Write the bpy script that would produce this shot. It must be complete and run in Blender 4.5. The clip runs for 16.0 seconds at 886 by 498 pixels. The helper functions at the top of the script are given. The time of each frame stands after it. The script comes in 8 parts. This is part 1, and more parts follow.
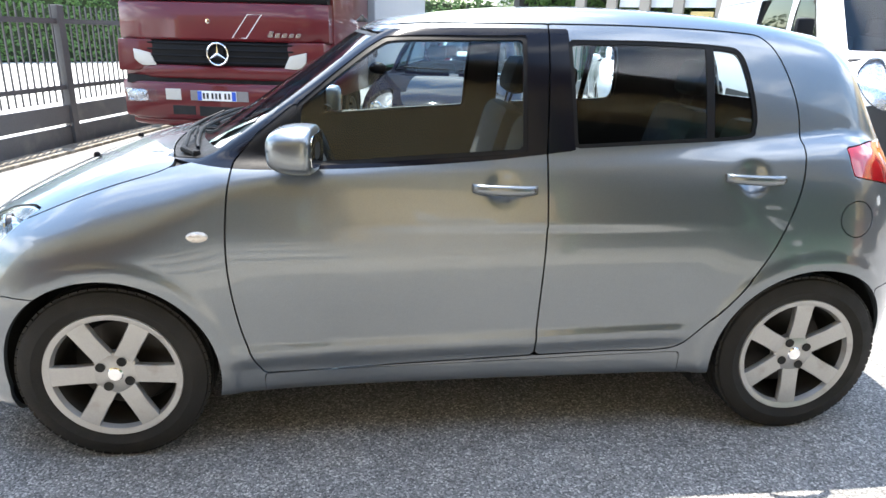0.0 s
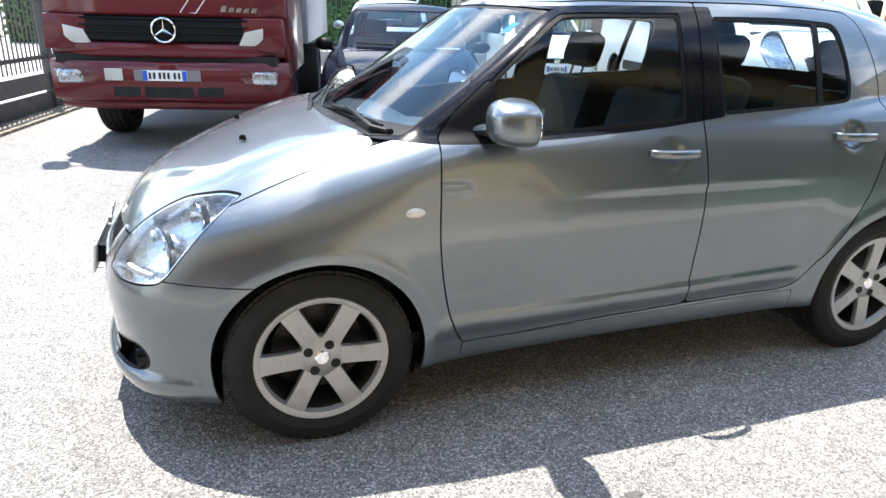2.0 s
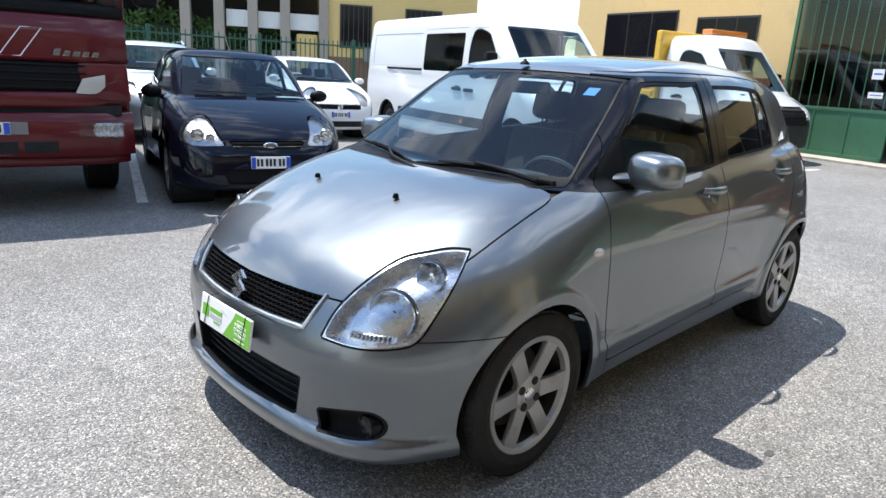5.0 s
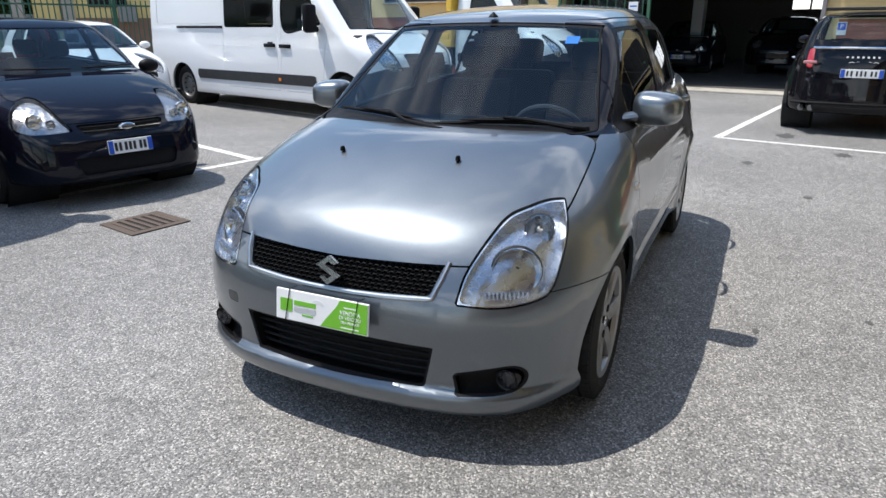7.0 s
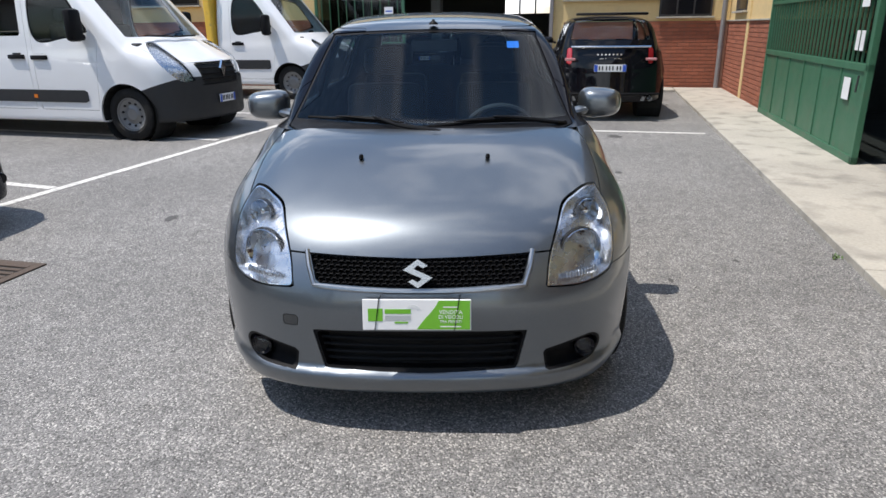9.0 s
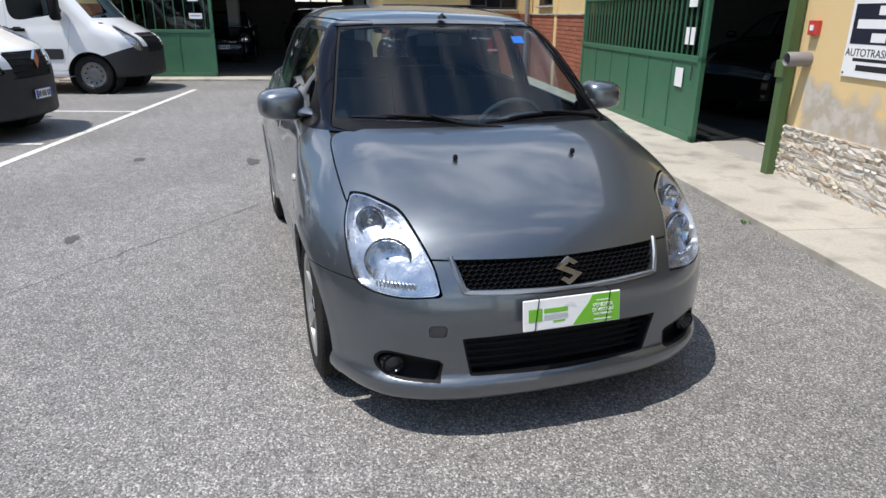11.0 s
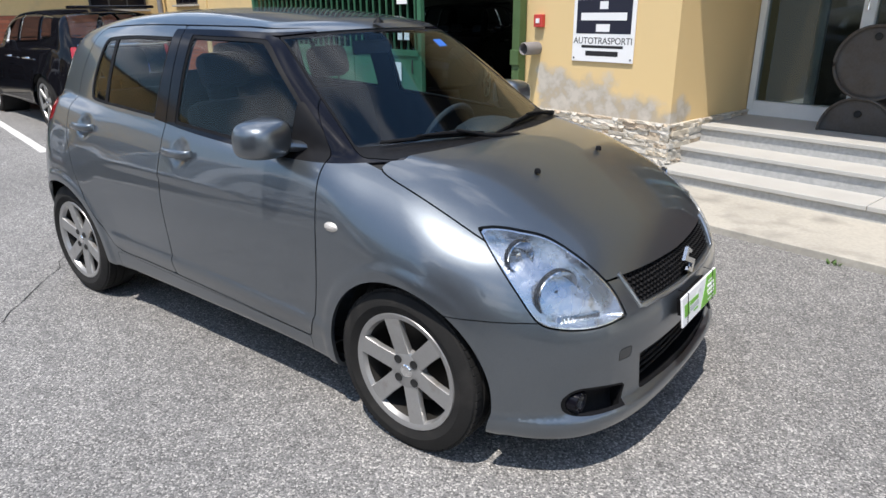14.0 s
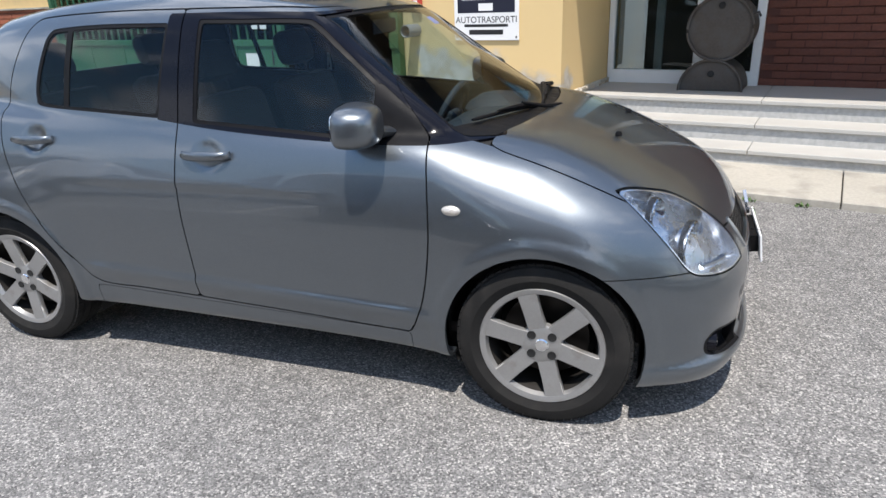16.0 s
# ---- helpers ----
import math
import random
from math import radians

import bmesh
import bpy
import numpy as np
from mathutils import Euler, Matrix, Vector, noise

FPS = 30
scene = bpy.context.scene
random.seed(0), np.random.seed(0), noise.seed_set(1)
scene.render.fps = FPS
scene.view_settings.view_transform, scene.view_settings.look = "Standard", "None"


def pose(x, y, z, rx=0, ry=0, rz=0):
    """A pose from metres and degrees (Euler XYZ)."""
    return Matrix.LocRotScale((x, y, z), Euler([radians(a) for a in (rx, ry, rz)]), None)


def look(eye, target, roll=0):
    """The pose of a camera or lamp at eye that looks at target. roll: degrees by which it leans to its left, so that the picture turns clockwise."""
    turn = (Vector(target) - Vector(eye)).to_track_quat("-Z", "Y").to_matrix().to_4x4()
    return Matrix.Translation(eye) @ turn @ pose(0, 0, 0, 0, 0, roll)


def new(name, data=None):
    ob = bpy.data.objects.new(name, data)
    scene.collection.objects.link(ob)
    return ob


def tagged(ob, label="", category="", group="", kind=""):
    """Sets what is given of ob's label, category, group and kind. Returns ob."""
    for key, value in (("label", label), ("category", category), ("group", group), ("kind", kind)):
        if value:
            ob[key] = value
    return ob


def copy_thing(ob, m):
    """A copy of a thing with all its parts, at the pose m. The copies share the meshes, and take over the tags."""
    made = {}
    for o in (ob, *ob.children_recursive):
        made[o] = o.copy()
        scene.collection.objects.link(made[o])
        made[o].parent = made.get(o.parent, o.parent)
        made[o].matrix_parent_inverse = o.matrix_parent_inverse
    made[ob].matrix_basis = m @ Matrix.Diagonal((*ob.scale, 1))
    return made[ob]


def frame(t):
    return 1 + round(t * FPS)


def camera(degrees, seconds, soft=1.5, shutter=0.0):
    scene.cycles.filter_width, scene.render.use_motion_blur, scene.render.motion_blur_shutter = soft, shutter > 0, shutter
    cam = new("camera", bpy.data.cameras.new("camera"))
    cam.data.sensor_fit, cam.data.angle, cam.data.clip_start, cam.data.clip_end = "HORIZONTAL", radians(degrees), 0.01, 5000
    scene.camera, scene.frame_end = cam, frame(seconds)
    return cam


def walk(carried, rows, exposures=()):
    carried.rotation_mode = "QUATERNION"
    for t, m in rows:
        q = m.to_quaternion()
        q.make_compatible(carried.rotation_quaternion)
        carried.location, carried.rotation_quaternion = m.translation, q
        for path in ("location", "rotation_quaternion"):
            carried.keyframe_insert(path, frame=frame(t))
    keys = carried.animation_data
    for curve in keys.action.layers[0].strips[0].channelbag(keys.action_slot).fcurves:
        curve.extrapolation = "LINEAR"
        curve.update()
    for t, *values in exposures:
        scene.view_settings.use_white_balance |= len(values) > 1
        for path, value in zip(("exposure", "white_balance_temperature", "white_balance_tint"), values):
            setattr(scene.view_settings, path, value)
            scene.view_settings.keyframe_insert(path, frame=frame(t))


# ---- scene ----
cam = camera(68.0, 16.0)
PATH = [
    (0, (-0.367, -2.802, 1.374), (-0.143, -0.913, 0.756), 1.5),
    (0.5, (-0.662, -2.804, 1.364), (-0.283, -0.946, 0.728), -0.8),
    (1, (-0.918, -2.754, 1.358), (-0.516, -0.908, 0.703), -1.1),
    (1.5, (-1.152, -2.706, 1.361), (-0.669, -0.894, 0.664), 1.4),
    (2, (-1.45, -2.689, 1.357), (-0.828, -0.912, 0.682), 1.6),
    (2.5, (-1.723, -2.595, 1.361), (-1.047, -0.823, 0.725), 1.1),
    (3, (-2.018, -2.545, 1.372), (-1.122, -0.866, 0.758), 3.5),
    (3.5, (-2.289, -2.486, 1.363), (-1.295, -0.883, 0.696), 1.7),
    (3.7, (-2.389, -2.427, 1.345), (-1.354, -0.845, 0.692), 0.4),
    (5.8, (-3.213, -1.77, 1.383), (-1.647, -0.657, 0.828), 0.9),
    (6, (-3.305, -1.695, 1.371), (-1.712, -0.653, 0.758), -1.7),
    (6.5, (-3.443, -1.479, 1.37), (-1.759, -0.566, 0.797), -1.6),
    (7, (-3.543, -1.216, 1.385), (-1.831, -0.408, 0.739), -0.2),
    (7.5, (-3.703, -0.991, 1.388), (-1.902, -0.373, 0.776), -0.3),
    (8, (-3.802, -0.723, 1.381), (-1.949, -0.247, 0.797), -0.7),
    (8.5, (-3.843, -0.48, 1.403), (-1.961, -0.204, 0.785), 0.9),
    (9, (-3.934, -0.159, 1.407), (-2.041, -0.093, 0.766), -0.7),
    (9.5, (-3.923, 0.127, 1.392), (-2.028, 0.007, 0.763), -0.5),
    (9.7, (-3.896, 0.247, 1.395), (-2.013, 0.092, 0.741), -0.1),
    (11.8, (-3.464, 1.478, 1.451), (-1.791, 0.596, 0.801), -2.9),
    (12, (-3.362, 1.565, 1.446), (-1.727, 0.616, 0.792), -3.9),
    (12.5, (-3.142, 1.738, 1.464), (-1.61, 0.634, 0.807), -1.2),
    (13, (-2.943, 1.986, 1.461), (-1.536, 0.77, 0.725), -2.7),
    (13.5, (-2.729, 2.14, 1.454), (-1.417, 0.796, 0.766), -2.8),
    (14, (-2.514, 2.278, 1.467), (-1.357, 0.796, 0.784), -0.7),
    (14.5, (-2.304, 2.462, 1.456), (-1.281, 0.912, 0.713), -2.4),
    (15, (-2.049, 2.571, 1.434), (-1.135, 0.949, 0.705), -3.0),
    (15.5, (-1.815, 2.654, 1.446), (-1.038, 0.941, 0.768), -0.3),
    (16, (-1.547, 2.759, 1.436), (-0.921, 1.004, 0.711), -2.4),
]
walk(cam, [(t, look(eye, target, roll)) for t, eye, target, roll in PATH],
     exposures=((0.0, 2.0, 6600, 10), (1.5, 1.76, 6560, 10), (3.0, 1.2, 6520, 10), (6.0, 0.58, 6380, 10), (9.0, 0.15, 6520, 12), (12.5, 0.25, 6500, 12), (16.0, 0.40, 6520, 12)))

# ---- sky, sun ----
SUN_ELEVATION, SUN_AZIMUTH = 67.5, 104.0  # degrees; azimuth from +x towards +y
sky_world = bpy.data.worlds.new("sky")
scene.world = sky_world
sky_world.use_nodes = True
wn = sky_world.node_tree.nodes
sky = wn.new("ShaderNodeTexSky")
sky.sky_type, sky.sun_disc = "NISHITA", False
sky.sun_elevation, sky.sun_rotation = radians(SUN_ELEVATION), radians(90 - SUN_AZIMUTH)
sky.dust_density, sky.ozone_density, sky.air_density = 0.3, 4.0, 1.6
wn["Background"].inputs["Strength"].default_value = 0.128
wl = sky_world.node_tree.links
# scattered fair-weather cloud over the whole sky
wc, wm, cn, cr, cm = wn.new("ShaderNodeTexCoord"), wn.new("ShaderNodeMapping"), wn.new("ShaderNodeTexNoise"), wn.new("ShaderNodeMapRange"), wn.new("ShaderNodeMix")
wm.inputs["Scale"].default_value, wm.inputs["Rotation"].default_value = (1.0, 1.0, 2.2), (0, 0, 2.0)
cn.inputs["Scale"].default_value, cn.inputs["Detail"].default_value, cn.inputs["Roughness"].default_value = 2.6, 8, 0.55
cr.inputs[1].default_value, cr.inputs[2].default_value, cr.inputs[3].default_value, cr.inputs[4].default_value = 0.50, 0.64, 0.0, 0.92
cm.data_type = "RGBA"
cm.inputs[7].default_value = (12.6, 13.2, 14.2, 1)
wl.new(wc.outputs["Generated"], wm.inputs[0]); wl.new(wm.outputs[0], cn.inputs["Vector"])
wl.new(cn.outputs[0], cr.inputs[0]); wl.new(cr.outputs[0], cm.inputs[0])
hs = wn.new("ShaderNodeHueSaturation"); hs.inputs["Saturation"].default_value = 1.12
wl.new(sky.outputs[0], hs.inputs["Color"]); wl.new(hs.outputs[0], cm.inputs[6]); wl.new(cm.outputs[2], wn["Background"].inputs[0])
sun_data = bpy.data.lights.new("sun", "SUN")
sun_data.energy, sun_data.angle, sun_data.color = 4.5, radians(0.55), (1.0, 0.95, 0.87)
sun = new("sun", sun_data)
sd = Vector((math.cos(radians(SUN_AZIMUTH)) * math.cos(radians(SUN_ELEVATION)), math.sin(radians(SUN_AZIMUTH)) * math.cos(radians(SUN_ELEVATION)), math.sin(radians(SUN_ELEVATION))))
sun.matrix_world = look(sd * 40, (0, 0, 0))

# ---- materials ----
def node_mat(name):
    m = bpy.data.materials.new(name)
    m.use_nodes = True
    return m, m.node_tree.nodes, m.node_tree.links, m.node_tree.nodes["Principled BSDF"]


def mat(name, base, rough=0.5, metal=0.0, vary=0.15, scale=8.0, bump=0.0, bump_scale=None, coat=0.0, coat_rough=0.03, fine=None, dirt=None, spec=None, per_piece=0.0):
    """A surface with colour variation at two scales, and relief."""
    m, n, l, b = node_mat(name)
    co = n.new("ShaderNodeTexCoord")
    big, small = n.new("ShaderNodeTexNoise"), n.new("ShaderNodeTexNoise")
    big.inputs["Scale"].default_value, big.inputs["Detail"].default_value = scale, 4
    small.inputs["Scale"].default_value, small.inputs["Detail"].default_value = fine or scale * 12, 3
    for t in (big, small):
        l.new(co.outputs["Object"], t.inputs["Vector"])
    mixn = n.new("ShaderNodeMath"); mixn.operation = "ADD"
    l.new(big.outputs[0], mixn.inputs[0]); l.new(small.outputs[0], mixn.inputs[1])
    ramp = n.new("ShaderNodeMapRange")
    ramp.inputs[1].default_value, ramp.inputs[2].default_value = 0.6, 1.4
    ramp.inputs[3].default_value, ramp.inputs[4].default_value = 1 - vary, 1 + vary
    l.new(mixn.outputs[0], ramp.inputs[0])
    col = n.new("ShaderNodeMix"); col.data_type = "RGBA"; col.blend_type = "MULTIPLY"
    col.inputs[0].default_value = 1.0
    col.inputs[6].default_value = (*base, 1)
    l.new(ramp.outputs[0], col.inputs[7])
    out = col.outputs[2]
    if per_piece:
        info, pr = n.new("ShaderNodeObjectInfo"), n.new("ShaderNodeMapRange")
        pr.inputs[3].default_value, pr.inputs[4].default_value = 1 - per_piece, 1 + per_piece
        l.new(info.outputs["Random"], pr.inputs[0])
        c2 = n.new("ShaderNodeMix"); c2.data_type = "RGBA"; c2.blend_type = "MULTIPLY"; c2.inputs[0].default_value = 1.0
        l.new(out, c2.inputs[6]); l.new(pr.outputs[0], c2.inputs[7])
        out = c2.outputs[2]
    if dirt:
        dcol, dscale, lo, hi = dirt
        dn, dr = n.new("ShaderNodeTexNoise"), n.new("ShaderNodeMapRange")
        dn.inputs["Scale"].default_value, dn.inputs["Detail"].default_value = dscale, 6
        l.new(co.outputs["Object"], dn.inputs["Vector"])
        dr.inputs[1].default_value, dr.inputs[2].default_value = lo, hi
        l.new(dn.outputs[0], dr.inputs[0])
        c3 = n.new("ShaderNodeMix"); c3.data_type = "RGBA"
        l.new(dr.outputs[0], c3.inputs[0]); l.new(out, c3.inputs[6]); c3.inputs[7].default_value = (*dcol, 1)
        out = c3.outputs[2]
    l.new(out, b.inputs["Base Color"])
    b.inputs["Metallic"].default_value = metal
    rr = n.new("ShaderNodeMapRange")
    rr.inputs[1].default_value, rr.inputs[2].default_value = 0.3, 0.7
    rr.inputs[3].default_value, rr.inputs[4].default_value = max(0.02, rough * 0.85), min(1, rough * 1.15)
    l.new(big.outputs[0], rr.inputs[0]); l.new(rr.outputs[0], b.inputs["Roughness"])
    b.inputs["Coat Weight"].default_value, b.inputs["Coat Roughness"].default_value = coat, coat_rough
    if spec is not None:
        b.inputs["Specular IOR Level"].default_value = spec
    if bump:
        bn, bt = n.new("ShaderNodeBump"), n.new("ShaderNodeTexNoise")
        bt.inputs["Scale"].default_value, bt.inputs["Detail"].default_value = bump_scale or scale * 12, 4
        l.new(co.outputs["Object"], bt.inputs["Vector"])
        bn.inputs["Strength"].default_value, bn.inputs["Distance"].default_value = bump, 0.01
        l.new(bt.outputs[0], bn.inputs["Height"]); l.new(bn.outputs[0], b.inputs["Normal"])
    return m


def paint_mat(name, base, metal=0.6, rough=0.32, flake=0.12, coat=1.0, vary=0.03, spec=0.5):
    """Car paint: metal flake under a clear coat."""
    m, n, l, b = node_mat(name)
    co, fl, dust = n.new("ShaderNodeTexCoord"), n.new("ShaderNodeTexVoronoi"), n.new("ShaderNodeTexNoise")
    fl.inputs["Scale"].default_value, dust.inputs["Scale"].default_value, dust.inputs["Detail"].default_value = 900, 5, 6
    l.new(co.outputs["Object"], fl.inputs["Vector"]); l.new(co.outputs["Object"], dust.inputs["Vector"])
    r = n.new("ShaderNodeMapRange"); r.inputs[3].default_value, r.inputs[4].default_value = 1 - flake, 1 + flake
    l.new(fl.outputs["Color"], r.inputs[0])
    c = n.new("ShaderNodeMix"); c.data_type = "RGBA"; c.blend_type = "MULTIPLY"; c.inputs[0].default_value = 1
    c.inputs[6].default_value = (*base, 1); l.new(r.outputs[0], c.inputs[7])
    l.new(c.outputs[2], b.inputs["Base Color"])
    r2 = n.new("ShaderNodeMapRange"); r2.inputs[3].default_value, r2.inputs[4].default_value = rough * (1 - 4 * vary), rough * (1 + 4 * vary)
    l.new(dust.outputs[0], r2.inputs[0]); l.new(r2.outputs[0], b.inputs["Roughness"])
    b.inputs["Metallic"].default_value = metal
    b.inputs["Coat Weight"].default_value, b.inputs["Coat Roughness"].default_value = coat, 0.035
    b.inputs["Specular IOR Level"].default_value = spec
    return m


def glass_mat(name, tint=(0.75, 0.82, 0.8), gloss_ior=1.5, rough=0.0, haze=0.0):
    m, n, l, b = node_mat(name)
    n.remove(b)
    out = n["Material Output"]
    tr, gl, fr, mx = n.new("ShaderNodeBsdfTransparent"), n.new("ShaderNodeBsdfGlossy"), n.new("ShaderNodeLayerWeight"), n.new("ShaderNodeMixShader")
    tr.inputs[0].default_value = (*tint, 1)
    gl.inputs["Roughness"].default_value = rough
    # gloss rises towards grazing view, alike on both faces of the pane
    fr.inputs["Blend"].default_value = 0.5
    f0 = ((gloss_ior - 1) / (gloss_ior + 1)) ** 2
    pw, sc = n.new("ShaderNodeMath"), n.new("ShaderNodeMath")
    pw.operation, sc.operation = "POWER", "MULTIPLY_ADD"
    pw.inputs[1].default_value = 5.0
    sc.inputs[1].default_value, sc.inputs[2].default_value = 1 - f0, f0
    l.new(fr.outputs["Facing"], pw.inputs[0]); l.new(pw.outputs[0], sc.inputs[0])
    clear = tr.outputs[0]
    if haze:  # weathered plastic scatters a little light
        df, hz = n.new("ShaderNodeBsdfDiffuse"), n.new("ShaderNodeMixShader")
        df.inputs[0].default_value = (0.86, 0.89, 0.92, 1)
        hz.inputs[0].default_value = haze
        l.new(clear, hz.inputs[1]); l.new(df.outputs[0], hz.inputs[2])
        clear = hz.outputs[0]
    l.new(sc.outputs[0], mx.inputs[0]); l.new(clear, mx.inputs[1]); l.new(gl.outputs[0], mx.inputs[2])
    l.new(mx.outputs[0], out.inputs[0])
    return m


def asphalt_mat():
    """Worn asphalt: pale worn aggregate in a dark binder, with big soft stains."""
    m, n, l, b = node_mat("asphalt")
    co = n.new("ShaderNodeTexCoord")
    vo, no, st, mid = n.new("ShaderNodeTexVoronoi"), n.new("ShaderNodeTexNoise"), n.new("ShaderNodeTexNoise"), n.new("ShaderNodeTexNoise")
    vo.inputs["Scale"].default_value = 150
    no.inputs["Scale"].default_value, no.inputs["Detail"].default_value = 160, 3
    st.inputs["Scale"].default_value, st.inputs["Detail"].default_value = 0.55, 5
    mid.inputs["Scale"].default_value, mid.inputs["Detail"].default_value = 9, 5
    for t in (vo, no, st, mid):
        l.new(co.outputs["Object"], t.inputs["Vector"])
    sep = n.new("ShaderNodeSeparateColor"); l.new(vo.outputs["Color"], sep.inputs[0])
    ramp = n.new("ShaderNodeValToRGB")
    e = ramp.color_ramp.elements
    e[0].position, e[0].color = 0.0, (0.080, 0.078, 0.076, 1)
    e[1].position, e[1].color = 1.0, (0.455, 0.436, 0.41, 1)
    for p, v in ((0.35, (0.165, 0.162, 0.158, 1)), (0.75, (0.225, 0.22, 0.213, 1))):
        x = e.new(p); x.color = v
    l.new(sep.outputs[0], ramp.inputs[0])
    def mul(a, fac_socket, lo, hi, f0=0.3, f1=0.7):
        r = n.new("ShaderNodeMapRange"); r.inputs[1].default_value, r.inputs[2].default_value = f0, f1
        r.inputs[3].default_value, r.inputs[4].default_value = lo, hi
        l.new(fac_socket, r.inputs[0])
        c = n.new("ShaderNodeMix"); c.data_type = "RGBA"; c.blend_type = "MULTIPLY"; c.inputs[0].default_value = 1
        l.new(a, c.inputs[6]); l.new(r.outputs[0], c.inputs[7])
        return c.outputs[2]
    o = mul(ramp.outputs[0], no.outputs[0], 0.58, 1.40)
    o = mul(o, st.outputs[0], 0.80, 1.12)
    o = mul(o, mid.outputs[0], 0.86, 1.12)
    l.new(o, b.inputs["Base Color"])
    b.inputs["Roughness"].default_value = 0.85
    bn = n.new("ShaderNodeBump"); bn.inputs["Strength"].default_value, bn.inputs["Distance"].default_value = 0.55, 0.006
    l.new(vo.outputs["Distance"], bn.inputs["Height"]); bn.invert = True
    l.new(bn.outputs[0], b.inputs["Normal"])
    return m


M = {}
M["asphalt"] = asphalt_mat()
M["paint"] = paint_mat("grey_metallic_paint", (0.150, 0.169, 0.188), metal=0.86, rough=0.36)
M["black_gloss"] = mat("gloss_black", (0.006, 0.006, 0.009), 0.12, vary=0.1, spec=0.2)
M["black_plastic"] = mat("black_plastic", (0.008, 0.008, 0.009), 0.5, vary=0.2, scale=20, bump=0.1, bump_scale=400, spec=0.12)
M["rubber"] = mat("tyre_rubber", (0.013, 0.0125, 0.012), 0.8, vary=0.3, scale=14, bump=0.15, bump_scale=250, dirt=((0.038, 0.035, 0.032), 7, 0.52, 0.85), spec=0.3)
M["alloy"] = mat("alloy_silver", (0.37, 0.367, 0.362), 0.38, metal=0.65, vary=0.07, scale=12, dirt=((0.2, 0.17, 0.13), 11, 0.58, 0.85))
M["chrome"] = mat("chrome", (0.8, 0.8, 0.8), 0.09, metal=1.0, vary=0.03)
M["glass"] = glass_mat("car_glass", (0.66, 0.80, 0.87), 1.58)
M["glass_dark"] = glass_mat("car_glass_dark", (0.59, 0.62, 0.62))
M["lens"] = glass_mat("lamp_lens", (0.96, 0.97, 0.98), 1.45, 0.0, 0.012)
M["interior"] = mat("interior_trim", (0.022, 0.022, 0.024), 0.7, vary=0.15, scale=15, bump=0.1)
M["fabric"] = mat("seat_fabric", (0.028, 0.028, 0.03), 0.9, vary=0.2, scale=30)
M["red_lamp"] = mat("red_lamp", (0.38, 0.012, 0.016), 0.12, vary=0.05, coat=1.0)
M["under"] = mat("underbody", (0.012, 0.012, 0.012), 0.9, vary=0.2)
M["plate_white"] = mat("plate_white", (0.8, 0.8, 0.8), 0.35, vary=0.02)
M["green_print"] = mat("green_print", (0.16, 0.45, 0.03), 0.35, vary=0.03)
M["grey_print"] = mat("grey_print", (0.45, 0.47, 0.48), 0.4, vary=0.02)
M["blue_print"] = mat("blue_print", (0.02, 0.09, 0.5), 0.35, vary=0.03)
M["black_print"] = mat("black_print", (0.015, 0.015, 0.017), 0.45, vary=0.05)
M["white_line"] = mat("white_line", (0.62, 0.61, 0.58), 0.8, vary=0.25, scale=4, fine=120, dirt=((0.25, 0.24, 0.23), 22, 0.52, 0.7))
M["mortar_pale"] = mat("pale_mortar", (0.40, 0.36, 0.30), 0.95, vary=0.15, scale=10, bump=0.2)
M["navy"] = mat("navy_panel", (0.012, 0.014, 0.03), 0.35, vary=0.05)

# ---- mesh tools ----
def mesh_object(name, verts, faces, material, parent=None, label="", smooth=True):
    me = bpy.data.meshes.new(name)
    me.from_pydata([tuple(map(float, v)) for v in verts], [], [tuple(map(int, f)) for f in faces])
    me.materials.append(material)
    if smooth:
        me.polygons.foreach_set("use_smooth", [True] * len(me.polygons))
    ob = new(name, me)
    if parent is not None:
        ob.parent = parent
    if label:
        ob["label"] = label
    return ob


def part(name, bm, material, parent, label="", smooth=False, sharp=35):
    me = bpy.data.meshes.new(name)
    bm.to_mesh(me)
    bm.free()
    me.materials.append(material)
    if smooth:
        me.polygons.foreach_set("use_smooth", [True] * len(me.polygons))
        me.set_sharp_from_angle(angle=radians(sharp))
    ob = new(name, me)
    if parent is not None:
        ob.parent = parent
    if label:
        ob["label"] = label
    return ob


def thing(name, m, label, category, group="", kind=""):
    ob = new(name)
    ob.matrix_world = m
    return tagged(ob, label, category, group, kind)


def box(bm, x0, x1, y0, y1, z0, z1, bevel=0.0, m=None, segments=2):
    r = bmesh.ops.create_cube(bm, size=1.0)
    vs = r["verts"]
    t = Matrix.Translation(((x0 + x1) / 2, (y0 + y1) / 2, (z0 + z1) / 2)) @ Matrix.Diagonal((abs(x1 - x0), abs(y1 - y0), abs(z1 - z0), 1))
    bmesh.ops.transform(bm, matrix=t, verts=vs)
    if bevel:
        es = {e for v in vs for e in v.link_edges}
        out = bmesh.ops.bevel(bm, geom=list(es), offset=bevel, segments=segments, affect="EDGES", profile=0.5)
        vs = list({v for f in out["faces"] for v in f.verts} | {v for v in vs if v.is_valid})
    if m is not None:
        bmesh.ops.transform(bm, matrix=m, verts=vs)
    return vs


def boxes(*rows, bevel=0.0, m=None):
    bm = bmesh.new()
    for r in rows:
        box(bm, *r, bevel=bevel, m=m)
    return bm


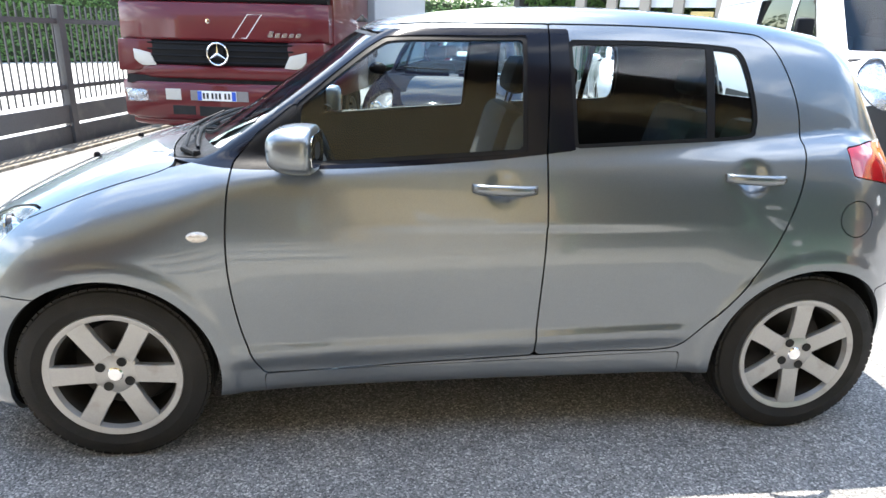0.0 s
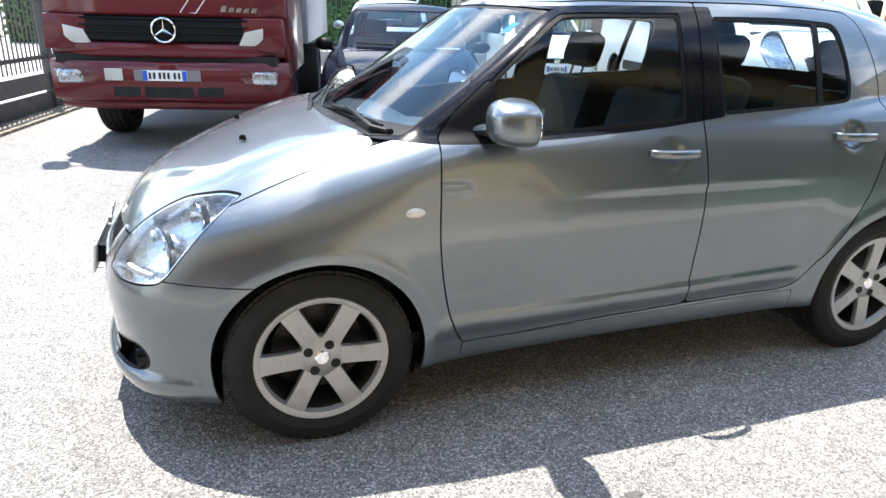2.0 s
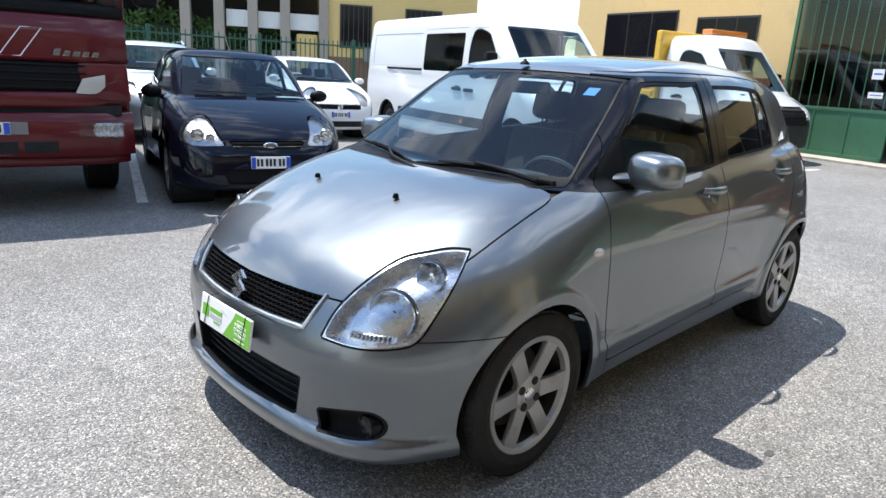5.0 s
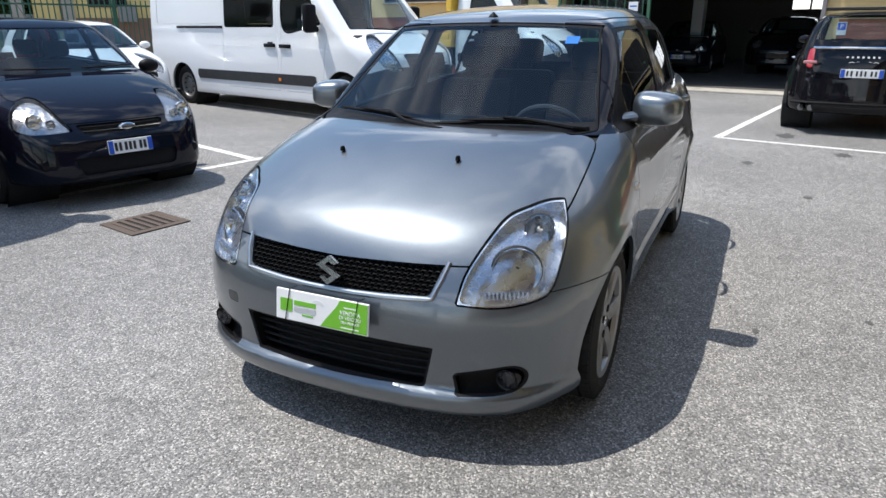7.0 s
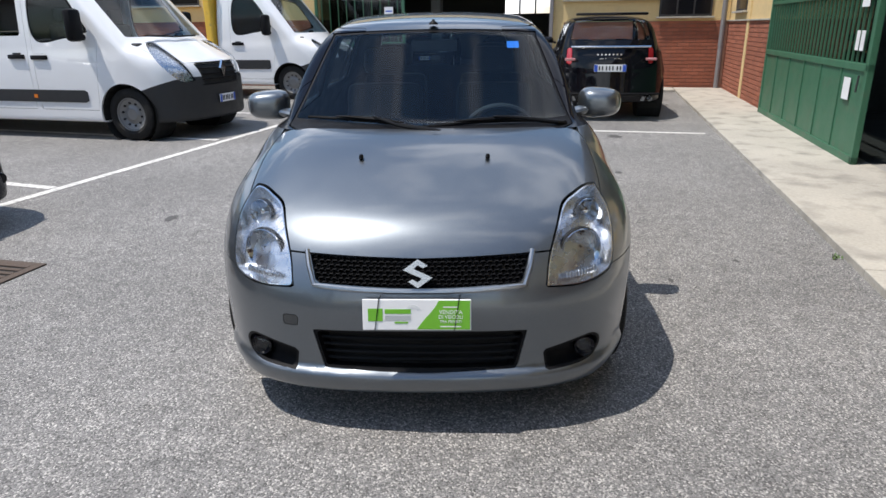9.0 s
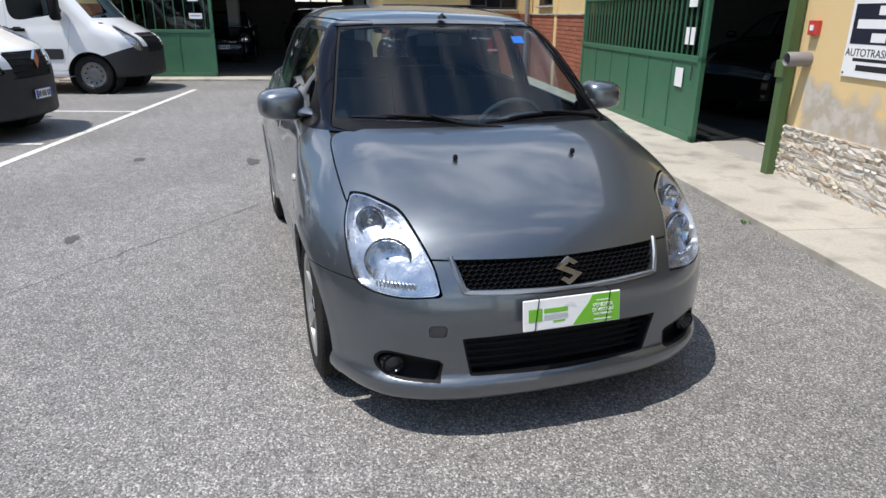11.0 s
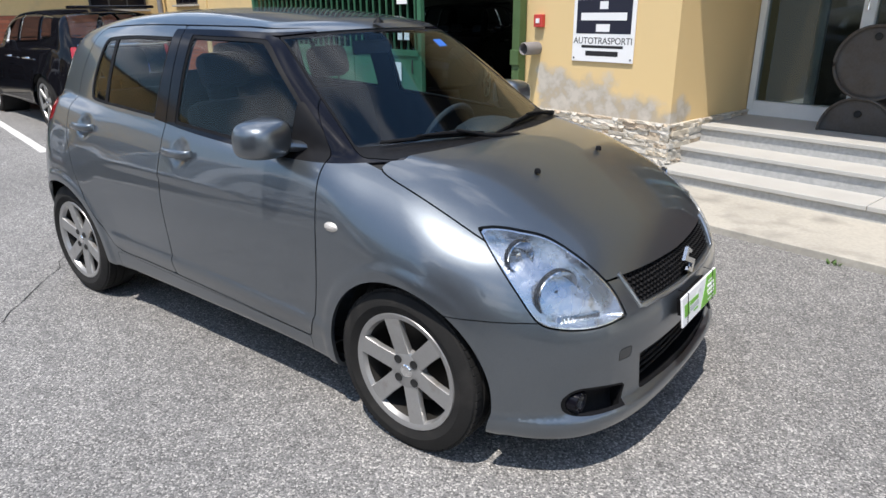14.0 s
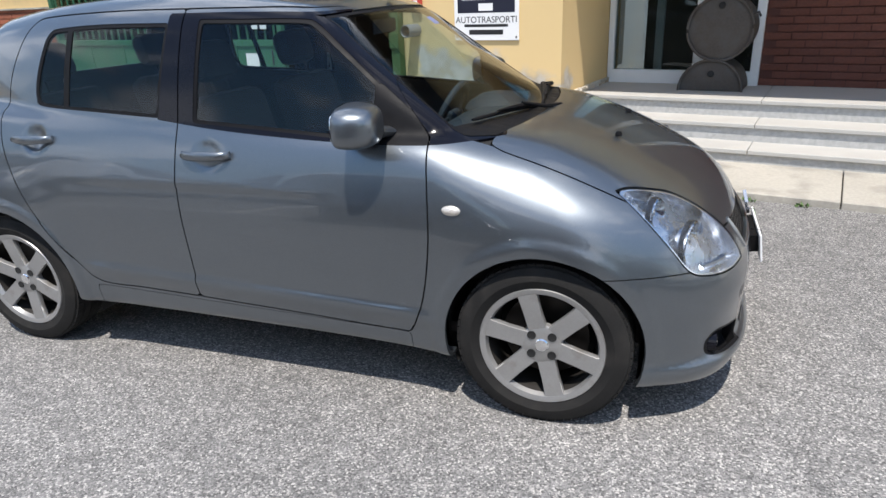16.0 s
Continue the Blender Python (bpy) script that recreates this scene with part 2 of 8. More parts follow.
def lathe(profile, steps=48, axis="y", closed=False):
    """A turned shape: profile rows of (radius, along)."""
    bm = bmesh.new()
    rings = []
    for i in range(steps):
        a = 2 * math.pi * i / steps
        ring = []
        for r, h in profile:
            p = (r * math.cos(a), h, r * math.sin(a)) if axis == "y" else ((r * math.cos(a), r * math.sin(a), h) if axis == "z" else (h, r * math.cos(a), r * math.sin(a)))
            ring.append(bm.verts.new(p))
        rings.append(ring)
    k = len(profile)
    for i in range(steps):
        a, b = rings[i], rings[(i + 1) % steps]
        for j in range(k if closed else k - 1):
            j2 = (j + 1) % k
            bm.faces.new((a[j], a[j2], b[j2], b[j]))
    bmesh.ops.remove_doubles(bm, verts=bm.verts, dist=1e-5)
    bmesh.ops.recalc_face_normals(bm, faces=bm.faces)
    return bm


def prism(outline, depth, plane="xz", at=0.0, bevel=0.0):
    """A flat outline pushed to a depth. plane names the outline's axes."""
    bm = bmesh.new()
    def p(a, b, c):
        return {"xz": (a, c, b), "yz": (c, a, b), "xy": (a, b, c)}[plane]
    lo = [bm.verts.new(p(a, b, at)) for a, b in outline]
    hi = [bm.verts.new(p(a, b, at + depth)) for a, b in outline]
    bm.faces.new(lo); bm.faces.new(hi)
    k = len(lo)
    for i in range(k):
        bm.faces.new((lo[i], lo[(i + 1) % k], hi[(i + 1) % k], hi[i]))
    bmesh.ops.recalc_face_normals(bm, faces=bm.faces)
    if bevel:
        bmesh.ops.bevel(bm, geom=list(bm.edges), offset=bevel, segments=2, affect="EDGES", profile=0.5)
    return bm


def tube(points, radius, sides=8, closed=False):
    """A round bar through points."""
    bm = bmesh.new()
    pts = [Vector(p) for p in points]
    rings = []
    k = len(pts)
    for i, p in enumerate(pts):
        a, b = (pts[(i - 1) % k], pts[(i + 1) % k]) if closed else (pts[max(i - 1, 0)], pts[min(i + 1, k - 1)])
        t = (b - a).normalized()
        u = t.cross(Vector((0, 0, 1)))
        u = u.normalized() if u.length > 0.05 else t.cross(Vector((1, 0, 0))).normalized()
        w = t.cross(u)
        r = radius[i] if isinstance(radius, (list, tuple)) else radius
        rings.append([bm.verts.new(p + r * (math.cos(s) * u + math.sin(s) * w)) for s in (2 * math.pi * j / sides for j in range(sides))])
    for i in range(k if closed else k - 1):
        a, b = rings[i], rings[(i + 1) % k]
        for j in range(sides):
            bm.faces.new((a[j], a[(j + 1) % sides], b[(j + 1) % sides], b[j]))
    if not closed:
        bm.faces.new(rings[0]); bm.faces.new(rings[-1])
    bmesh.ops.recalc_face_normals(bm, faces=bm.faces)
    return bm


def spline(*pairs):
    """A natural cubic curve through (x, y) pairs, straight beyond its ends."""
    xs, ys = np.array(pairs, float).T
    k = len(xs)
    h = np.diff(xs)
    A, r = np.eye(k), np.zeros(k)
    for i in range(1, k - 1):
        A[i, i - 1:i + 2] = h[i - 1], 2 * (h[i - 1] + h[i]), h[i]
        r[i] = 6 * ((ys[i + 1] - ys[i]) / h[i] - (ys[i] - ys[i - 1]) / h[i - 1])
    s = np.linalg.solve(A, r)
    d0 = (ys[1] - ys[0]) / h[0] - h[0] * (2 * s[0] + s[1]) / 6
    d1 = (ys[-1] - ys[-2]) / h[-1] + h[-1] * (2 * s[-1] + s[-2]) / 6
    def f(x):
        x = np.asarray(x, float)
        i = np.clip(np.searchsorted(xs, x) - 1, 0, k - 2)
        t = np.clip(x, xs[0], xs[-1]) - xs[i]
        a, b, hh = s[i], s[i + 1], h[i]
        y = ys[i] + t * ((ys[i + 1] - ys[i]) / hh - hh * (2 * a + b) / 6) + t * t * a / 2 + t ** 3 * (b - a) / (6 * hh)
        return y + d0 * np.minimum(x - xs[0], 0) + d1 * np.maximum(x - xs[-1], 0)
    return f


def smax(a, b, k):
    h = np.clip(0.5 + 0.5 * (a - b) / k, 0, 1)
    return b + (a - b) * h + k * h * (1 - h)


def smin(a, b, k):
    return -smax(-a, -b, k)


def poly_field(points, round_by=0.0):
    """Signed distance to a polygon in two coordinates, negative inside, with rounded outer corners."""
    P = np.array(points, float)
    Q = np.roll(P, -1, axis=0)
    def f(a, b):
        a, b = np.asarray(a, float), np.asarray(b, float)
        best, inside = np.full(a.shape, 1e9), np.zeros(a.shape, bool)
        for (x0, y0), (x1, y1) in zip(P, Q):
            dx, dy = x1 - x0, y1 - y0
            t = np.clip(((a - x0) * dx + (b - y0) * dy) / (dx * dx + dy * dy), 0, 1)
            best = np.minimum(best, (a - x0 - t * dx) ** 2 + (b - y0 - t * dy) ** 2)
            c = (y0 > b) != (y1 > b)
            inside ^= c & (a < dx * (b - y0) / (dy if dy else 1e-12) + x0)
        d = np.sqrt(best)
        return np.where(inside, -d, d) - round_by
    return f


def smooth_outline(points, per=6, keep=()):
    """A closed Catmull-Rom outline through points; the numbers in keep stay sharp corners."""
    pts = [np.array(p, float) for p in points]
    k, out = len(pts), []
    for i in range(k):
        p1, p2 = pts[i], pts[(i + 1) % k]
        p0 = pts[i - 1] if i not in keep else 2 * p1 - p2
        p3 = pts[(i + 2) % k] if (i + 1) % k not in keep else 2 * p2 - p1
        for j in range(per):
            t = j / per
            out.append(tuple(0.5 * (2 * p1 + (p2 - p0) * t + (2 * p0 - 5 * p1 + 4 * p2 - p3) * t * t + (3 * p1 - p0 - 3 * p2 + p3) * t ** 3)))
    return out


class Shell:
    """A surface as points and faces, with the field it came from. Faces lie end to end in flat, with their sizes."""
    def __init__(self, V, flat, sizes, field):
        self.V, self.flat, self.sizes, self.field = V, np.asarray(flat, int), np.asarray(sizes, int), field

    def normals(self):
        e, V, f = 1e-4, self.V, self.field
        g = np.stack([f(*(V + d).T) - f(*(V - d).T) for d in np.eye(3) * e], -1)
        return g / np.maximum(np.linalg.norm(g, axis=1, keepdims=True), 1e-9)

    def starts(self):
        return np.concatenate([[0], np.cumsum(self.sizes)[:-1]]).astype(int)

    def pick(self, V, mask, extra):
        flat = np.concatenate([self.flat[np.repeat(mask, self.sizes)]] + [np.array(f) for f in extra]).astype(int)
        sizes = np.concatenate([self.sizes[mask], [len(f) for f in extra]]).astype(int)
        used, flat = np.unique(flat, return_inverse=True)
        return Shell(V[used], flat, sizes, self.field)

    def split(self, test):
        """The pieces where test is below and above nought."""
        if not len(self.sizes):
            return self, self
        d = test(*self.V.T)
        d = np.where(np.abs(d) < 1e-7, 1e-7, d)
        inside = d < 0
        start = self.starts()
        count = np.add.reduceat(inside[self.flat].astype(int), start)
        all_in, none = count == self.sizes, count == 0
        made, more, low, high, n0 = {}, [], [], [], len(self.V)
        for i in np.nonzero(~(all_in | none))[0]:
            f = self.flat[start[i]:start[i] + self.sizes[i]].tolist()
            a, b = [], []
            k = len(f)
            for j in range(k):
                i0, i1 = f[j], f[(j + 1) % k]
                (a if inside[i0] else b).append(i0)
                if inside[i0] != inside[i1]:
                    key = (min(i0, i1), max(i0, i1))
                    if key not in made:
                        t = d[i0] / (d[i0] - d[i1])
                        made[key] = n0 + len(more)
                        more.append(self.V[i0] * (1 - t) + self.V[i1] * t)
                    a.append(made[key]); b.append(made[key])
            if len(a) > 2:
                low.append(a)
            if len(b) > 2:
                high.append(b)
        V = np.concatenate([self.V, np.array(more)]) if more else self.V
        return self.pick(V, all_in, low), self.pick(V, none, high)

    def cut(self, test, gap=0.0025):
        """The panel inside test and the rest, with a gap between them."""
        g = gap if callable(gap) else (lambda x, z: gap)
        rest = self.split(lambda x, y, z: test(x, y, z) - g(x, z))[1]
        return self.split(lambda x, y, z: test(x, y, z) + g(x, z))[0], rest

    def moved(self, by):
        return Shell(self.V + self.normals() * by, self.flat, self.sizes, self.field)

    def build(self, name, material, parent, label="", depth=0.012):
        """The mesh object, with its open edges turned in by depth."""
        V, flat, sizes = self.V, self.flat, self.sizes
        if depth and len(sizes):
            start = self.starts()
            nxt = np.arange(len(flat)) + 1
            nxt[start + sizes - 1] = start
            i, j = flat, flat[nxt]
            key = np.minimum(i, j) * (len(V) + 1) + np.maximum(i, j)
            _, first, many = np.unique(key, return_index=True, return_counts=True)
            rim = first[many == 1]
            i, j = i[rim], j[rim]
            used, inv = np.unique(np.concatenate([i, j]), return_inverse=True)
            ri, rj = inv[:len(i)], inv[len(i):]
            n, k = len(V), len(used)
            low = V[used] - Shell(V[used], [], [], self.field).normals() * depth
            flat = np.concatenate([flat, np.stack([n + rj, n + ri, n + k + ri, n + k + rj], 1).ravel()])
            sizes = np.concatenate([sizes, np.full(len(rim), 4)])
            V = np.concatenate([V, V[used], low])
        me = bpy.data.meshes.new(name)
        me.vertices.add(len(V)); me.loops.add(len(flat)); me.polygons.add(len(sizes))
        me.vertices.foreach_set("co", np.ascontiguousarray(V, dtype=np.float32).ravel())
        me.loops.foreach_set("vertex_index", flat.astype(np.int32))
        me.polygons.foreach_set("loop_start", np.concatenate([[0], np.cumsum(sizes)[:-1]]).astype(np.int32) if len(sizes) else np.zeros(0, np.int32))
        me.polygons.foreach_set("use_smooth", np.ones(len(sizes), bool))
        me.materials.append(material)
        me.update(calc_edges=True)
        me.validate()
        ob = new(name, me)
        ob.parent = parent
        if label:
            ob["label"] = label
        return ob


def surface(field, lo, hi, step, iso=0.0):
    """A mesh of quads on the surface where field is iso, drawn onto it exactly."""
    f = (lambda x, y, z: field(x, y, z) + iso) if iso else field
    ax = [np.arange(a, b + step, step) for a, b in zip(lo, hi)]
    X, Y, Z = np.meshgrid(*ax, indexing="ij")
    D = f(X, Y, Z)
    ins = D < 0
    n0, n1, n2 = (k - 1 for k in D.shape)
    total, weight = np.zeros((n0, n1, n2, 3)), np.zeros((n0, n1, n2))
    G = np.stack([X, Y, Z], -1)
    quads = []
    for axis in range(3):
        sl0, sl1 = [slice(None)] * 3, [slice(None)] * 3
        sl0[axis], sl1[axis] = slice(0, -1), slice(1, None)
        a, b = D[tuple(sl0)], D[tuple(sl1)]
        i, j, k = np.nonzero((a < 0) != (b < 0))
        t = a[i, j, k] / (a[i, j, k] - b[i, j, k])
        p = G[tuple(sl0)][i, j, k] * (1 - t)[:, None] + G[tuple(sl1)][i, j, k] * t[:, None]
        idx = np.stack([i, j, k], 1)
        o1, o2 = (axis + 1) % 3, (axis + 2) % 3
        ok = np.ones(len(idx), bool)
        cells = []
        for u, v in ((0, 0), (-1, 0), (-1, -1), (0, -1)):
            c = idx.copy(); c[:, o1] += u; c[:, o2] += v
            good = (c >= 0).all(1) & (c < (n0, n1, n2)).all(1)
            ok &= good
            cc = c[good]
            np.add.at(total, tuple(cc.T), p[good]); np.add.at(weight, tuple(cc.T), 1)
            cells.append(c)
        flip = a[i, j, k] < 0
        quads.append((np.stack(cells, 1)[ok], flip[ok]))
    live = weight > 0
    number = np.full(weight.shape, -1)
    number[live] = np.arange(live.sum())
    V = total[live] / weight[live][:, None]
    F = []
    for c, flip in quads:
        q = number[c[..., 0], c[..., 1], c[..., 2]]
        F.append(np.where(flip[:, None], q, q[:, ::-1]))
    F = np.concatenate(F)
    s = Shell(V, F.ravel(), np.full(len(F), 4), f)
    for _ in range(4):
        e = 1e-4
        g = np.stack([f(*(s.V + d).T) - f(*(s.V - d).T) for d in np.eye(3) * e], -1) / (2 * e)
        s.V = s.V - g * np.clip(f(*s.V.T) / np.maximum((g * g).sum(1), 0.2), -step, step)[:, None]
    return s


def wheel(parent_thing, x, y, z, side, radius=0.302, width=0.185, rim=0.21, spokes=6, hub_cap=False, name="wheel", rim_mat=None, turn=10.0):
    """A wheel: tyre, rim with spokes, brake disc, hub. side: -1 faces -y, 1 faces +y."""
    rim_mat = rim_mat or M["alloy"]
    w = width / 2
    hold = new(name)
    hold.parent = parent_thing
    hold.matrix_local = pose(x, y, z, 0, 0, 0 if side < 0 else 180) @ pose(0, 0, 0, 0, turn, 0)
    tyre = lathe([(rim - 0.006, -w * 0.82), (rim + 0.012, -w * 0.98), (rim + 0.035, -w * 1.06), (rim + 0.037, -w * 1.075), (radius - 0.035, -w * 1.04), (radius - 0.012, -w * 0.93), (radius - 0.002, -w * 0.75),
                  (radius - 0.001, -w * 0.52), (radius - 0.009, -w * 0.50), (radius - 0.009, -w * 0.42), (radius, -w * 0.40), (radius, -w * 0.06), (radius - 0.009, -w * 0.05), (radius - 0.009, w * 0.05), (radius, w * 0.06), (radius, w * 0.4),
                  (radius - 0.009, w * 0.42), (radius - 0.009, w * 0.5), (radius - 0.002, w * 0.75), (radius - 0.02, w * 0.96), (rim, w * 0.85)], 72)
    for i in range(64):
        a = 2 * math.pi * i / 64
        box(tyre, -0.0122, 0.0122, -w * 0.86, -w * 0.60, radius - 0.016, radius - 0.0005, m=Matrix.Rotation(a, 4, "Y"))
    part("tyre", tyre, M["rubber"], hold, smooth=True, sharp=30)
    barrel = lathe([(rim - 0.002, -w * 0.86), (rim + 0.006, -w * 0.92), (rim + 0.004, -w * 0.97), (rim - 0.006, -w * 0.95), (rim - 0.016, -w * 0.80), (rim - 0.026, -w * 0.3), (rim - 0.03, w * 0.75), (rim - 0.022, w * 0.85)], 72)
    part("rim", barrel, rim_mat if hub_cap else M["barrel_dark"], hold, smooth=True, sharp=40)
    if not hub_cap:
        lip = lathe([(rim - 0.021, -w * 0.74), (rim - 0.014, -w * 0.93), (rim - 0.006, -w * 0.965), (rim + 0.005, -w * 0.985), (rim + 0.0075, -w * 0.94), (rim + 0.004, -w * 0.90)], 72)
        part("rim_lip", lip, rim_mat, hold, smooth=True, sharp=40)
    back = lathe([(0.0, w * 0.1), (rim * 0.72, w * 0.1), (rim * 0.72, w * 0.22), (rim * 0.5, w * 0.25)], 40)
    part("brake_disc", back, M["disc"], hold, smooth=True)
    # dark plate across the inner side: shade between the spokes, put in as colour
    shade = lathe([(0.0, w * 0.8), (rim - 0.03, w * 0.8)], 32)
    part("backing_plate", shade, M["under"], hold)
    if hub_cap:
        cap = lathe([(0.0, -w * 0.72), (rim * 0.34, -w * 0.74), (rim * 0.42, -w * 0.6), (rim * 0.62, -w * 0.55), (rim * 0.78, -w * 0.74), (rim - 0.01, -w * 0.8)], 48)
        part("hub_cap", cap, rim_mat, hold, smooth=True)
        for i in range(10):
            c, s = math.cos(2 * math.pi * i / 10), math.sin(2 * math.pi * i / 10)
            hole = lathe([(0.0, -w * 0.80), (rim * 0.07, -w * 0.80), (rim * 0.07, -w * 0.5)], 10)
            bmesh.ops.translate(hole, verts=hole.verts, vec=(rim * 0.70 * c, -0.0, rim * 0.70 * s))
            part("vent", hole, M["under"], hold)
        return hold
    for i in range(spokes):
        a = 2 * math.pi * (i + 0.5) / spokes
        bm = bmesh.new()
        rows = ((0.028, 0.036, -w * 0.74), (rim * 0.30, 0.0325, -w * 0.80), (rim * 0.60, 0.0315, -w * 0.88), (rim * 0.88, 0.034, -w * 0.925), (rim - 0.001, 0.040, -w * 0.93))
        rings = []
        for r, hw, h in rows:
            rings.append([bm.verts.new((sx * hw + 0 * r, hh, r)) for sx, hh in ((-0.96, h + 0.022), (-1.0, h + 0.004), (-0.93, h), (0.93, h), (1.0, h + 0.004), (0.96, h + 0.022))])
        for p, q in zip(rings, rings[1:]):
            for j in range(5):
                bm.faces.new((p[j], p[j + 1], q[j + 1], q[j]))
        bm.faces.new(rings[-1])
        bmesh.ops.recalc_face_normals(bm, faces=bm.faces)
        bmesh.ops.transform(bm, matrix=Matrix.Rotation(a, 4, "Y"), verts=bm.verts)
        part("spoke", bm, rim_mat, hold, smooth=True, sharp=50)
    hubm = lathe([(0.0, -w * 0.82), (0.030, -w * 0.82), (0.036, -w * 0.80), (0.066, -w * 0.80), (0.074, -w * 0.74), (0.078, -w * 0.55)], 36)
    part("hub", hubm, rim_mat, hold, smooth=True, sharp=40)
    cap = lathe([(0.0, -w * 0.865), (0.021, -w * 0.86), (0.025, -w * 0.82)], 24)
    part("centre_cap", cap, M["chrome"], hold, smooth=True)
    for i in range(4):
        a = 2 * math.pi * (i + 0.5) / 4 + radians(15)
        nut = lathe([(0.0, -w * 0.825), (0.006, -w * 0.825), (0.012, -w * 0.83), (0.0155, -w * 0.845), (0.0155, -w * 0.6)], 14)
        bmesh.ops.translate(nut, verts=nut.verts, vec=(0.05 * math.cos(a), 0, 0.05 * math.sin(a)))
        part("lug_hole", nut, M["under"], hold, smooth=True)
    return hold


# brake dust on the barrel; both darkened further for the shade behind the spokes
M["barrel_dark"] = mat("dusty_shaded_rim_barrel", (0.020, 0.018, 0.016), 0.7, metal=0.3, vary=0.25, scale=18, dirt=((0.010, 0.009, 0.008), 14, 0.45, 0.75))
M["disc"] = mat("shaded_brake_steel", (0.04, 0.036, 0.033), 0.45, metal=0.8, vary=0.2, scale=30)

# ---- the grey hatchback ----
def car_field(p):
    """The outer skin of a car as a field: body below the belt, cabin above it."""
    def f(x, y, z):
        a = np.abs(y)
        wide = p["plan"](x) - p["tuck"](z) + p["flare"](x, z)
        side = (a - wide) * 0.98
        nose = (p["nose"](z) + p["nose_plan"](a) - x)
        tail = (x - p["tail"](z) + p["tail_plan"](a))
        top = (z - p["deck"](x) + p["crown"](x) * a * a)
        floor = p["floor"](x) - z
        low = smax(side, top, p["shoulder"](x))
        low = smax(low, smax(nose, tail, 0.02), p["corner"])
        low = smax(low, floor, 0.04)
        gside = a - p["cabin"](z) - p["cabin_x"](x)
        roof = z - p["roof"](x) + p["roof_crown"] * a * a + p["roof_crown4"] * a ** 4
        screen = (p["screen"](z) + p["screen_plan"] * a * a - x) * p["screen_slope"]
        cab = smax(gside, roof, p["cant"])
        cab = smax(cab, screen, p["screen_round"])
        cab = smax(cab, tail + p.get("hatch_in", 0.0), 0.10)
        cab = smax(cab, 0.8 - z, 0.01)
        return smin(low, cab, p["belt_round"])
    return f


def step_up(x, a, b):
    """Nought below a, one above b, with a soft rise."""
    t = np.clip((x - a) / (b - a), 0, 1)
    return t * t * (3 - 2 * t)


def hatch_flare(x, z):
    """Arch lips, the ledge along the foot of the doors, the handle dishes and the tucked lower nose."""
    out = -0.016 * np.clip((-1.42 - x) / 0.15, 0, 1) * np.clip((0.30 - z) / 0.14, 0, 1)
    out = out + 0.006 * np.exp(-((z - 0.215) / 0.028) ** 2) * np.clip((-1.40 - x) / 0.1, 0, 1)
    for cx, r, lift in ((FX, 0.340, 0.013), (RX, 0.345, 0.015)):
        d = np.hypot(x - cx, z - AXZ)
        out = out + lift * 0.55 * (1 - step_up(d, r + 0.036, r + 0.060)) + lift * 0.65 * (1 - step_up(d, r, r + 0.22))
    h = z - 0.378 - 0.035 * (x + 0.72)
    along = step_up(x, -0.86, -0.76) * (1 - step_up(x, 0.66, 0.80))
    out = out + 0.010 * along * (1 - step_up(h, 0.0, 0.022)) * step_up(h, -0.075, -0.012)
    for hx, hz in ((0.062, 0.914), (0.905, 0.947)):
        out = out - 0.019 * np.exp(-(np.hypot(x - hx, z - hz) / 0.044) ** 4)
    return out


def ring(x, z, cx, cz, r, w):
    return np.exp(-((np.hypot(x - cx, z - cz) - r) / w) ** 2)


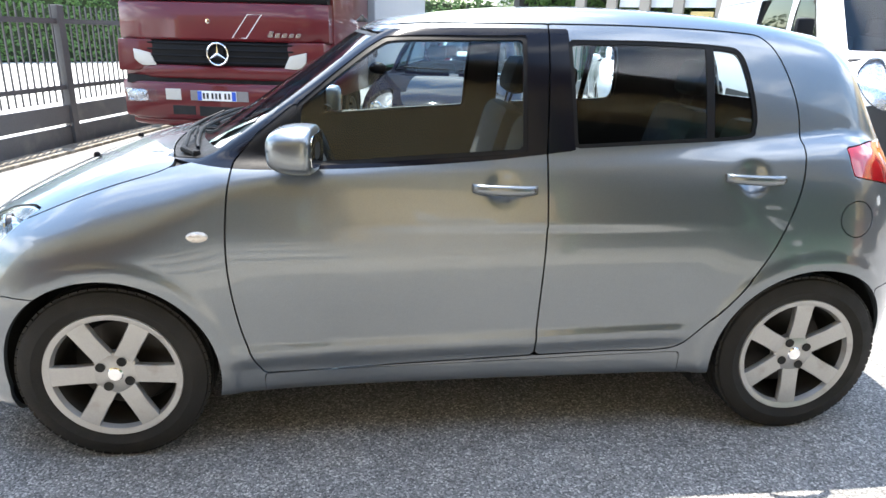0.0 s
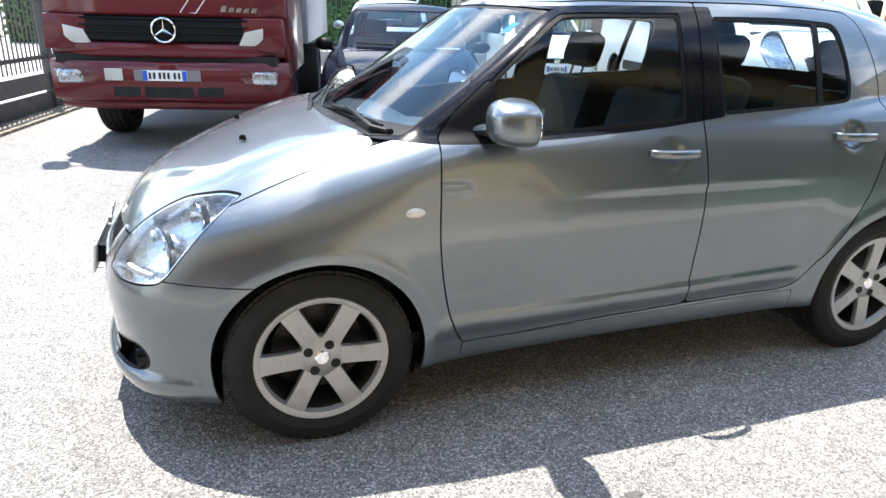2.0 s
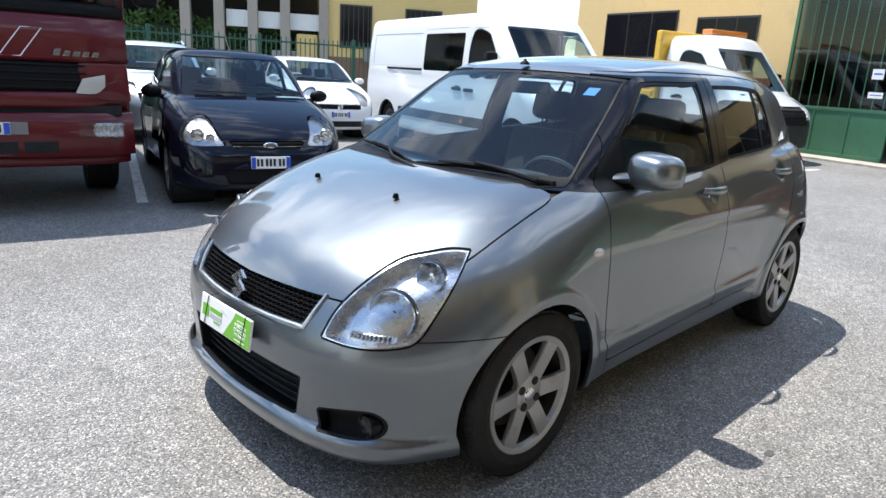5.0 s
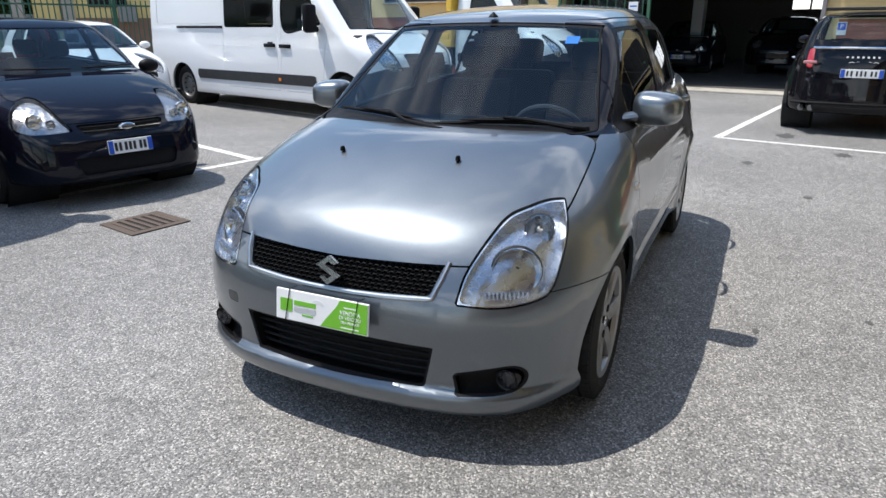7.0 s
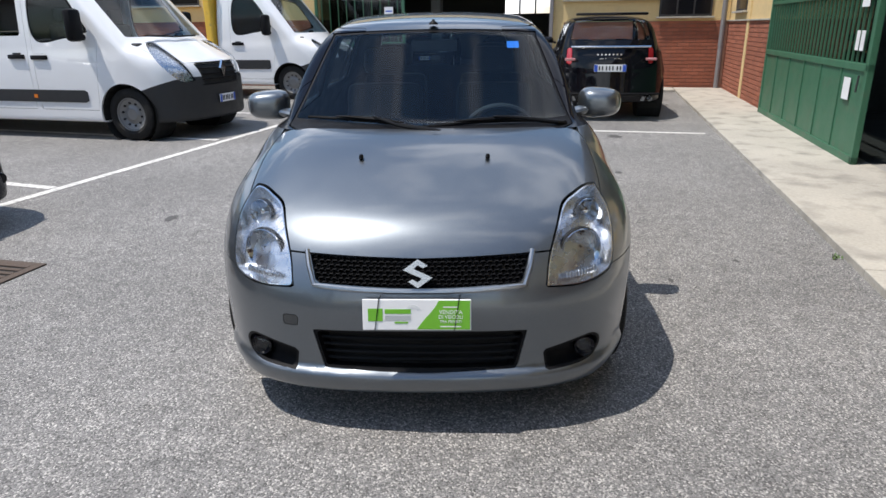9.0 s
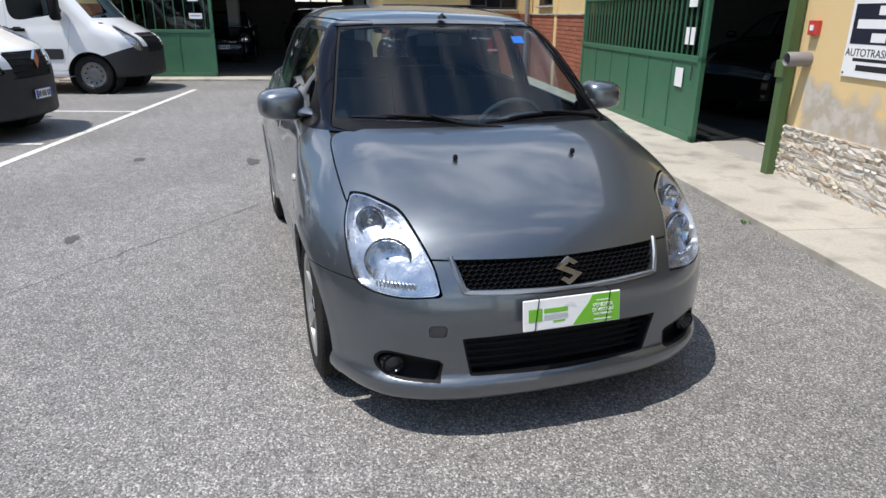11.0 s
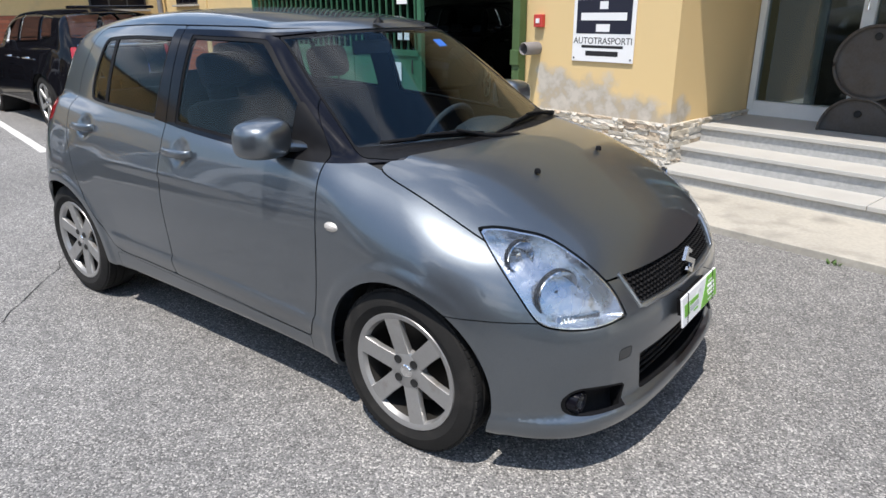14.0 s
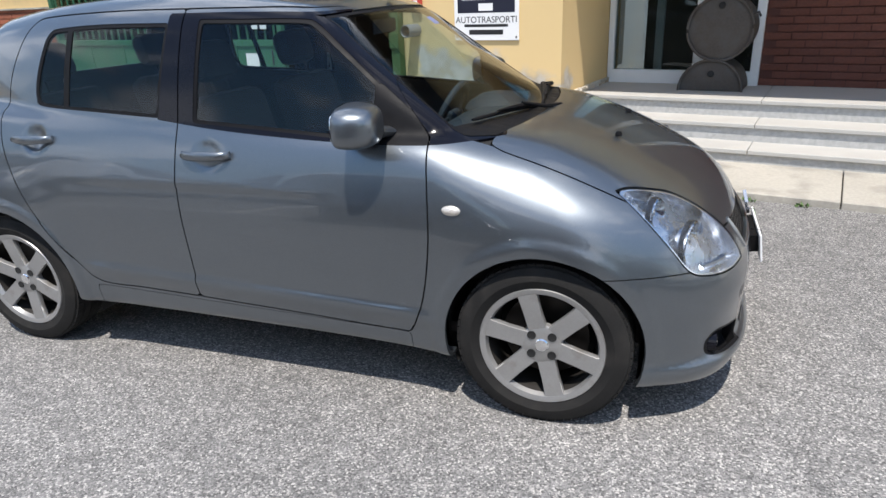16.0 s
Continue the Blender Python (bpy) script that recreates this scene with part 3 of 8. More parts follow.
FX, RX, AXZ = -1.19, 1.17, 0.30
hatch_shape = dict(
    plan=spline((-2.0, 0.80), (-1.6, 0.822), (-1.19, 0.832), (-0.75, 0.824), (0.0, 0.827), (0.75, 0.834), (1.17, 0.838), (1.5, 0.815), (1.8, 0.765)),
    tuck=spline((0.12, 0.045), (0.24, 0.028), (0.33, 0.017), (0.41, 0.011), (0.50, 0.006), (0.62, 0.0), (0.74, 0.003), (0.84, 0.019), (0.92, 0.042), (1.0, 0.076), (1.1, 0.120)),
    flare=hatch_flare,
    nose=spline((0.10, -1.845), (0.16, -1.874), (0.205, -1.890), (0.228, -1.894), (0.240, -1.886), (0.252, -1.869), (0.27, -1.864), (0.34, -1.868), (0.45, -1.876), (0.54, -1.868), (0.62, -1.842), (0.70, -1.800), (0.76, -1.745), (0.84, -1.60)),
    nose_plan=lambda a: 0.055 * (a / 0.6) ** 2 + 0.055 * (a / 0.6) ** 5,
    tail=spline((0.15, 1.68), (0.30, 1.745), (0.55, 1.765), (0.75, 1.73), (0.95, 1.655), (1.10, 1.565), (1.30, 1.455), (1.45, 1.37)),
    tail_plan=lambda a: 0.075 * (a / 0.6) ** 2 + 0.035 * (a / 0.6) ** 5,
    deck=spline((-1.90, 0.60), (-1.82, 0.705), (-1.72, 0.790), (-1.6, 0.848), (-1.365, 0.932), (-1.1, 0.986), (-0.9, 1.008), (-0.5, 1.012), (0.2, 1.04), (0.9, 1.075), (1.5, 1.10)),
    crown=spline((-1.9, 0.36), (-1.75, 0.30), (-1.6, 0.225), (-1.44, 0.155), (-1.2, 0.075), (-1.0, 0.040), (-0.7, 0.03), (0.0, 0.03), (1.6, 0.03)),
    shoulder=spline((-1.9, 0.21), (-1.6, 0.24), (-1.25, 0.28), (-1.0, 0.24), (-0.80, 0.12), (-0.60, 0.07), (0.0, 0.06), (1.7, 0.06)),
    corner=0.16, floor=spline((-1.9, 0.146), (-1.5, 0.165), (-0.8, 0.205), (0.7, 0.235), (1.2, 0.24), (1.75, 0.25)),
    cabin=spline((0.8, 0.815), (0.98, 0.748), (1.1, 0.708), (1.25, 0.652), (1.38, 0.590), (1.5, 0.530)),
    cabin_x=spline((-1.1, -0.115), (-0.7, -0.04), (-0.3, -0.004), (0.3, 0.010), (0.8, 0.0), (1.1, -0.025), (1.5, -0.085)),
    roof=spline((-0.60, 1.36), (-0.42, 1.412), (-0.2, 1.450), (0.1, 1.482), (0.4, 1.495), (0.8, 1.482), (1.1, 1.452), (1.4, 1.40)),
    roof_crown=0.085, roof_crown4=0.10,
    screen=spline((0.85, -1.235), (0.95, -1.065), (1.10, -0.83), (1.25, -0.61), (1.385, -0.42), (1.48, -0.295)),
    screen_plan=0.30, screen_slope=0.55, screen_round=0.045, cant=0.11, belt_round=0.018)


hatch_field = car_field(hatch_shape)


def side_test(outline, inner=0.35, sharp=(), per=6, smooth=True):
    f = poly_field(smooth_outline(outline, per, sharp) if smooth else outline)
    return lambda x, y, z: np.maximum(f(x, z), inner - np.abs(y))


def in_front(outline, x_max):
    f = poly_field(outline)
    return lambda x, y, z: np.maximum(f(y, z), x - x_max)


def front_pair(outline, x_max):
    f = poly_field(outline)
    return lambda x, y, z: np.maximum(f(np.abs(y), z), x - x_max)


def hatchback():
    car = thing("hatchback_car", pose(0, 0, 0), "grey metallic five-door hatchback car parked on asphalt", "car")
    field = hatch_field
    s = surface(field, (-2.0, -0.92, 0.08), (1.85, 0.92, 1.56), 0.0155)
    trim = surface(field, (-1.1, -0.92, 0.2), (1.75, 0.92, 1.56), 0.035, iso=0.028)
    arch = lambda cx, r: (lambda x, y, z: np.maximum(np.hypot(x - cx, z - AXZ) - r, 0.42 - np.abs(y)))
    for cx, r in ((FX, 0.340), (RX, 0.345)):
        s = s.split(arch(cx, r))[1]
    P, B = M["paint"], M["black_gloss"]
    # bonnet outline in plan, glass and pillars
    bonnet = [(-2.1, 0.0), (-2.1, 0.46), (-1.79, 0.478), (-1.70, 0.538), (-1.60, 0.604), (-1.52, 0.650), (-1.44, 0.684), (-1.25, 0.690), (-1.08, 0.682), (-1.00, 0.668), (-0.982, 0.640), (-0.998, 0.56), (-1.035, 0.40), (-1.062, 0.20), (-1.068, 0.0)]
    bo = poly_field(smooth_outline(bonnet + [(a, -b) for a, b in reversed(bonnet[1:-1])], 4, (0, 1)))
    screen_o = smooth_outline([(-0.652, 0.985), (-0.610, 1.10), (-0.528, 1.350), (-0.49, 1.381), (0.0, 1.395), (0.49, 1.381), (0.528, 1.350), (0.610, 1.10), (0.652, 0.985), (0.35, 0.955), (0.0, 0.945), (-0.35, 0.955)], 5, (0, 8))
    fs_front = in_front(screen_o, -0.2)
    fs = lambda x, y, z: np.maximum(fs_front(x, y, z), -bo(x, y) - 0.004)
    glass, s = s.cut(fs, 0.002)
    band, pane = glass.split(lambda x, y, z: np.minimum(-(fs(x, y, z) + 0.010), z - 0.994 - 0.03 * np.abs(y)))
    pane.moved(-0.003).build("windscreen", M["glass"], car, "tinted windscreen", 0.004)
    band.moved(-0.003).build("windscreen_seal", M["black_plastic"], car, "black edge of the windscreen", 0.01)
    trim = trim.split(fs)[1]
    front_win = [(-0.590, 0.975), (-0.590, 1.158), (-0.46, 1.262), (-0.335, 1.352), (-0.26, 1.372), (0.0, 1.378), (0.152, 1.382), (0.146, 1.20), (0.142, 1.022), (-0.2, 1.0), (-0.4, 0.985)]
    rear_win = [(0.300, 1.036), (0.294, 1.20), (0.288, 1.372), (0.60, 1.374), (0.83, 1.364), (0.890, 1.348), (0.918, 1.29), (0.940, 1.17), (0.936, 1.100), (0.895, 1.068), (0.6, 1.052)]
    dlo = [(-1.02, 0.978), (-0.70, 1.215), (-0.46, 1.378), (-0.28, 1.393), (0.0, 1.402), (0.292, 1.405), (0.298, 1.20), (0.303, 1.030), (0.0, 0.997), (-0.4, 0.972), (-0.75, 0.966)]
    doors = {"front_door": ([(-0.785, 0.985), (-0.66, 1.13), (-0.43, 1.372), (-0.25, 1.408), (0.0, 1.416), (0.228, 1.419), (0.218, 1.20), (0.208, 1.00), (0.205, 0.78), (0.196, 0.52), (0.192, 0.336), (-0.2, 0.318), (-0.66, 0.296), (-0.725, 0.318), (-0.775, 0.45), (-0.805, 0.66), (-0.80, 0.86)], (0, 5, 10)),
             "rear_door": ([(0.228, 1.419), (0.55, 1.420), (0.90, 1.408), (1.00, 1.385), (1.060, 1.29), (1.100, 1.16), (1.098, 1.02), (1.068, 0.90), (0.995, 0.735), (0.895, 0.57), (0.765, 0.42), (0.67, 0.352), (0.45, 0.345), (0.192, 0.336), (0.196, 0.52), (0.205, 0.78), (0.208, 1.00), (0.218, 1.20)], (0, 13))}
    ft, rt, dt = side_test(front_win, 0.35, (0, 1, 6, 8)), side_test(rear_win, 0.35, (0, 2)), side_test(dlo, 0.35, (0, 5, 7))
    trim = trim.split(lambda x, y, z: np.minimum(ft(x, y, z), rt(x, y, z)))[1]
    for sign in (-1, 1):
        half = lambda t, sg=sign: (lambda x, y, z: np.maximum(t(x, y, z), -sg * y))
        for key, wt in (("front_door", ft), ("rear_door", rt)):
            outline, sharp = doors[key]
            panel, s = s.cut(half(side_test(outline, 0.35, sharp)), lambda x, z: 0.0028 - 0.0021 * np.clip((z - 0.98) / 0.05, 0, 1) * np.clip((-0.25 - x) / 0.1, 0, 1))
            hold = new(key); hold.parent = car
            glassp, panel = panel.split(half(wt))
            seal, pane = glassp.split(lambda x, y, z: -(wt(x, y, z) + 0.013))
            if key == "rear_door":
                bar, pane = pane.split(lambda x, y, z: np.abs(x - 0.775 - 0.04 * (z - 1.2)) - 0.014)
                bar.moved(-0.003).build("window_bar", M["black_plastic"], hold, "", 0.008)
            pane.moved(-0.006).build("window", M["glass_side"], hold, "tinted side window", 0.004)
            seal.moved(-0.003).build("window_seal", M["black_plastic"], hold, "", 0.012)
            dark, panel = panel.split(half(dt))
            panel.build("door_skin", P, hold, "", 0.014)
            if key == "front_door":
                sail, dark = dark.split(half(side_test([(-0.83, 0.96), (-0.80, 1.0), (-0.60, 1.158), (-0.58, 1.158), (-0.58, 0.96)], 0.35, (), 1, False)))
                sail.moved(-0.002).build("mirror_sail", M["black_plastic"], hold, "black plastic corner cover", 0.012)
            if len(dark.sizes):
                dark.build("pillar_film", B, hold, "gloss black window pillar", 0.014)
            hx = (0.065, 0.916, 0.786) if key == "front_door" else (0.912, 0.948, 0.776)
            door_handle(hold, hx[0], sign * hx[2], hx[1], sign)
        dark, s = s.split(half(lambda x, y, z: np.maximum(dt(x, y, z), x - 0.2)))
        dark.moved(-0.001).build("windscreen_pillar", B, car, "gloss black windscreen pillar", 0.012)
    # bonnet, lamps, nose
    bt = lambda x, y, z: np.maximum(bo(x, y), 0.650 + 0.022 * np.abs(y) - z)
    lamp = smooth_outline([(-0.845, 0.552), (-0.80, 0.640), (-0.72, 0.722), (-0.625, 0.785), (-0.53, 0.812), (-0.46, 0.824), (-0.402, 0.824), (-0.435, 0.745), (-0.485, 0.655), (-0.535, 0.580), (-0.60, 0.556), (-0.72, 0.545)], 5, (0, 6))
    lf = poly_field(lamp)
    def lt(x, y, z):
        a = np.abs(y)
        return np.maximum(np.maximum(lf(0.65 * x + 0.76 * a, z), x + 1.30), 0.3 - a)
    head, s = s.cut(lt, 0.003)
    for sign in (-1, 1):
        one = head.split(lambda x, y, z: -sign * y)[0]
        headlamp(car, one, lt, sign)
    hood, s = s.cut(bt, 0.0028)
    hood.build("bonnet", P, car, "", 0.016)
    cowl_t = lambda x, y, z: np.maximum(np.maximum(x + 0.90 + 0.0 * y, np.abs(y) - 0.668), np.maximum(-x - 1.2, 0.9 - z))
    cowl, s = s.split(cowl_t)
    for sign in (-1, 1):
        cowl.split(lambda x, y, z: -sign * y)[0].moved(-0.012).build("cowl_end", M["under"], car, "black plastic cowl end", 0.02)
    grille_t = in_front(smooth_outline([(-0.392, 0.668), (-0.2, 0.672), (0.0, 0.673), (0.2, 0.672), (0.392, 0.668), (0.362, 0.566), (0.2, 0.556), (0.0, 0.553), (-0.2, 0.556), (-0.362, 0.566)], 4, (0, 4, 5, 9)), -1.5)
    gr, s = s.split(grille_t)
    grille_insert(car, gr, field)
    low_t = in_front(smooth_outline([(-0.378, 0.403), (0.0, 0.408), (0.378, 0.403), (0.345, 0.254), (0.0, 0.247), (-0.345, 0.254)], 4, (0, 2, 3, 5)), -1.5)
    lg, s = s.split(low_t)
    lower_grille(car, lg, field)
    fog_t = front_pair(smooth_outline([(0.436, 0.316), (0.56, 0.340), (0.625, 0.344), (0.658, 0.314), (0.648, 0.268), (0.60, 0.246), (0.448, 0.240)], 5, (0, 6)), -1.4)
    fg, s = s.split(fog_t)
    fog_lamps(car, fg, field)
    hook = lambda x, y, z: np.maximum(np.maximum(np.abs(y - 0.458) - 0.028, np.abs(z - 0.432) - 0.02), x + 1.5)
    hk, s = s.cut(hook, 0.0012)
    hk.build("tow_eye_cover", M["cover"], car, "darker square towing cover", 0.006)
    seam = lambda x, y, z: np.maximum(np.minimum(z - 0.578 + 0.05 * np.maximum(-1.62 - x, 0), np.maximum(np.abs(y) - 0.56, z - 0.74)), x + 1.36)
    bump, s = s.cut(seam, 0.0018)
    bump.build("front_bumper", P, car, "", 0.014)
    # tail
    flap = lambda x, y, z: np.maximum(np.hypot((x - 1.285) * 0.92, z - 0.815) - 0.06, y)
    fl, s = s.cut(flap, 0.0018)
    fl.build("fuel_flap", P, car, "", 0.008)
    tail_t = side_test([(1.255, 1.045), (1.42, 1.055), (1.62, 1.02), (1.68, 0.80), (1.55, 0.78), (1.48, 0.90), (1.27, 0.955)], 0.45, (0, 6))
    tl, s = s.cut(tail_t, 0.002)
    for sign in (-1, 1):
        tl.split(lambda x, y, z: -sign * y)[0].build("tail_lamp", M["red_lamp"], car, "red tail lamp", 0.02)
    rear_glass = lambda x, y, z: np.maximum(poly_field([(-0.54, 1.12), (0.54, 1.12), (0.46, 1.38), (-0.46, 1.38)])(y, z), 1.2 - x)
    rg, s = s.cut(rear_glass, 0.002)
    rg.moved(-0.003).build("rear_window", M["glass_side"], car, "tinted rear window", 0.004)
    trim = trim.split(rear_glass)[1]
    rb = lambda x, y, z: np.maximum(z - 0.56, 1.42 - x)
    rbm, s = s.cut(rb, 0.002)
    rbm.build("rear_bumper", P, car, "", 0.012)
    sill_t = lambda x, y, z: np.maximum(np.maximum(z - 0.292 - 0.032 * (x + 0.7), np.abs(x + 0.0) - 0.715), 0.5 - np.abs(y))
    sl, s = s.cut(sill_t, 0.0012)
    for sign in (-1, 1):
        sl.split(lambda x, y, z: -sign * y)[0].build("sill", P, car, "", 0.01)
    under = lambda x, y, z: np.maximum(z - hatch_shape["floor"](x) - 0.012, np.abs(y) - 0.74)
    ub, s = s.split(under)
    ub.build("underbody", M["under"], car, "", 0)
    s.build("body_shell", P, car, "grey metallic body panels", 0.016)
    lo, trim = trim.split(lambda x, y, z: z - 0.34)
    trim = trim.split(lambda x, y, z: np.maximum(x + 0.80, z - 0.93))[1]
    trim = trim.split(arch(RX, 0.39))[1]
    trim.build("cabin_lining", M["interior"], car, "", 0)
    part("cabin_floor", boxes((-1.0, 1.5, -0.70, 0.70, 0.26, 0.30)), M["interior"], car)
    for cx, r in ((FX, 0.345), (RX, 0.35)):
        for sign in (-1, 1):
            bm = bmesh.new()
            prev = None
            for i in range(25):
                a = radians(-25 + 230 * i / 24)
                row = [bm.verts.new((cx + rr * math.cos(a), sign * yy, AXZ + rr * math.sin(a))) for rr, yy in ((r + 0.012, 0.73), (r + 0.02, 0.60), (r + 0.02, 0.44), (0.0, 0.44))]
                if prev:
                    for j in range(3):
                        bm.faces.new((prev[j], prev[j + 1], row[j + 1], row[j]))
                prev = row
            part("wheel_arch_liner", bm, M["under"], car, smooth=True)
    for cx in (FX, RX):
        for sign in (-1, 1):
            wheel(car, cx, sign * 0.722, 0.302, sign, turn={(True, True): 0, (False, True): 30, (True, False): 15, (False, False): 20}[cx < 0, sign < 0])
    mirrors(car)
    wipers(car)
    washers(car)
    badge(car)
    front_plate(car)
    cabin(car)
    for sign in (-1, 1):
        bm = bmesh.new()
        bmesh.ops.create_uvsphere(bm, u_segments=20, v_segments=10, radius=1.0)
        bmesh.ops.transform(bm, matrix=Matrix.Translation((-0.888, sign * 0.818, 0.771)) @ Matrix.Diagonal((0.034, 0.016, 0.018, 1)), verts=bm.verts)
        part("side_indicator", bm, M["marker"], car, "clear side indicator", smooth=True)
    base = lathe([(0.0, 0.026), (0.006, 0.025), (0.009, 0.018), (0.02, 0.010), (0.024, 0.0)], 16, "z")
    bmesh.ops.transform(base, matrix=Matrix.Translation((-0.385, 0, 1.418)), verts=base.verts)
    part("aerial_base", base, M["black_plastic"], car, smooth=True)
    return car


def door_handle(hold, x, y, z, sign):
    bm = bmesh.new()
    n = 12
    rings = []
    for i in range(n + 1):
        t = i / n
        px = x + 0.105 * (2 * t - 1)
        out = y + sign * (0.010 + 0.030 * math.sin(math.pi * t) ** 0.5)
        hh = 0.0145 + 0.003 * math.sin(math.pi * t)
        rings.append([bm.verts.new((px, out + sign * 0.011 * math.cos(a), z + 0.012 * (t - 0.5) * -1 * 0.5 + hh * math.sin(a))) for a in (2 * math.pi * j / 10 for j in range(10))])
    for a, b in zip(rings, rings[1:]):
        for j in range(10):
            bm.faces.new((a[j], a[(j + 1) % 10], b[(j + 1) % 10], b[j]))
    bm.faces.new(rings[0]); bm.faces.new(rings[-1])
    bmesh.ops.recalc_face_normals(bm, faces=bm.faces)
    h = part("door_handle", bm, M["paint"], hold, "", smooth=True, sharp=60)
    lock = lathe([(0.0, -0.0035), (0.0085, -0.003), (0.010, 0.004)], 16)
    bmesh.ops.transform(lock, matrix=Matrix.Translation((x + 0.088, y + sign * 0.031, z - 0.002)) @ (Matrix.Identity(4) if sign < 0 else Matrix.Rotation(math.pi, 4, "Z")), verts=lock.verts)
    part("key_lock", lock, M["cover"], h, smooth=True)


def headlamp(car, piece, test, sign):
    """Clear lens over a chrome housing: a large dipped-beam bowl with a fluted foot below a small indicator bowl."""
    hold = new("headlamp"); hold.parent = car
    hold["label"] = "clear headlamp with chrome reflectors"
    piece.build("lens", M["lens"], hold, "clear plastic lens", 0.004)
    rim = piece.split(lambda x, y, z: -(test(x, y, z) + 0.0065))[0]
    rim.moved(-0.002).build("lamp_bezel", M["bezel"], hold, "silver lamp bezel", 0.05)
    piece.moved(-0.050).build("reflector_housing", M["reflector"], hold, "silver reflector housing", 0)
    d = Vector((-0.93, 0.37, 0.03)).normalized()
    turn_ = d.to_track_quat("-Z", "Y").to_matrix().to_4x4()
    flip = Matrix.Diagonal((1, sign, 1, 1))
    for name, (x, y, z), r, wide in (("main", (-1.640, 0.582, 0.632), 0.076, 1.04), ("upper", (-1.520, 0.618, 0.742), 0.050, 0.95)):
        mx = flip @ Matrix.Translation((x, y, z)) @ turn_ @ Matrix.Diagonal((wide, 1, 1, 1))
        bowl = lathe([(0.014, 0.072), (r * 0.25, 0.064), (r * 0.42, 0.053), (r * 0.58, 0.039), (r * 0.72, 0.024), (r * 0.85, 0.007), (r * 0.97, -0.012), (r, -0.014), (r * 1.02, -0.010)], 48, "z")
        # the reflector is pressed in upright segments
        for v in bowl.verts:
            q = math.hypot(v.co.x, v.co.y) / r
            v.co.z += 0.0055 * math.cos(v.co.x / r * 13.0) * min(1.0, q) * (1.0 if q < 0.96 else 0.0)
        bmesh.ops.transform(bowl, matrix=mx, verts=bowl.verts)
        bmesh.ops.recalc_face_normals(bowl, faces=bowl.faces)
        part("reflector", bowl, M["bowl"], hold, smooth=True, sharp=40)
        groove = lathe([(r * 1.01, -0.006), (r * 1.07, -0.004), (r * 1.08, 0.010)], 32, "z")
        bmesh.ops.transform(groove, matrix=mx, verts=groove.verts)
        part("bowl_edge", groove, M["lamp_dark"], hold, smooth=True)
        bulb = lathe([(0.0, -0.002), (0.011, 0.002), (0.014, 0.020), (0.014, 0.058)], 14, "z")
        bmesh.ops.transform(bulb, matrix=mx, verts=bulb.verts)
        part("bulb", bulb, M["lamp_dark"] if name == "main" else M["chrome"], hold, smooth=True)
    # short upright flutes along the foot of the lens
    for i in range(11):
        y0 = 0.520 + 0.0115 * i
        x0 = field_x(hatch_field, y0, 0.566) + 0.030
        rib = boxes((x0 - 0.006, x0 + 0.014, -0.0036, 0.0036, -0.009, 0.011), bevel=0.002)
        bmesh.ops.transform(rib, matrix=flip @ Matrix.Translation((0, y0, 0.570 + 0.02 * (y0 - 0.52))), verts=rib.verts)
        bmesh.ops.recalc_face_normals(rib, faces=rib.faces)
        part("flute", rib, M["bowl"], hold)


def field_x(field, y, z, x0=-2.05, x1=-1.2):
    """Where the skin of the nose lies at y, z."""
    xs = np.linspace(x0, x1, 400)
    v = field(xs, np.full(400, y), np.full(400, z))
    i = int(np.argmax(v < 0))
    return float(xs[i])


def grille_insert(car, piece, field):
    hold = new("grille"); hold.parent = car
    hold["label"] = "black honeycomb grille"
    piece.moved(-0.045).build("grille_back", M["under"], hold, "", 0)
    rim = piece.split(lambda x, y, z: -(in_front(smooth_outline([(-0.385, 0.662), (0.0, 0.667), (0.385, 0.662), (0.357, 0.571), (0.0, 0.560), (-0.357, 0.571)], 4, (0, 2, 3, 5)), -1.5)(x, y, z)))[0]
    rim.build("grille_frame", M["paint"], hold, "", 0.03)
    edge = [(-0.396, 0.668), (-0.385, 0.620), (-0.366, 0.562)] + [(y, 0.549 + 0.09 * y * y) for y in np.linspace(-0.34, 0.34, 15)] + [(0.366, 0.562), (0.385, 0.620), (0.396, 0.668)]
    part("grille_lip", tube([(field_x(field, y, z) + 0.001, y, z) for y, z in edge], 0.0095, 8), M["grille_lip"], hold, "lip under the grille, lightened in colour for its sun highlight", smooth=True)
    bm = bmesh.new()
    step, rows = 0.0235, 8
    for r in range(rows):
        z = 0.566 + r * 0.0135
        for c in range(-17, 18):
            y = c * step + (step / 2 if r % 2 else 0)
            half = 0.355 + 0.028 * (z - 0.566) / 0.1
            if abs(y) > half:
                continue
            x = field_x(field, y, z) + 0.012
            ring_o = [(x, y + 0.0125 * math.cos(a), z + 0.0088 * math.sin(a)) for a in (math.pi * k / 3 for k in range(6))]
            ring_i = [(x - 0.002, y + 0.0092 * math.cos(a), z + 0.0060 * math.sin(a)) for a in (math.pi * k / 3 for k in range(6))]
            ring_b = [(x + 0.018, py, pz) for _, py, pz in ring_i]
            o, i_, b = ([bm.verts.new(p) for p in q] for q in (ring_o, ring_i, ring_b))
            for k in range(6):
                k2 = (k + 1) % 6
                bm.faces.new((o[k], o[k2], i_[k2], i_[k])); bm.faces.new((i_[k], i_[k2], b[k2], b[k]))
    ob = part("honeycomb", bm, M["black_plastic"], hold, "black plastic honeycomb mesh")
    ob["kind"] = "stuff"


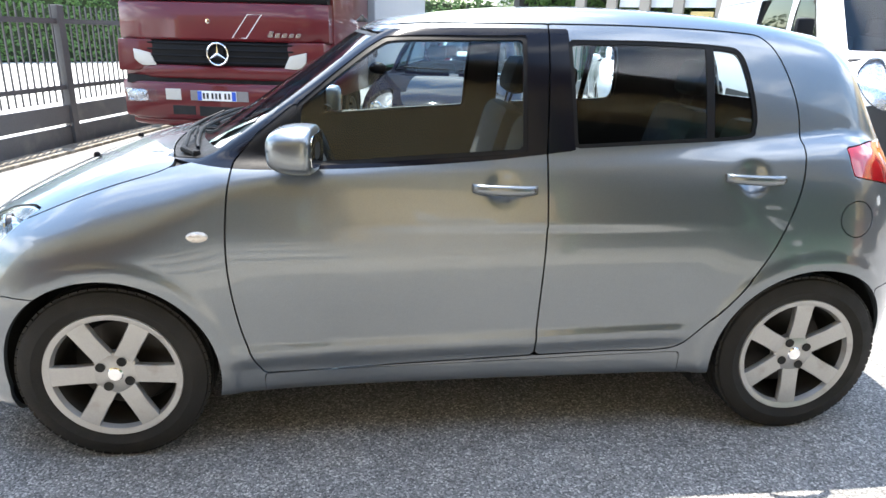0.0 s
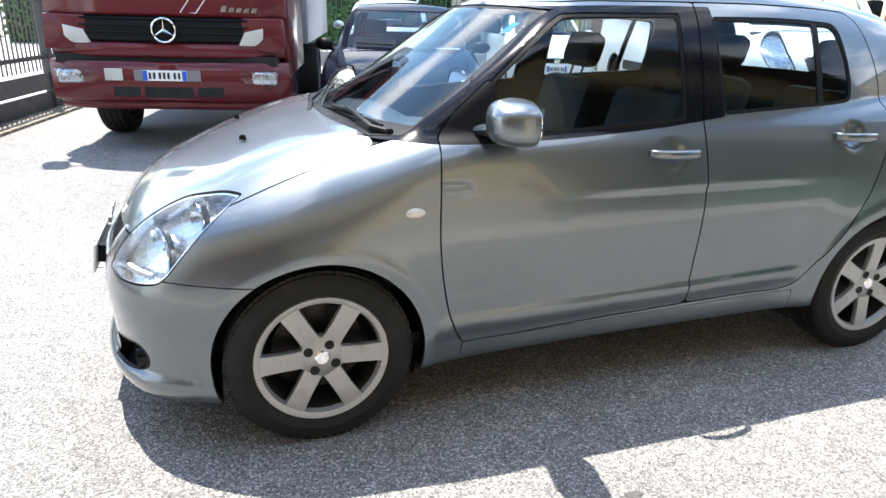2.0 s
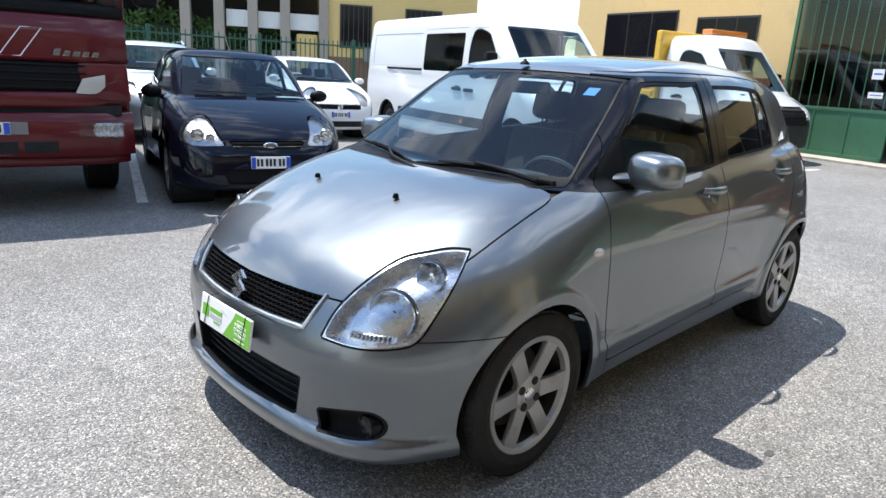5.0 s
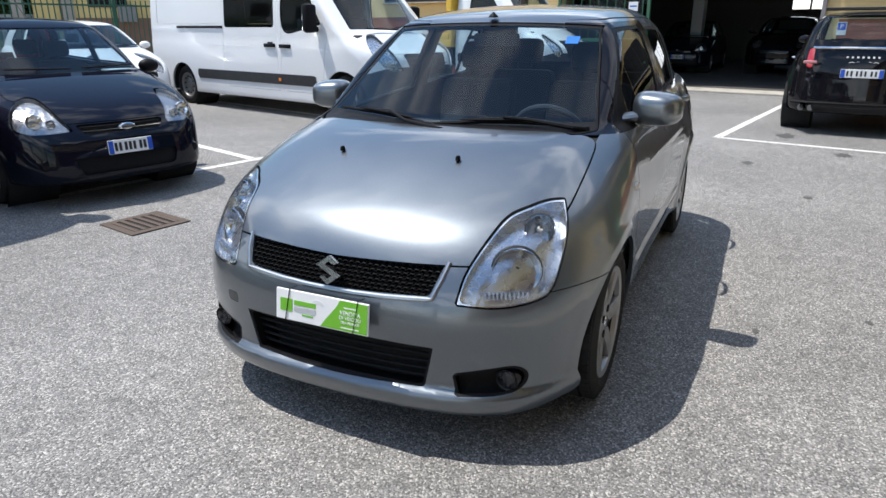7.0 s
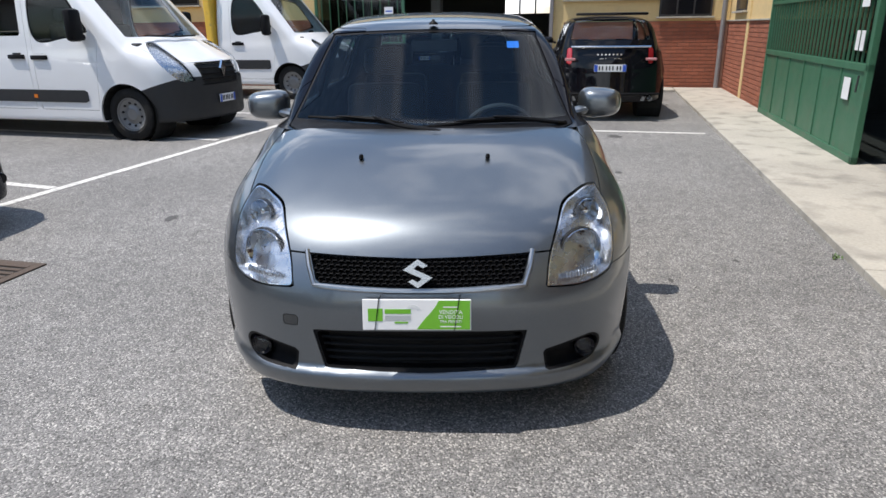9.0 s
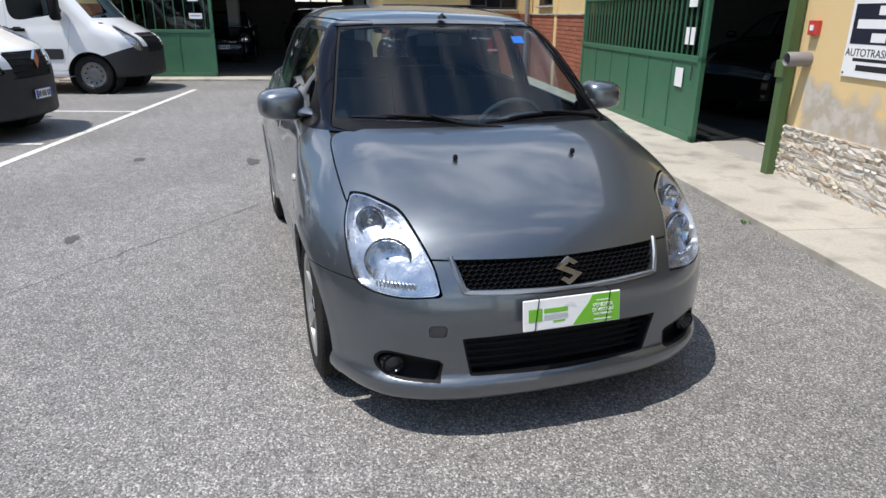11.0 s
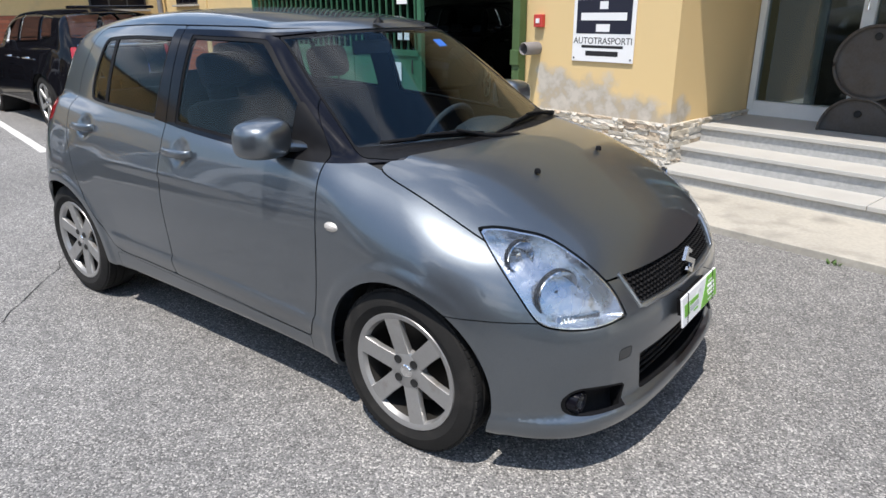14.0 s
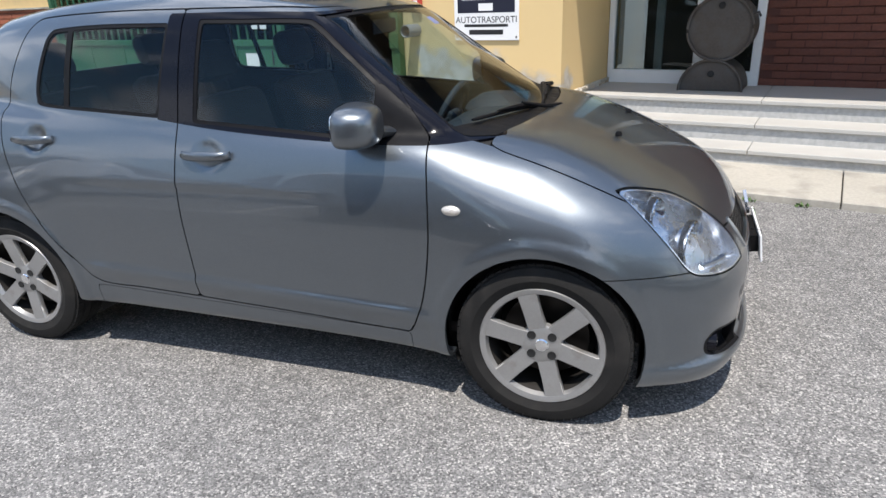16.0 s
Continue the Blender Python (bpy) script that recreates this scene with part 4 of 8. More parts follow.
def lower_grille(car, piece, field):
    hold = new("lower_grille"); hold.parent = car
    hold["label"] = "black slatted lower air intake"
    piece.moved(-0.09).build("intake_back", M["under"], hold, "", 0)
    piece.split(lambda x, y, z: -(in_front([(-0.368, 0.396), (0.368, 0.396), (0.337, 0.260), (-0.337, 0.260)], -1.5)(x, y, z)))[0].moved(-0.004).build("intake_frame", M["black_plastic"], hold, "", 0.09)
    for z in (0.276, 0.303, 0.331, 0.359, 0.384):
        half = 0.335 + 0.03 * (z - 0.272) / 0.13
        pts = [(field_x(field, y, z) + 0.035, y, z) for y in np.linspace(-half, half, 17)]
        part("slat", tube(pts, 0.006, 6), M["black_plastic"], hold)


def fog_lamps(car, piece, field):
    for sign in (-1, 1):
        hold = new("fog_lamp"); hold.parent = car
        one = piece.split(lambda x, y, z: -sign * y)[0]
        one.moved(-0.04).build("fog_recess", M["black_plastic"], hold, "", 0)
        one.split(lambda x, y, z: -(front_pair(smooth_outline([(0.445, 0.310), (0.56, 0.332), (0.62, 0.336), (0.648, 0.311), (0.639, 0.273), (0.60, 0.254), (0.457, 0.248)], 5, (0, 6)), -1.4)(x, y, z)))[0].build("fog_frame", M["black_plastic"], hold, "", 0.045)
        x = field_x(field, 0.595, 0.290)
        bowl = lathe([(0.0, 0.01), (0.022, 0.004), (0.032, -0.012), (0.037, -0.014), (0.040, 0.004), (0.044, 0.02)], 24, "x")
        bmesh.ops.transform(bowl, matrix=Matrix.Translation((x + 0.02, sign * 0.598, 0.290)), verts=bowl.verts)
        part("fog_reflector", bowl, M["black_gloss"], hold, smooth=True)
        lens = lathe([(0.0, -0.016), (0.02, -0.013), (0.034, -0.006)], 24, "x")
        bmesh.ops.transform(lens, matrix=Matrix.Translation((x + 0.016, sign * 0.598, 0.290)), verts=lens.verts)
        part("fog_lens", lens, M["lens"], hold, smooth=True)


def mirrors(car):
    for sign in (-1, 1):
        hold = new("door_mirror"); hold.parent = car
        bm = bmesh.new()
        bmesh.ops.create_cube(bm, size=2.0)
        bmesh.ops.subdivide_edges(bm, edges=list(bm.edges), cuts=9, use_grid_fill=True)
        for v in bm.verts:
            p = v.co
            k = 3.3
            r = (abs(p.x) ** k + abs(p.y) ** k + abs(p.z) ** k) ** (1 / k)
            p = p / r
            x, y, z = p
            front = max(0.0, -x)
            v.co = (x * 0.086, y * 0.104 * (1 - 0.16 * front), z * 0.072 * (1 - 0.10 * y) * (1 - 0.10 * front))
        for v in bm.verts:
            if v.co.x > 0.05:
                v.co.x = 0.05 + (v.co.x - 0.05) * 0.3
        m = Matrix.Translation((-0.575, sign * 0.830, 1.042)) @ (pose(0, 0, 0, 0, 0, 8) if sign > 0 else Matrix.Diagonal((1, -1, 1, 1)) @ pose(0, 0, 0, 0, 0, 8))
        bmesh.ops.transform(bm, matrix=m, verts=bm.verts)
        bmesh.ops.recalc_face_normals(bm, faces=bm.faces)
        part("mirror_shell", bm, M["paint"], hold, smooth=True, sharp=60)
        g = prism(smooth_outline([(-0.072, -0.045), (0.0, -0.052), (0.074, -0.04), (0.078, 0.02), (0.06, 0.05), (0.0, 0.056), (-0.072, 0.05)], 4), 0.002, "yz", 0.0585)
        bmesh.ops.transform(g, matrix=m @ Matrix.Diagonal((1, 1.03, 0.9, 1)), verts=g.verts)
        bmesh.ops.recalc_face_normals(g, faces=g.faces)
        part("mirror_glass", g, M["mirror"], hold, "silvered mirror glass")
        arm = bmesh.new()
        rings = []
        for t in range(7):
            u = t / 6
            y = sign * (0.69 + 0.10 * u)
            cx, cz = -0.60 - 0.01 * (1 - u), 1.000 + 0.018 * u
            hx, hz = 0.060 - 0.022 * u, 0.022 + 0.004 * u
            rings.append([arm.verts.new((cx + hx * math.cos(a), y, cz + hz * math.sin(a))) for a in (2 * math.pi * j / 12 for j in range(12))])
        for a, b in zip(rings, rings[1:]):
            for j in range(12):
                arm.faces.new((a[j], a[(j + 1) % 12], b[(j + 1) % 12], b[j]))
        bmesh.ops.recalc_face_normals(arm, faces=arm.faces)
        part("mirror_arm", arm, M["paint"], hold, smooth=True)


def on_screen(y, z, lift=0.012):
    """A point just outside the windscreen."""
    x = float(hatch_shape["screen"](z)) + hatch_shape["screen_plan"] * y * y
    return Vector((x - 0.55 * lift, y, z + 0.8 * lift))


def wipers(car):
    """Two blades that rest along the foot of the windscreen, both sweeping from the driver's left."""
    for pivot, tip in (((-0.03, 0.952), (0.56, 0.992)), ((-0.55, 0.972), (0.02, 0.962))):
        hold = new("wiper"); hold.parent = car
        y0, y1 = pivot[0], tip[0]
        path = [on_screen(y0 + (y1 - y0) * t, pivot[1] + (tip[1] - pivot[1]) * t + 0.014 + 0.010 * math.sin(math.pi * t), 0.020) for t in np.linspace(0.0, 1.0, 14)]
        part("wiper_blade", tube(path, [0.005] + [0.0075] * 12 + [0.005], 6), M["black_plastic"], hold, "black rubber wiper blade", smooth=True)
        spine = [p + Vector((-0.010, 0, 0.012)) for p in path[3:11]]
        part("wiper_spine", tube(spine, [0.003, 0.005, 0.007, 0.009, 0.009, 0.007, 0.005, 0.003], 6), M["black_plastic"], hold, smooth=True)
        foot = on_screen(y0 - 0.06, pivot[1] + 0.004, 0.014)
        arm = [foot, on_screen(y0 - 0.02, pivot[1] - 0.008, 0.044), on_screen(y0 + (y1 - y0) * 0.28, pivot[1] + 0.012, 0.050), path[6] + Vector((-0.012, 0, 0.022))]
        part("wiper_arm", tube(arm, [0.013, 0.011, 0.008, 0.006], 8), M["black_plastic"], hold, smooth=True)
        piv = lathe([(0.0, 0.016), (0.010, 0.014), (0.014, 0.006), (0.016, -0.01)], 16, "z")
        bmesh.ops.translate(piv, verts=piv.verts, vec=foot)
        part("wiper_pivot", piv, M["black_plastic"], hold, smooth=True)


def washers(car):
    for y in (-0.25, 0.25):
        bm = lathe([(0.0, 0.009), (0.006, 0.007), (0.009, 0.0), (0.009, -0.01)], 14, "z")
        z = float(hatch_shape["deck"](-1.365)) - float(hatch_shape["crown"](-1.365)) * y * y
        bmesh.ops.transform(bm, matrix=Matrix.Translation((-1.365, y, z + 0.001)) @ Matrix.Diagonal((1.4, 1, 1, 1)), verts=bm.verts)
        part("washer_jet", bm, M["black_plastic"], car, smooth=True)


def badge(car):
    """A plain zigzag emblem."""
    a = [(-0.045, 0.012), (0.0, 0.047), (0.030, 0.026), (0.016, 0.018), (0.0, 0.028), (-0.013, 0.016), (0.045, -0.012), (0.0, -0.047), (-0.030, -0.026), (-0.016, -0.018), (0.0, -0.028), (0.013, -0.016)]
    bm = prism([(-b * 1.12, c * 1.05) for b, c in a], 0.012, "yz", -1.880)
    bmesh.ops.transform(bm, matrix=Matrix.Translation((-1.8475, 0, 0.613)) @ Matrix.Rotation(radians(14), 4, "Y") @ Matrix.Translation((1.866, 0, 0)), verts=bm.verts)
    part("emblem", bm, M["emblem"], car, "chrome zigzag emblem")


def text_part(body, size, m, material, parent, name="lettering", depth=0.0008, label=""):
    cu = bpy.data.curves.new(name, "FONT")
    cu.body, cu.size, cu.extrude = body, size, depth
    cu.align_x, cu.align_y = "CENTER", "CENTER"
    tmp = new("tmp_text", cu)
    me = bpy.data.meshes.new_from_object(tmp.evaluated_get(bpy.context.evaluated_depsgraph_get()))
    bpy.data.objects.remove(tmp)
    me.transform(m)
    me.materials.append(material)
    ob = new(name, me)
    ob.parent = parent
    if label:
        ob["label"] = label
    return ob


def front_plate(car):
    hold = new("advert_plate"); hold.parent = car
    hold["label"] = "white and green dealer advertising plate"
    tilt = Matrix.Translation((-1.908, 0.003, 0.487)) @ Matrix.Rotation(radians(8), 4, "Y")
    T = lambda bm: (bmesh.ops.transform(bm, matrix=tilt, verts=bm.verts), bm)[1]
    part("plate_board", T(boxes((-0.004, 0.004, -0.184, 0.184, -0.054, 0.054), bevel=0.003)), M["plate_white"], hold)
    part("plate_holder", T(boxes((0.004, 0.034, -0.13, 0.13, -0.03, 0.035))), M["black_plastic"], hold)
    g = smooth_outline([(-0.180, -0.050), (-0.180, 0.050), (-0.075, 0.050), (-0.058, 0.022), (-0.024, -0.018), (0.0, -0.050)], 5, (0, 1, 2, 5))
    part("green_panel", T(prism(g, 0.001, "yz", -0.0052)), M["green_print"], hold)
    part("green_square", T(prism([(0.115, -0.022), (0.115, 0.022), (0.165, 0.022), (0.165, -0.022)], 0.001, "yz", -0.0052)), M["green_print"], hold)
    for z0, z1, ya, yb, mt in ((0.004, 0.020, 0.02, 0.108, "green_print"), (-0.018, -0.002, 0.02, 0.108, "grey_print"), (-0.030, -0.024, 0.03, 0.075, "green_print")):
        part("logo_bar", T(prism([(ya, z0), (ya, z1), (yb, z1), (yb, z0)], 0.001, "yz", -0.0052)), M[mt], hold)
    arc = [(0.012 + 0.03 * math.cos(a), 0.005 + 0.03 * math.sin(a)) for a in np.linspace(-1.2, 2.6, 16)] + [(0.012 + 0.018 * math.cos(a), 0.005 + 0.018 * math.sin(a)) for a in np.linspace(2.6, -1.2, 16)]
    part("logo_ring", T(prism(arc, 0.0008, "yz", -0.005)), M["pale_print"], hold)
    face = tilt @ Matrix(((0, 0, -1, -0.0058), (-1, 0, 0, 0), (0, 1, 0, 0), (0, 0, 0, 1)))
    for body, z, size in (("VENDITA", 0.010, 0.019), ("DI VEICOLI", -0.007, 0.017), ("TRA PRIVATI", -0.023, 0.013)):
        text_part(body, size, face @ Matrix.Translation((0.115, z, 0)), M["plate_white"], hold, "plate_lettering")
    for z, w in ((0.028, 0.05), (-0.040, 0.07)):
        part("small_print", T(prism([(-0.115 - w / 2, z - 0.002), (-0.115 - w / 2, z + 0.002), (-0.115 + w / 2, z + 0.002), (-0.115 + w / 2, z - 0.002)], 0.001, "yz", -0.0055)), M["plate_white"], hold)
    for y in (-0.135, 0.135):
        part("cable_tie", T(tube([(0.02, y + 0.01, -0.056), (-0.006, y + 0.008, -0.055), (-0.006, y - 0.008, 0.056), (0.03, y - 0.012, 0.062)], 0.0016, 5)), M["black_plastic"], hold)


def cabin(car):
    """What shows through the windows."""
    dash = bmesh.new()
    prof = [(-1.02, 0.90), (-0.92, 0.955), (-0.72, 0.945), (-0.60, 0.90), (-0.56, 0.80), (-0.62, 0.60), (-0.70, 0.45), (-1.02, 0.45)]
    dash = prism(prof, 1.30, "xz", -0.65, 0.01)
    part("dashboard", dash, M["interior"], car, "dark grey dashboard", smooth=True)
    for y in (-0.34,):
        hood_ = lathe([(0.0, 0.16), (0.10, 0.12), (0.16, 0.04), (0.18, -0.02)], 24, "z")
        bmesh.ops.transform(hood_, matrix=Matrix.Translation((-0.76, y, 0.93)) @ Matrix.Diagonal((0.9, 1.1, 0.42, 1)), verts=hood_.verts)
        part("instrument_hood", hood_, M["interior"], car, smooth=True)
        circ = [Vector((0.0, 0.185 * math.cos(a), 0.185 * math.sin(a))) for a in (2 * math.pi * i / 28 for i in range(28))]
        mx = Matrix.Translation((-0.50, y, 0.86)) @ Matrix.Rotation(radians(-25), 4, "Y")
        wheel_ = tube([mx @ c for c in circ], 0.015, 8, True)
        sw = part("steering_wheel", wheel_, M["interior"], car, smooth=True)
        hubb = boxes((-0.05, 0.0, -0.06, 0.06, -0.06, 0.05), (-0.02, -0.005, -0.18, 0.18, -0.015, 0.02), bevel=0.01, m=mx)
        part("wheel_hub", hubb, M["interior"], sw)
    for sx, rows in ((-0.08, (-0.34, 0.34)), (0.82, (-0.36, 0.36))):
        for y in rows:
            seat = new("seat"); seat.parent = car
            part("cushion", boxes((sx - 0.30, sx + 0.22, y - 0.25, y + 0.25, 0.42, 0.58), bevel=0.05), M["fabric"], seat, smooth=True)
            mx = Matrix.Translation((sx + 0.22, y, 0.55)) @ Matrix.Rotation(radians(16), 4, "Y")
            part("backrest", boxes((-0.06, 0.08, -0.235, 0.235, -0.05, 0.55), bevel=0.055, m=mx), M["fabric"], seat, smooth=True)
            hr = boxes((-0.05, 0.05, -0.13, 0.13, 0.60, 0.77), bevel=0.045, m=mx)
            part("headrest", hr, M["fabric"], seat, smooth=True)
            for dy in (-0.05, 0.05):
                part("headrest_post", tube([mx @ Vector((0, dy, 0.52)), mx @ Vector((0, dy, 0.63))], 0.006, 6), M["interior"], seat)
    part("inner_mirror", boxes((-0.345, -0.325, -0.12, 0.12, 1.285, 1.345), bevel=0.012), M["interior"], car, smooth=True)
    for y in (-0.30,):
        q = on_screen(-0.405, 1.33, 0)
        b = prism([(-0.03, -0.027), (0.03, -0.027), (0.03, 0.027), (-0.03, 0.027)], 0.002, "yz", 0)
        bmesh.ops.transform(b, matrix=Matrix.Translation((q.x + 0.03, q.y, q.z - 0.012)) @ Matrix.Rotation(radians(55), 4, "Y"), verts=b.verts)
        part("screen_sticker", b, M["sticker_blue"], car, "blue permit sticker inside the windscreen")


M["glass_side"] = glass_mat("side_glass", (0.76, 0.83, 0.84), 1.5)
M["cover"] = paint_mat("dull_dark_paint", (0.06, 0.062, 0.064), metal=0.4, rough=0.5, coat=0.3)
M["reflector"] = mat("silver_reflector", (0.52, 0.55, 0.60), 0.27, metal=0.95, vary=0.05, scale=25, bump=0.45, bump_scale=22)
M["bezel"] = mat("bright_bezel", (0.66, 0.69, 0.73), 0.16, metal=0.9, vary=0.04, scale=30)
M["lamp_dark"] = mat("dark_lamp_trim", (0.035, 0.037, 0.042), 0.25, metal=0.5, vary=0.1)
# body paint made paler for the lip: its sun highlight is in the colour
M["grille_lip"] = paint_mat("sunlit_grey_metallic_lip", (0.34, 0.36, 0.38), metal=0.9, rough=0.32)
M["bowl"] = mat("lamp_bowl", (0.50, 0.53, 0.57), 0.07, metal=1.0, vary=0.03, scale=30)
M["marker"] = mat("clear_orange_lens", (0.62, 0.58, 0.53), 0.22, metal=0.35, vary=0.15, scale=60, coat=1.0, bump=0.4, bump_scale=150)
M["mirror"] = mat("mirror_silver", (0.85, 0.87, 0.88), 0.03, metal=1.0, vary=0.01)
M["sticker_blue"] = mat("bright_blue_sticker", (0.03, 0.22, 0.75), 0.4, vary=0.03)
M["emblem"] = mat("satin_chrome", (0.52, 0.53, 0.55), 0.22, metal=1.0, vary=0.05, scale=40)
M["pale_print"] = mat("pale_print", (0.68, 0.70, 0.70), 0.4, vary=0.02)
grey_car = hatchback()

# ---- yard ----
TURN = -11.5
YARD = pose(0, 0, 0, 0, 0, TURN)


def at(u, v, z=0.0, turn=0.0):
    """A pose in the yard's own axes: u along the long wall, v away from it."""
    return YARD @ pose(u, v, z, 0, 0, turn)


def setting(name, bm, material, label, category, m=YARD, smooth=False, kind="structure"):
    ob = part(name, bm, material, None, smooth=smooth)
    ob.matrix_world = m
    return tagged(ob, label, category, kind=kind)


M["wall"] = mat("cream_render", (0.66, 0.49, 0.24), 0.88, vary=0.05, scale=1.2, bump=0.12, bump_scale=160, dirt=((0.52, 0.40, 0.22), 2.2, 0.6, 0.85))
M["brick"] = mat("red_brick", (0.31, 0.105, 0.060), 0.85, vary=0.2, scale=6, bump=0.3, bump_scale=90, per_piece=0.14)
# darker brick and mortar for the entrance: the recess's shade put into the colour
M["brick_shade"] = mat("shaded_red_brick", (0.125, 0.042, 0.028), 0.85, vary=0.22, scale=5, fine=40, bump=0.3, bump_scale=90, per_piece=0.10, dirt=((0.07, 0.030, 0.023), 3, 0.5, 0.8))
M["mortar_shade"] = mat("shaded_mortar", (0.085, 0.034, 0.026), 0.95, vary=0.15, scale=10, bump=0.2)
M["mortar"] = mat("dark_mortar", (0.21, 0.115, 0.08), 0.95, vary=0.15, scale=10, bump=0.2)
M["concrete"] = mat("pale_concrete", (0.40, 0.375, 0.325), 0.9, vary=0.16, scale=1.4, fine=45, bump=0.25, bump_scale=130, dirt=((0.25, 0.235, 0.205), 3.4, 0.50, 0.72))
M["grey_concrete"] = mat("grey_concrete", (0.30, 0.29, 0.27), 0.9, vary=0.12, scale=2, bump=0.2)
M["step_stone"] = mat("step_stone", (0.42, 0.41, 0.385), 0.75, vary=0.08, scale=5, fine=260, bump=0.15, bump_scale=250)
M["riser"] = mat("granite_riser", (0.40, 0.40, 0.39), 0.7, vary=0.3, scale=30, fine=300, bump=0.1)
M["gate_green"] = mat("green_gate_paint", (0.040, 0.135, 0.075), 0.5, vary=0.12, scale=3, bump=0.05, dirt=((0.07, 0.12, 0.075), 5, 0.55, 0.8))
M["post_green"] = mat("olive_green_paint", (0.065, 0.115, 0.040), 0.5, vary=0.12, scale=4)
M["iron"] = mat("dark_iron", (0.045, 0.043, 0.045), 0.55, metal=0.3, vary=0.2, scale=10)
M["fence_grey"] = mat("grey_fence_paint", (0.075, 0.072, 0.075), 0.55, vary=0.15, scale=5)
M["pane"] = glass_mat("window_pane", (0.55, 0.60, 0.60))
M["frame_white"] = mat("white_frame", (0.72, 0.74, 0.75), 0.4, vary=0.04)
# dark greys for the rooms behind openings: their dimness is put into the colour
M["inside_shade"] = mat("shaded_hall_wall", (0.10, 0.095, 0.085), 0.9, vary=0.2, scale=1.5)
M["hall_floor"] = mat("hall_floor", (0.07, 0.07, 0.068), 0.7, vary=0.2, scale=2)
M["pipe"] = mat("grey_pipe", (0.20, 0.19, 0.19), 0.5, vary=0.1)
M["rust_iron"] = mat("rusty_grate", (0.10, 0.075, 0.06), 0.8, metal=0.3, vary=0.25, scale=15, bump=0.2)
M["barrel"] = mat("weathered_barrel", (0.066, 0.054, 0.045), 0.75, vary=0.25, scale=5, fine=60, bump=0.2, dirt=((0.075, 0.07, 0.065), 6, 0.45, 0.7))
M["red_box"] = mat("red_box", (0.5, 0.05, 0.04), 0.4, vary=0.05)
M["yellow"] = mat("yellow_paint", (0.75, 0.46, 0.05), 0.4, vary=0.08, coat=0.3, dirt=((0.4, 0.27, 0.08), 8, 0.6, 0.8))
M["white"] = paint_mat("white_paint", (0.78, 0.79, 0.80), metal=0.0, rough=0.35, flake=0.0)
M["eaves"] = mat("dark_brown_timber", (0.055, 0.035, 0.024), 0.7, vary=0.25, scale=3, fine=50, bump=0.15)


def patched_wall_mat():
    """Cream render, with a grey cement repair band that has a ragged upper edge."""
    m, n, l, b = node_mat("patched_cream_render")
    co, sx = n.new("ShaderNodeTexCoord"), n.new("ShaderNodeSeparateXYZ")
    l.new(co.outputs["Object"], sx.inputs[0])
    nz, nf, fn = n.new("ShaderNodeTexNoise"), n.new("ShaderNodeTexNoise"), n.new("ShaderNodeTexNoise")
    for t, s, d in ((nz, 4.5, 5), (nf, 9, 6), (fn, 140, 3)):
        t.inputs["Scale"].default_value, t.inputs["Detail"].default_value = s, d
        l.new(co.outputs["Object"], t.inputs["Vector"])
    def maths(op, *args):
        q = n.new("ShaderNodeMath"); q.operation = op
        for k, v in enumerate(args):
            if isinstance(v, (int, float)):
                q.inputs[k].default_value = v
            else:
                l.new(v, q.inputs[k])
        return q.outputs[0]
    def ramp(v, a, b_, lo=0.0, hi=1.0):
        q = n.new("ShaderNodeMapRange"); q.interpolation_type = "SMOOTHSTEP"
        for k, w_ in zip((1, 2, 3, 4), (a, b_, lo, hi)):
            q.inputs[k].default_value = w_
        l.new(v, q.inputs[0])
        return q.outputs[0]
    # the repair reaches higher towards the gate, stops short of it, and turns only a little way round the corner
    rise = maths("MULTIPLY_ADD", sx.outputs["X"], -0.17, sx.outputs["Z"])
    edge_h = maths("MULTIPLY_ADD", nz.outputs[0], -0.50, rise)
    low = ramp(edge_h, 0.30, 0.46, 1.0, 0.0)
    gate_end = ramp(maths("MULTIPLY_ADD", nf.outputs[0], -0.25, sx.outputs["X"]), 1.50, 1.58, 1.0, 0.0)
    corner = ramp(maths("MULTIPLY_ADD", nz.outputs[0], 0.5, sx.outputs["Y"]), -3.62, -3.48)
    worn = ramp(nf.outputs[0], 0.30, 0.60, 0.62, 1.0)
    mask = maths("MULTIPLY", maths("MULTIPLY", low, gate_end), maths("MULTIPLY", corner, worn))
    grey = n.new("ShaderNodeMix"); grey.data_type = "RGBA"
    grey.inputs[6].default_value, grey.inputs[7].default_value = (0.30, 0.285, 0.265, 1), (0.52, 0.475, 0.41, 1)
    l.new(ramp(nf.outputs[0], 0.35, 0.65), grey.inputs[0])
    c = n.new("ShaderNodeMix"); c.data_type = "RGBA"; c.inputs[6].default_value = (0.68, 0.50, 0.25, 1)
    l.new(mask, c.inputs[0]); l.new(grey.outputs[2], c.inputs[7])
    l.new(c.outputs[2], b.inputs["Base Color"])
    b.inputs["Roughness"].default_value = 0.9
    bp = n.new("ShaderNodeBump"); bp.inputs["Strength"].default_value, bp.inputs["Distance"].default_value = 0.2, 0.008
    l.new(fn.outputs[0], bp.inputs["Height"]); l.new(bp.outputs[0], b.inputs["Normal"])
    return m


M["patched"] = patched_wall_mat()


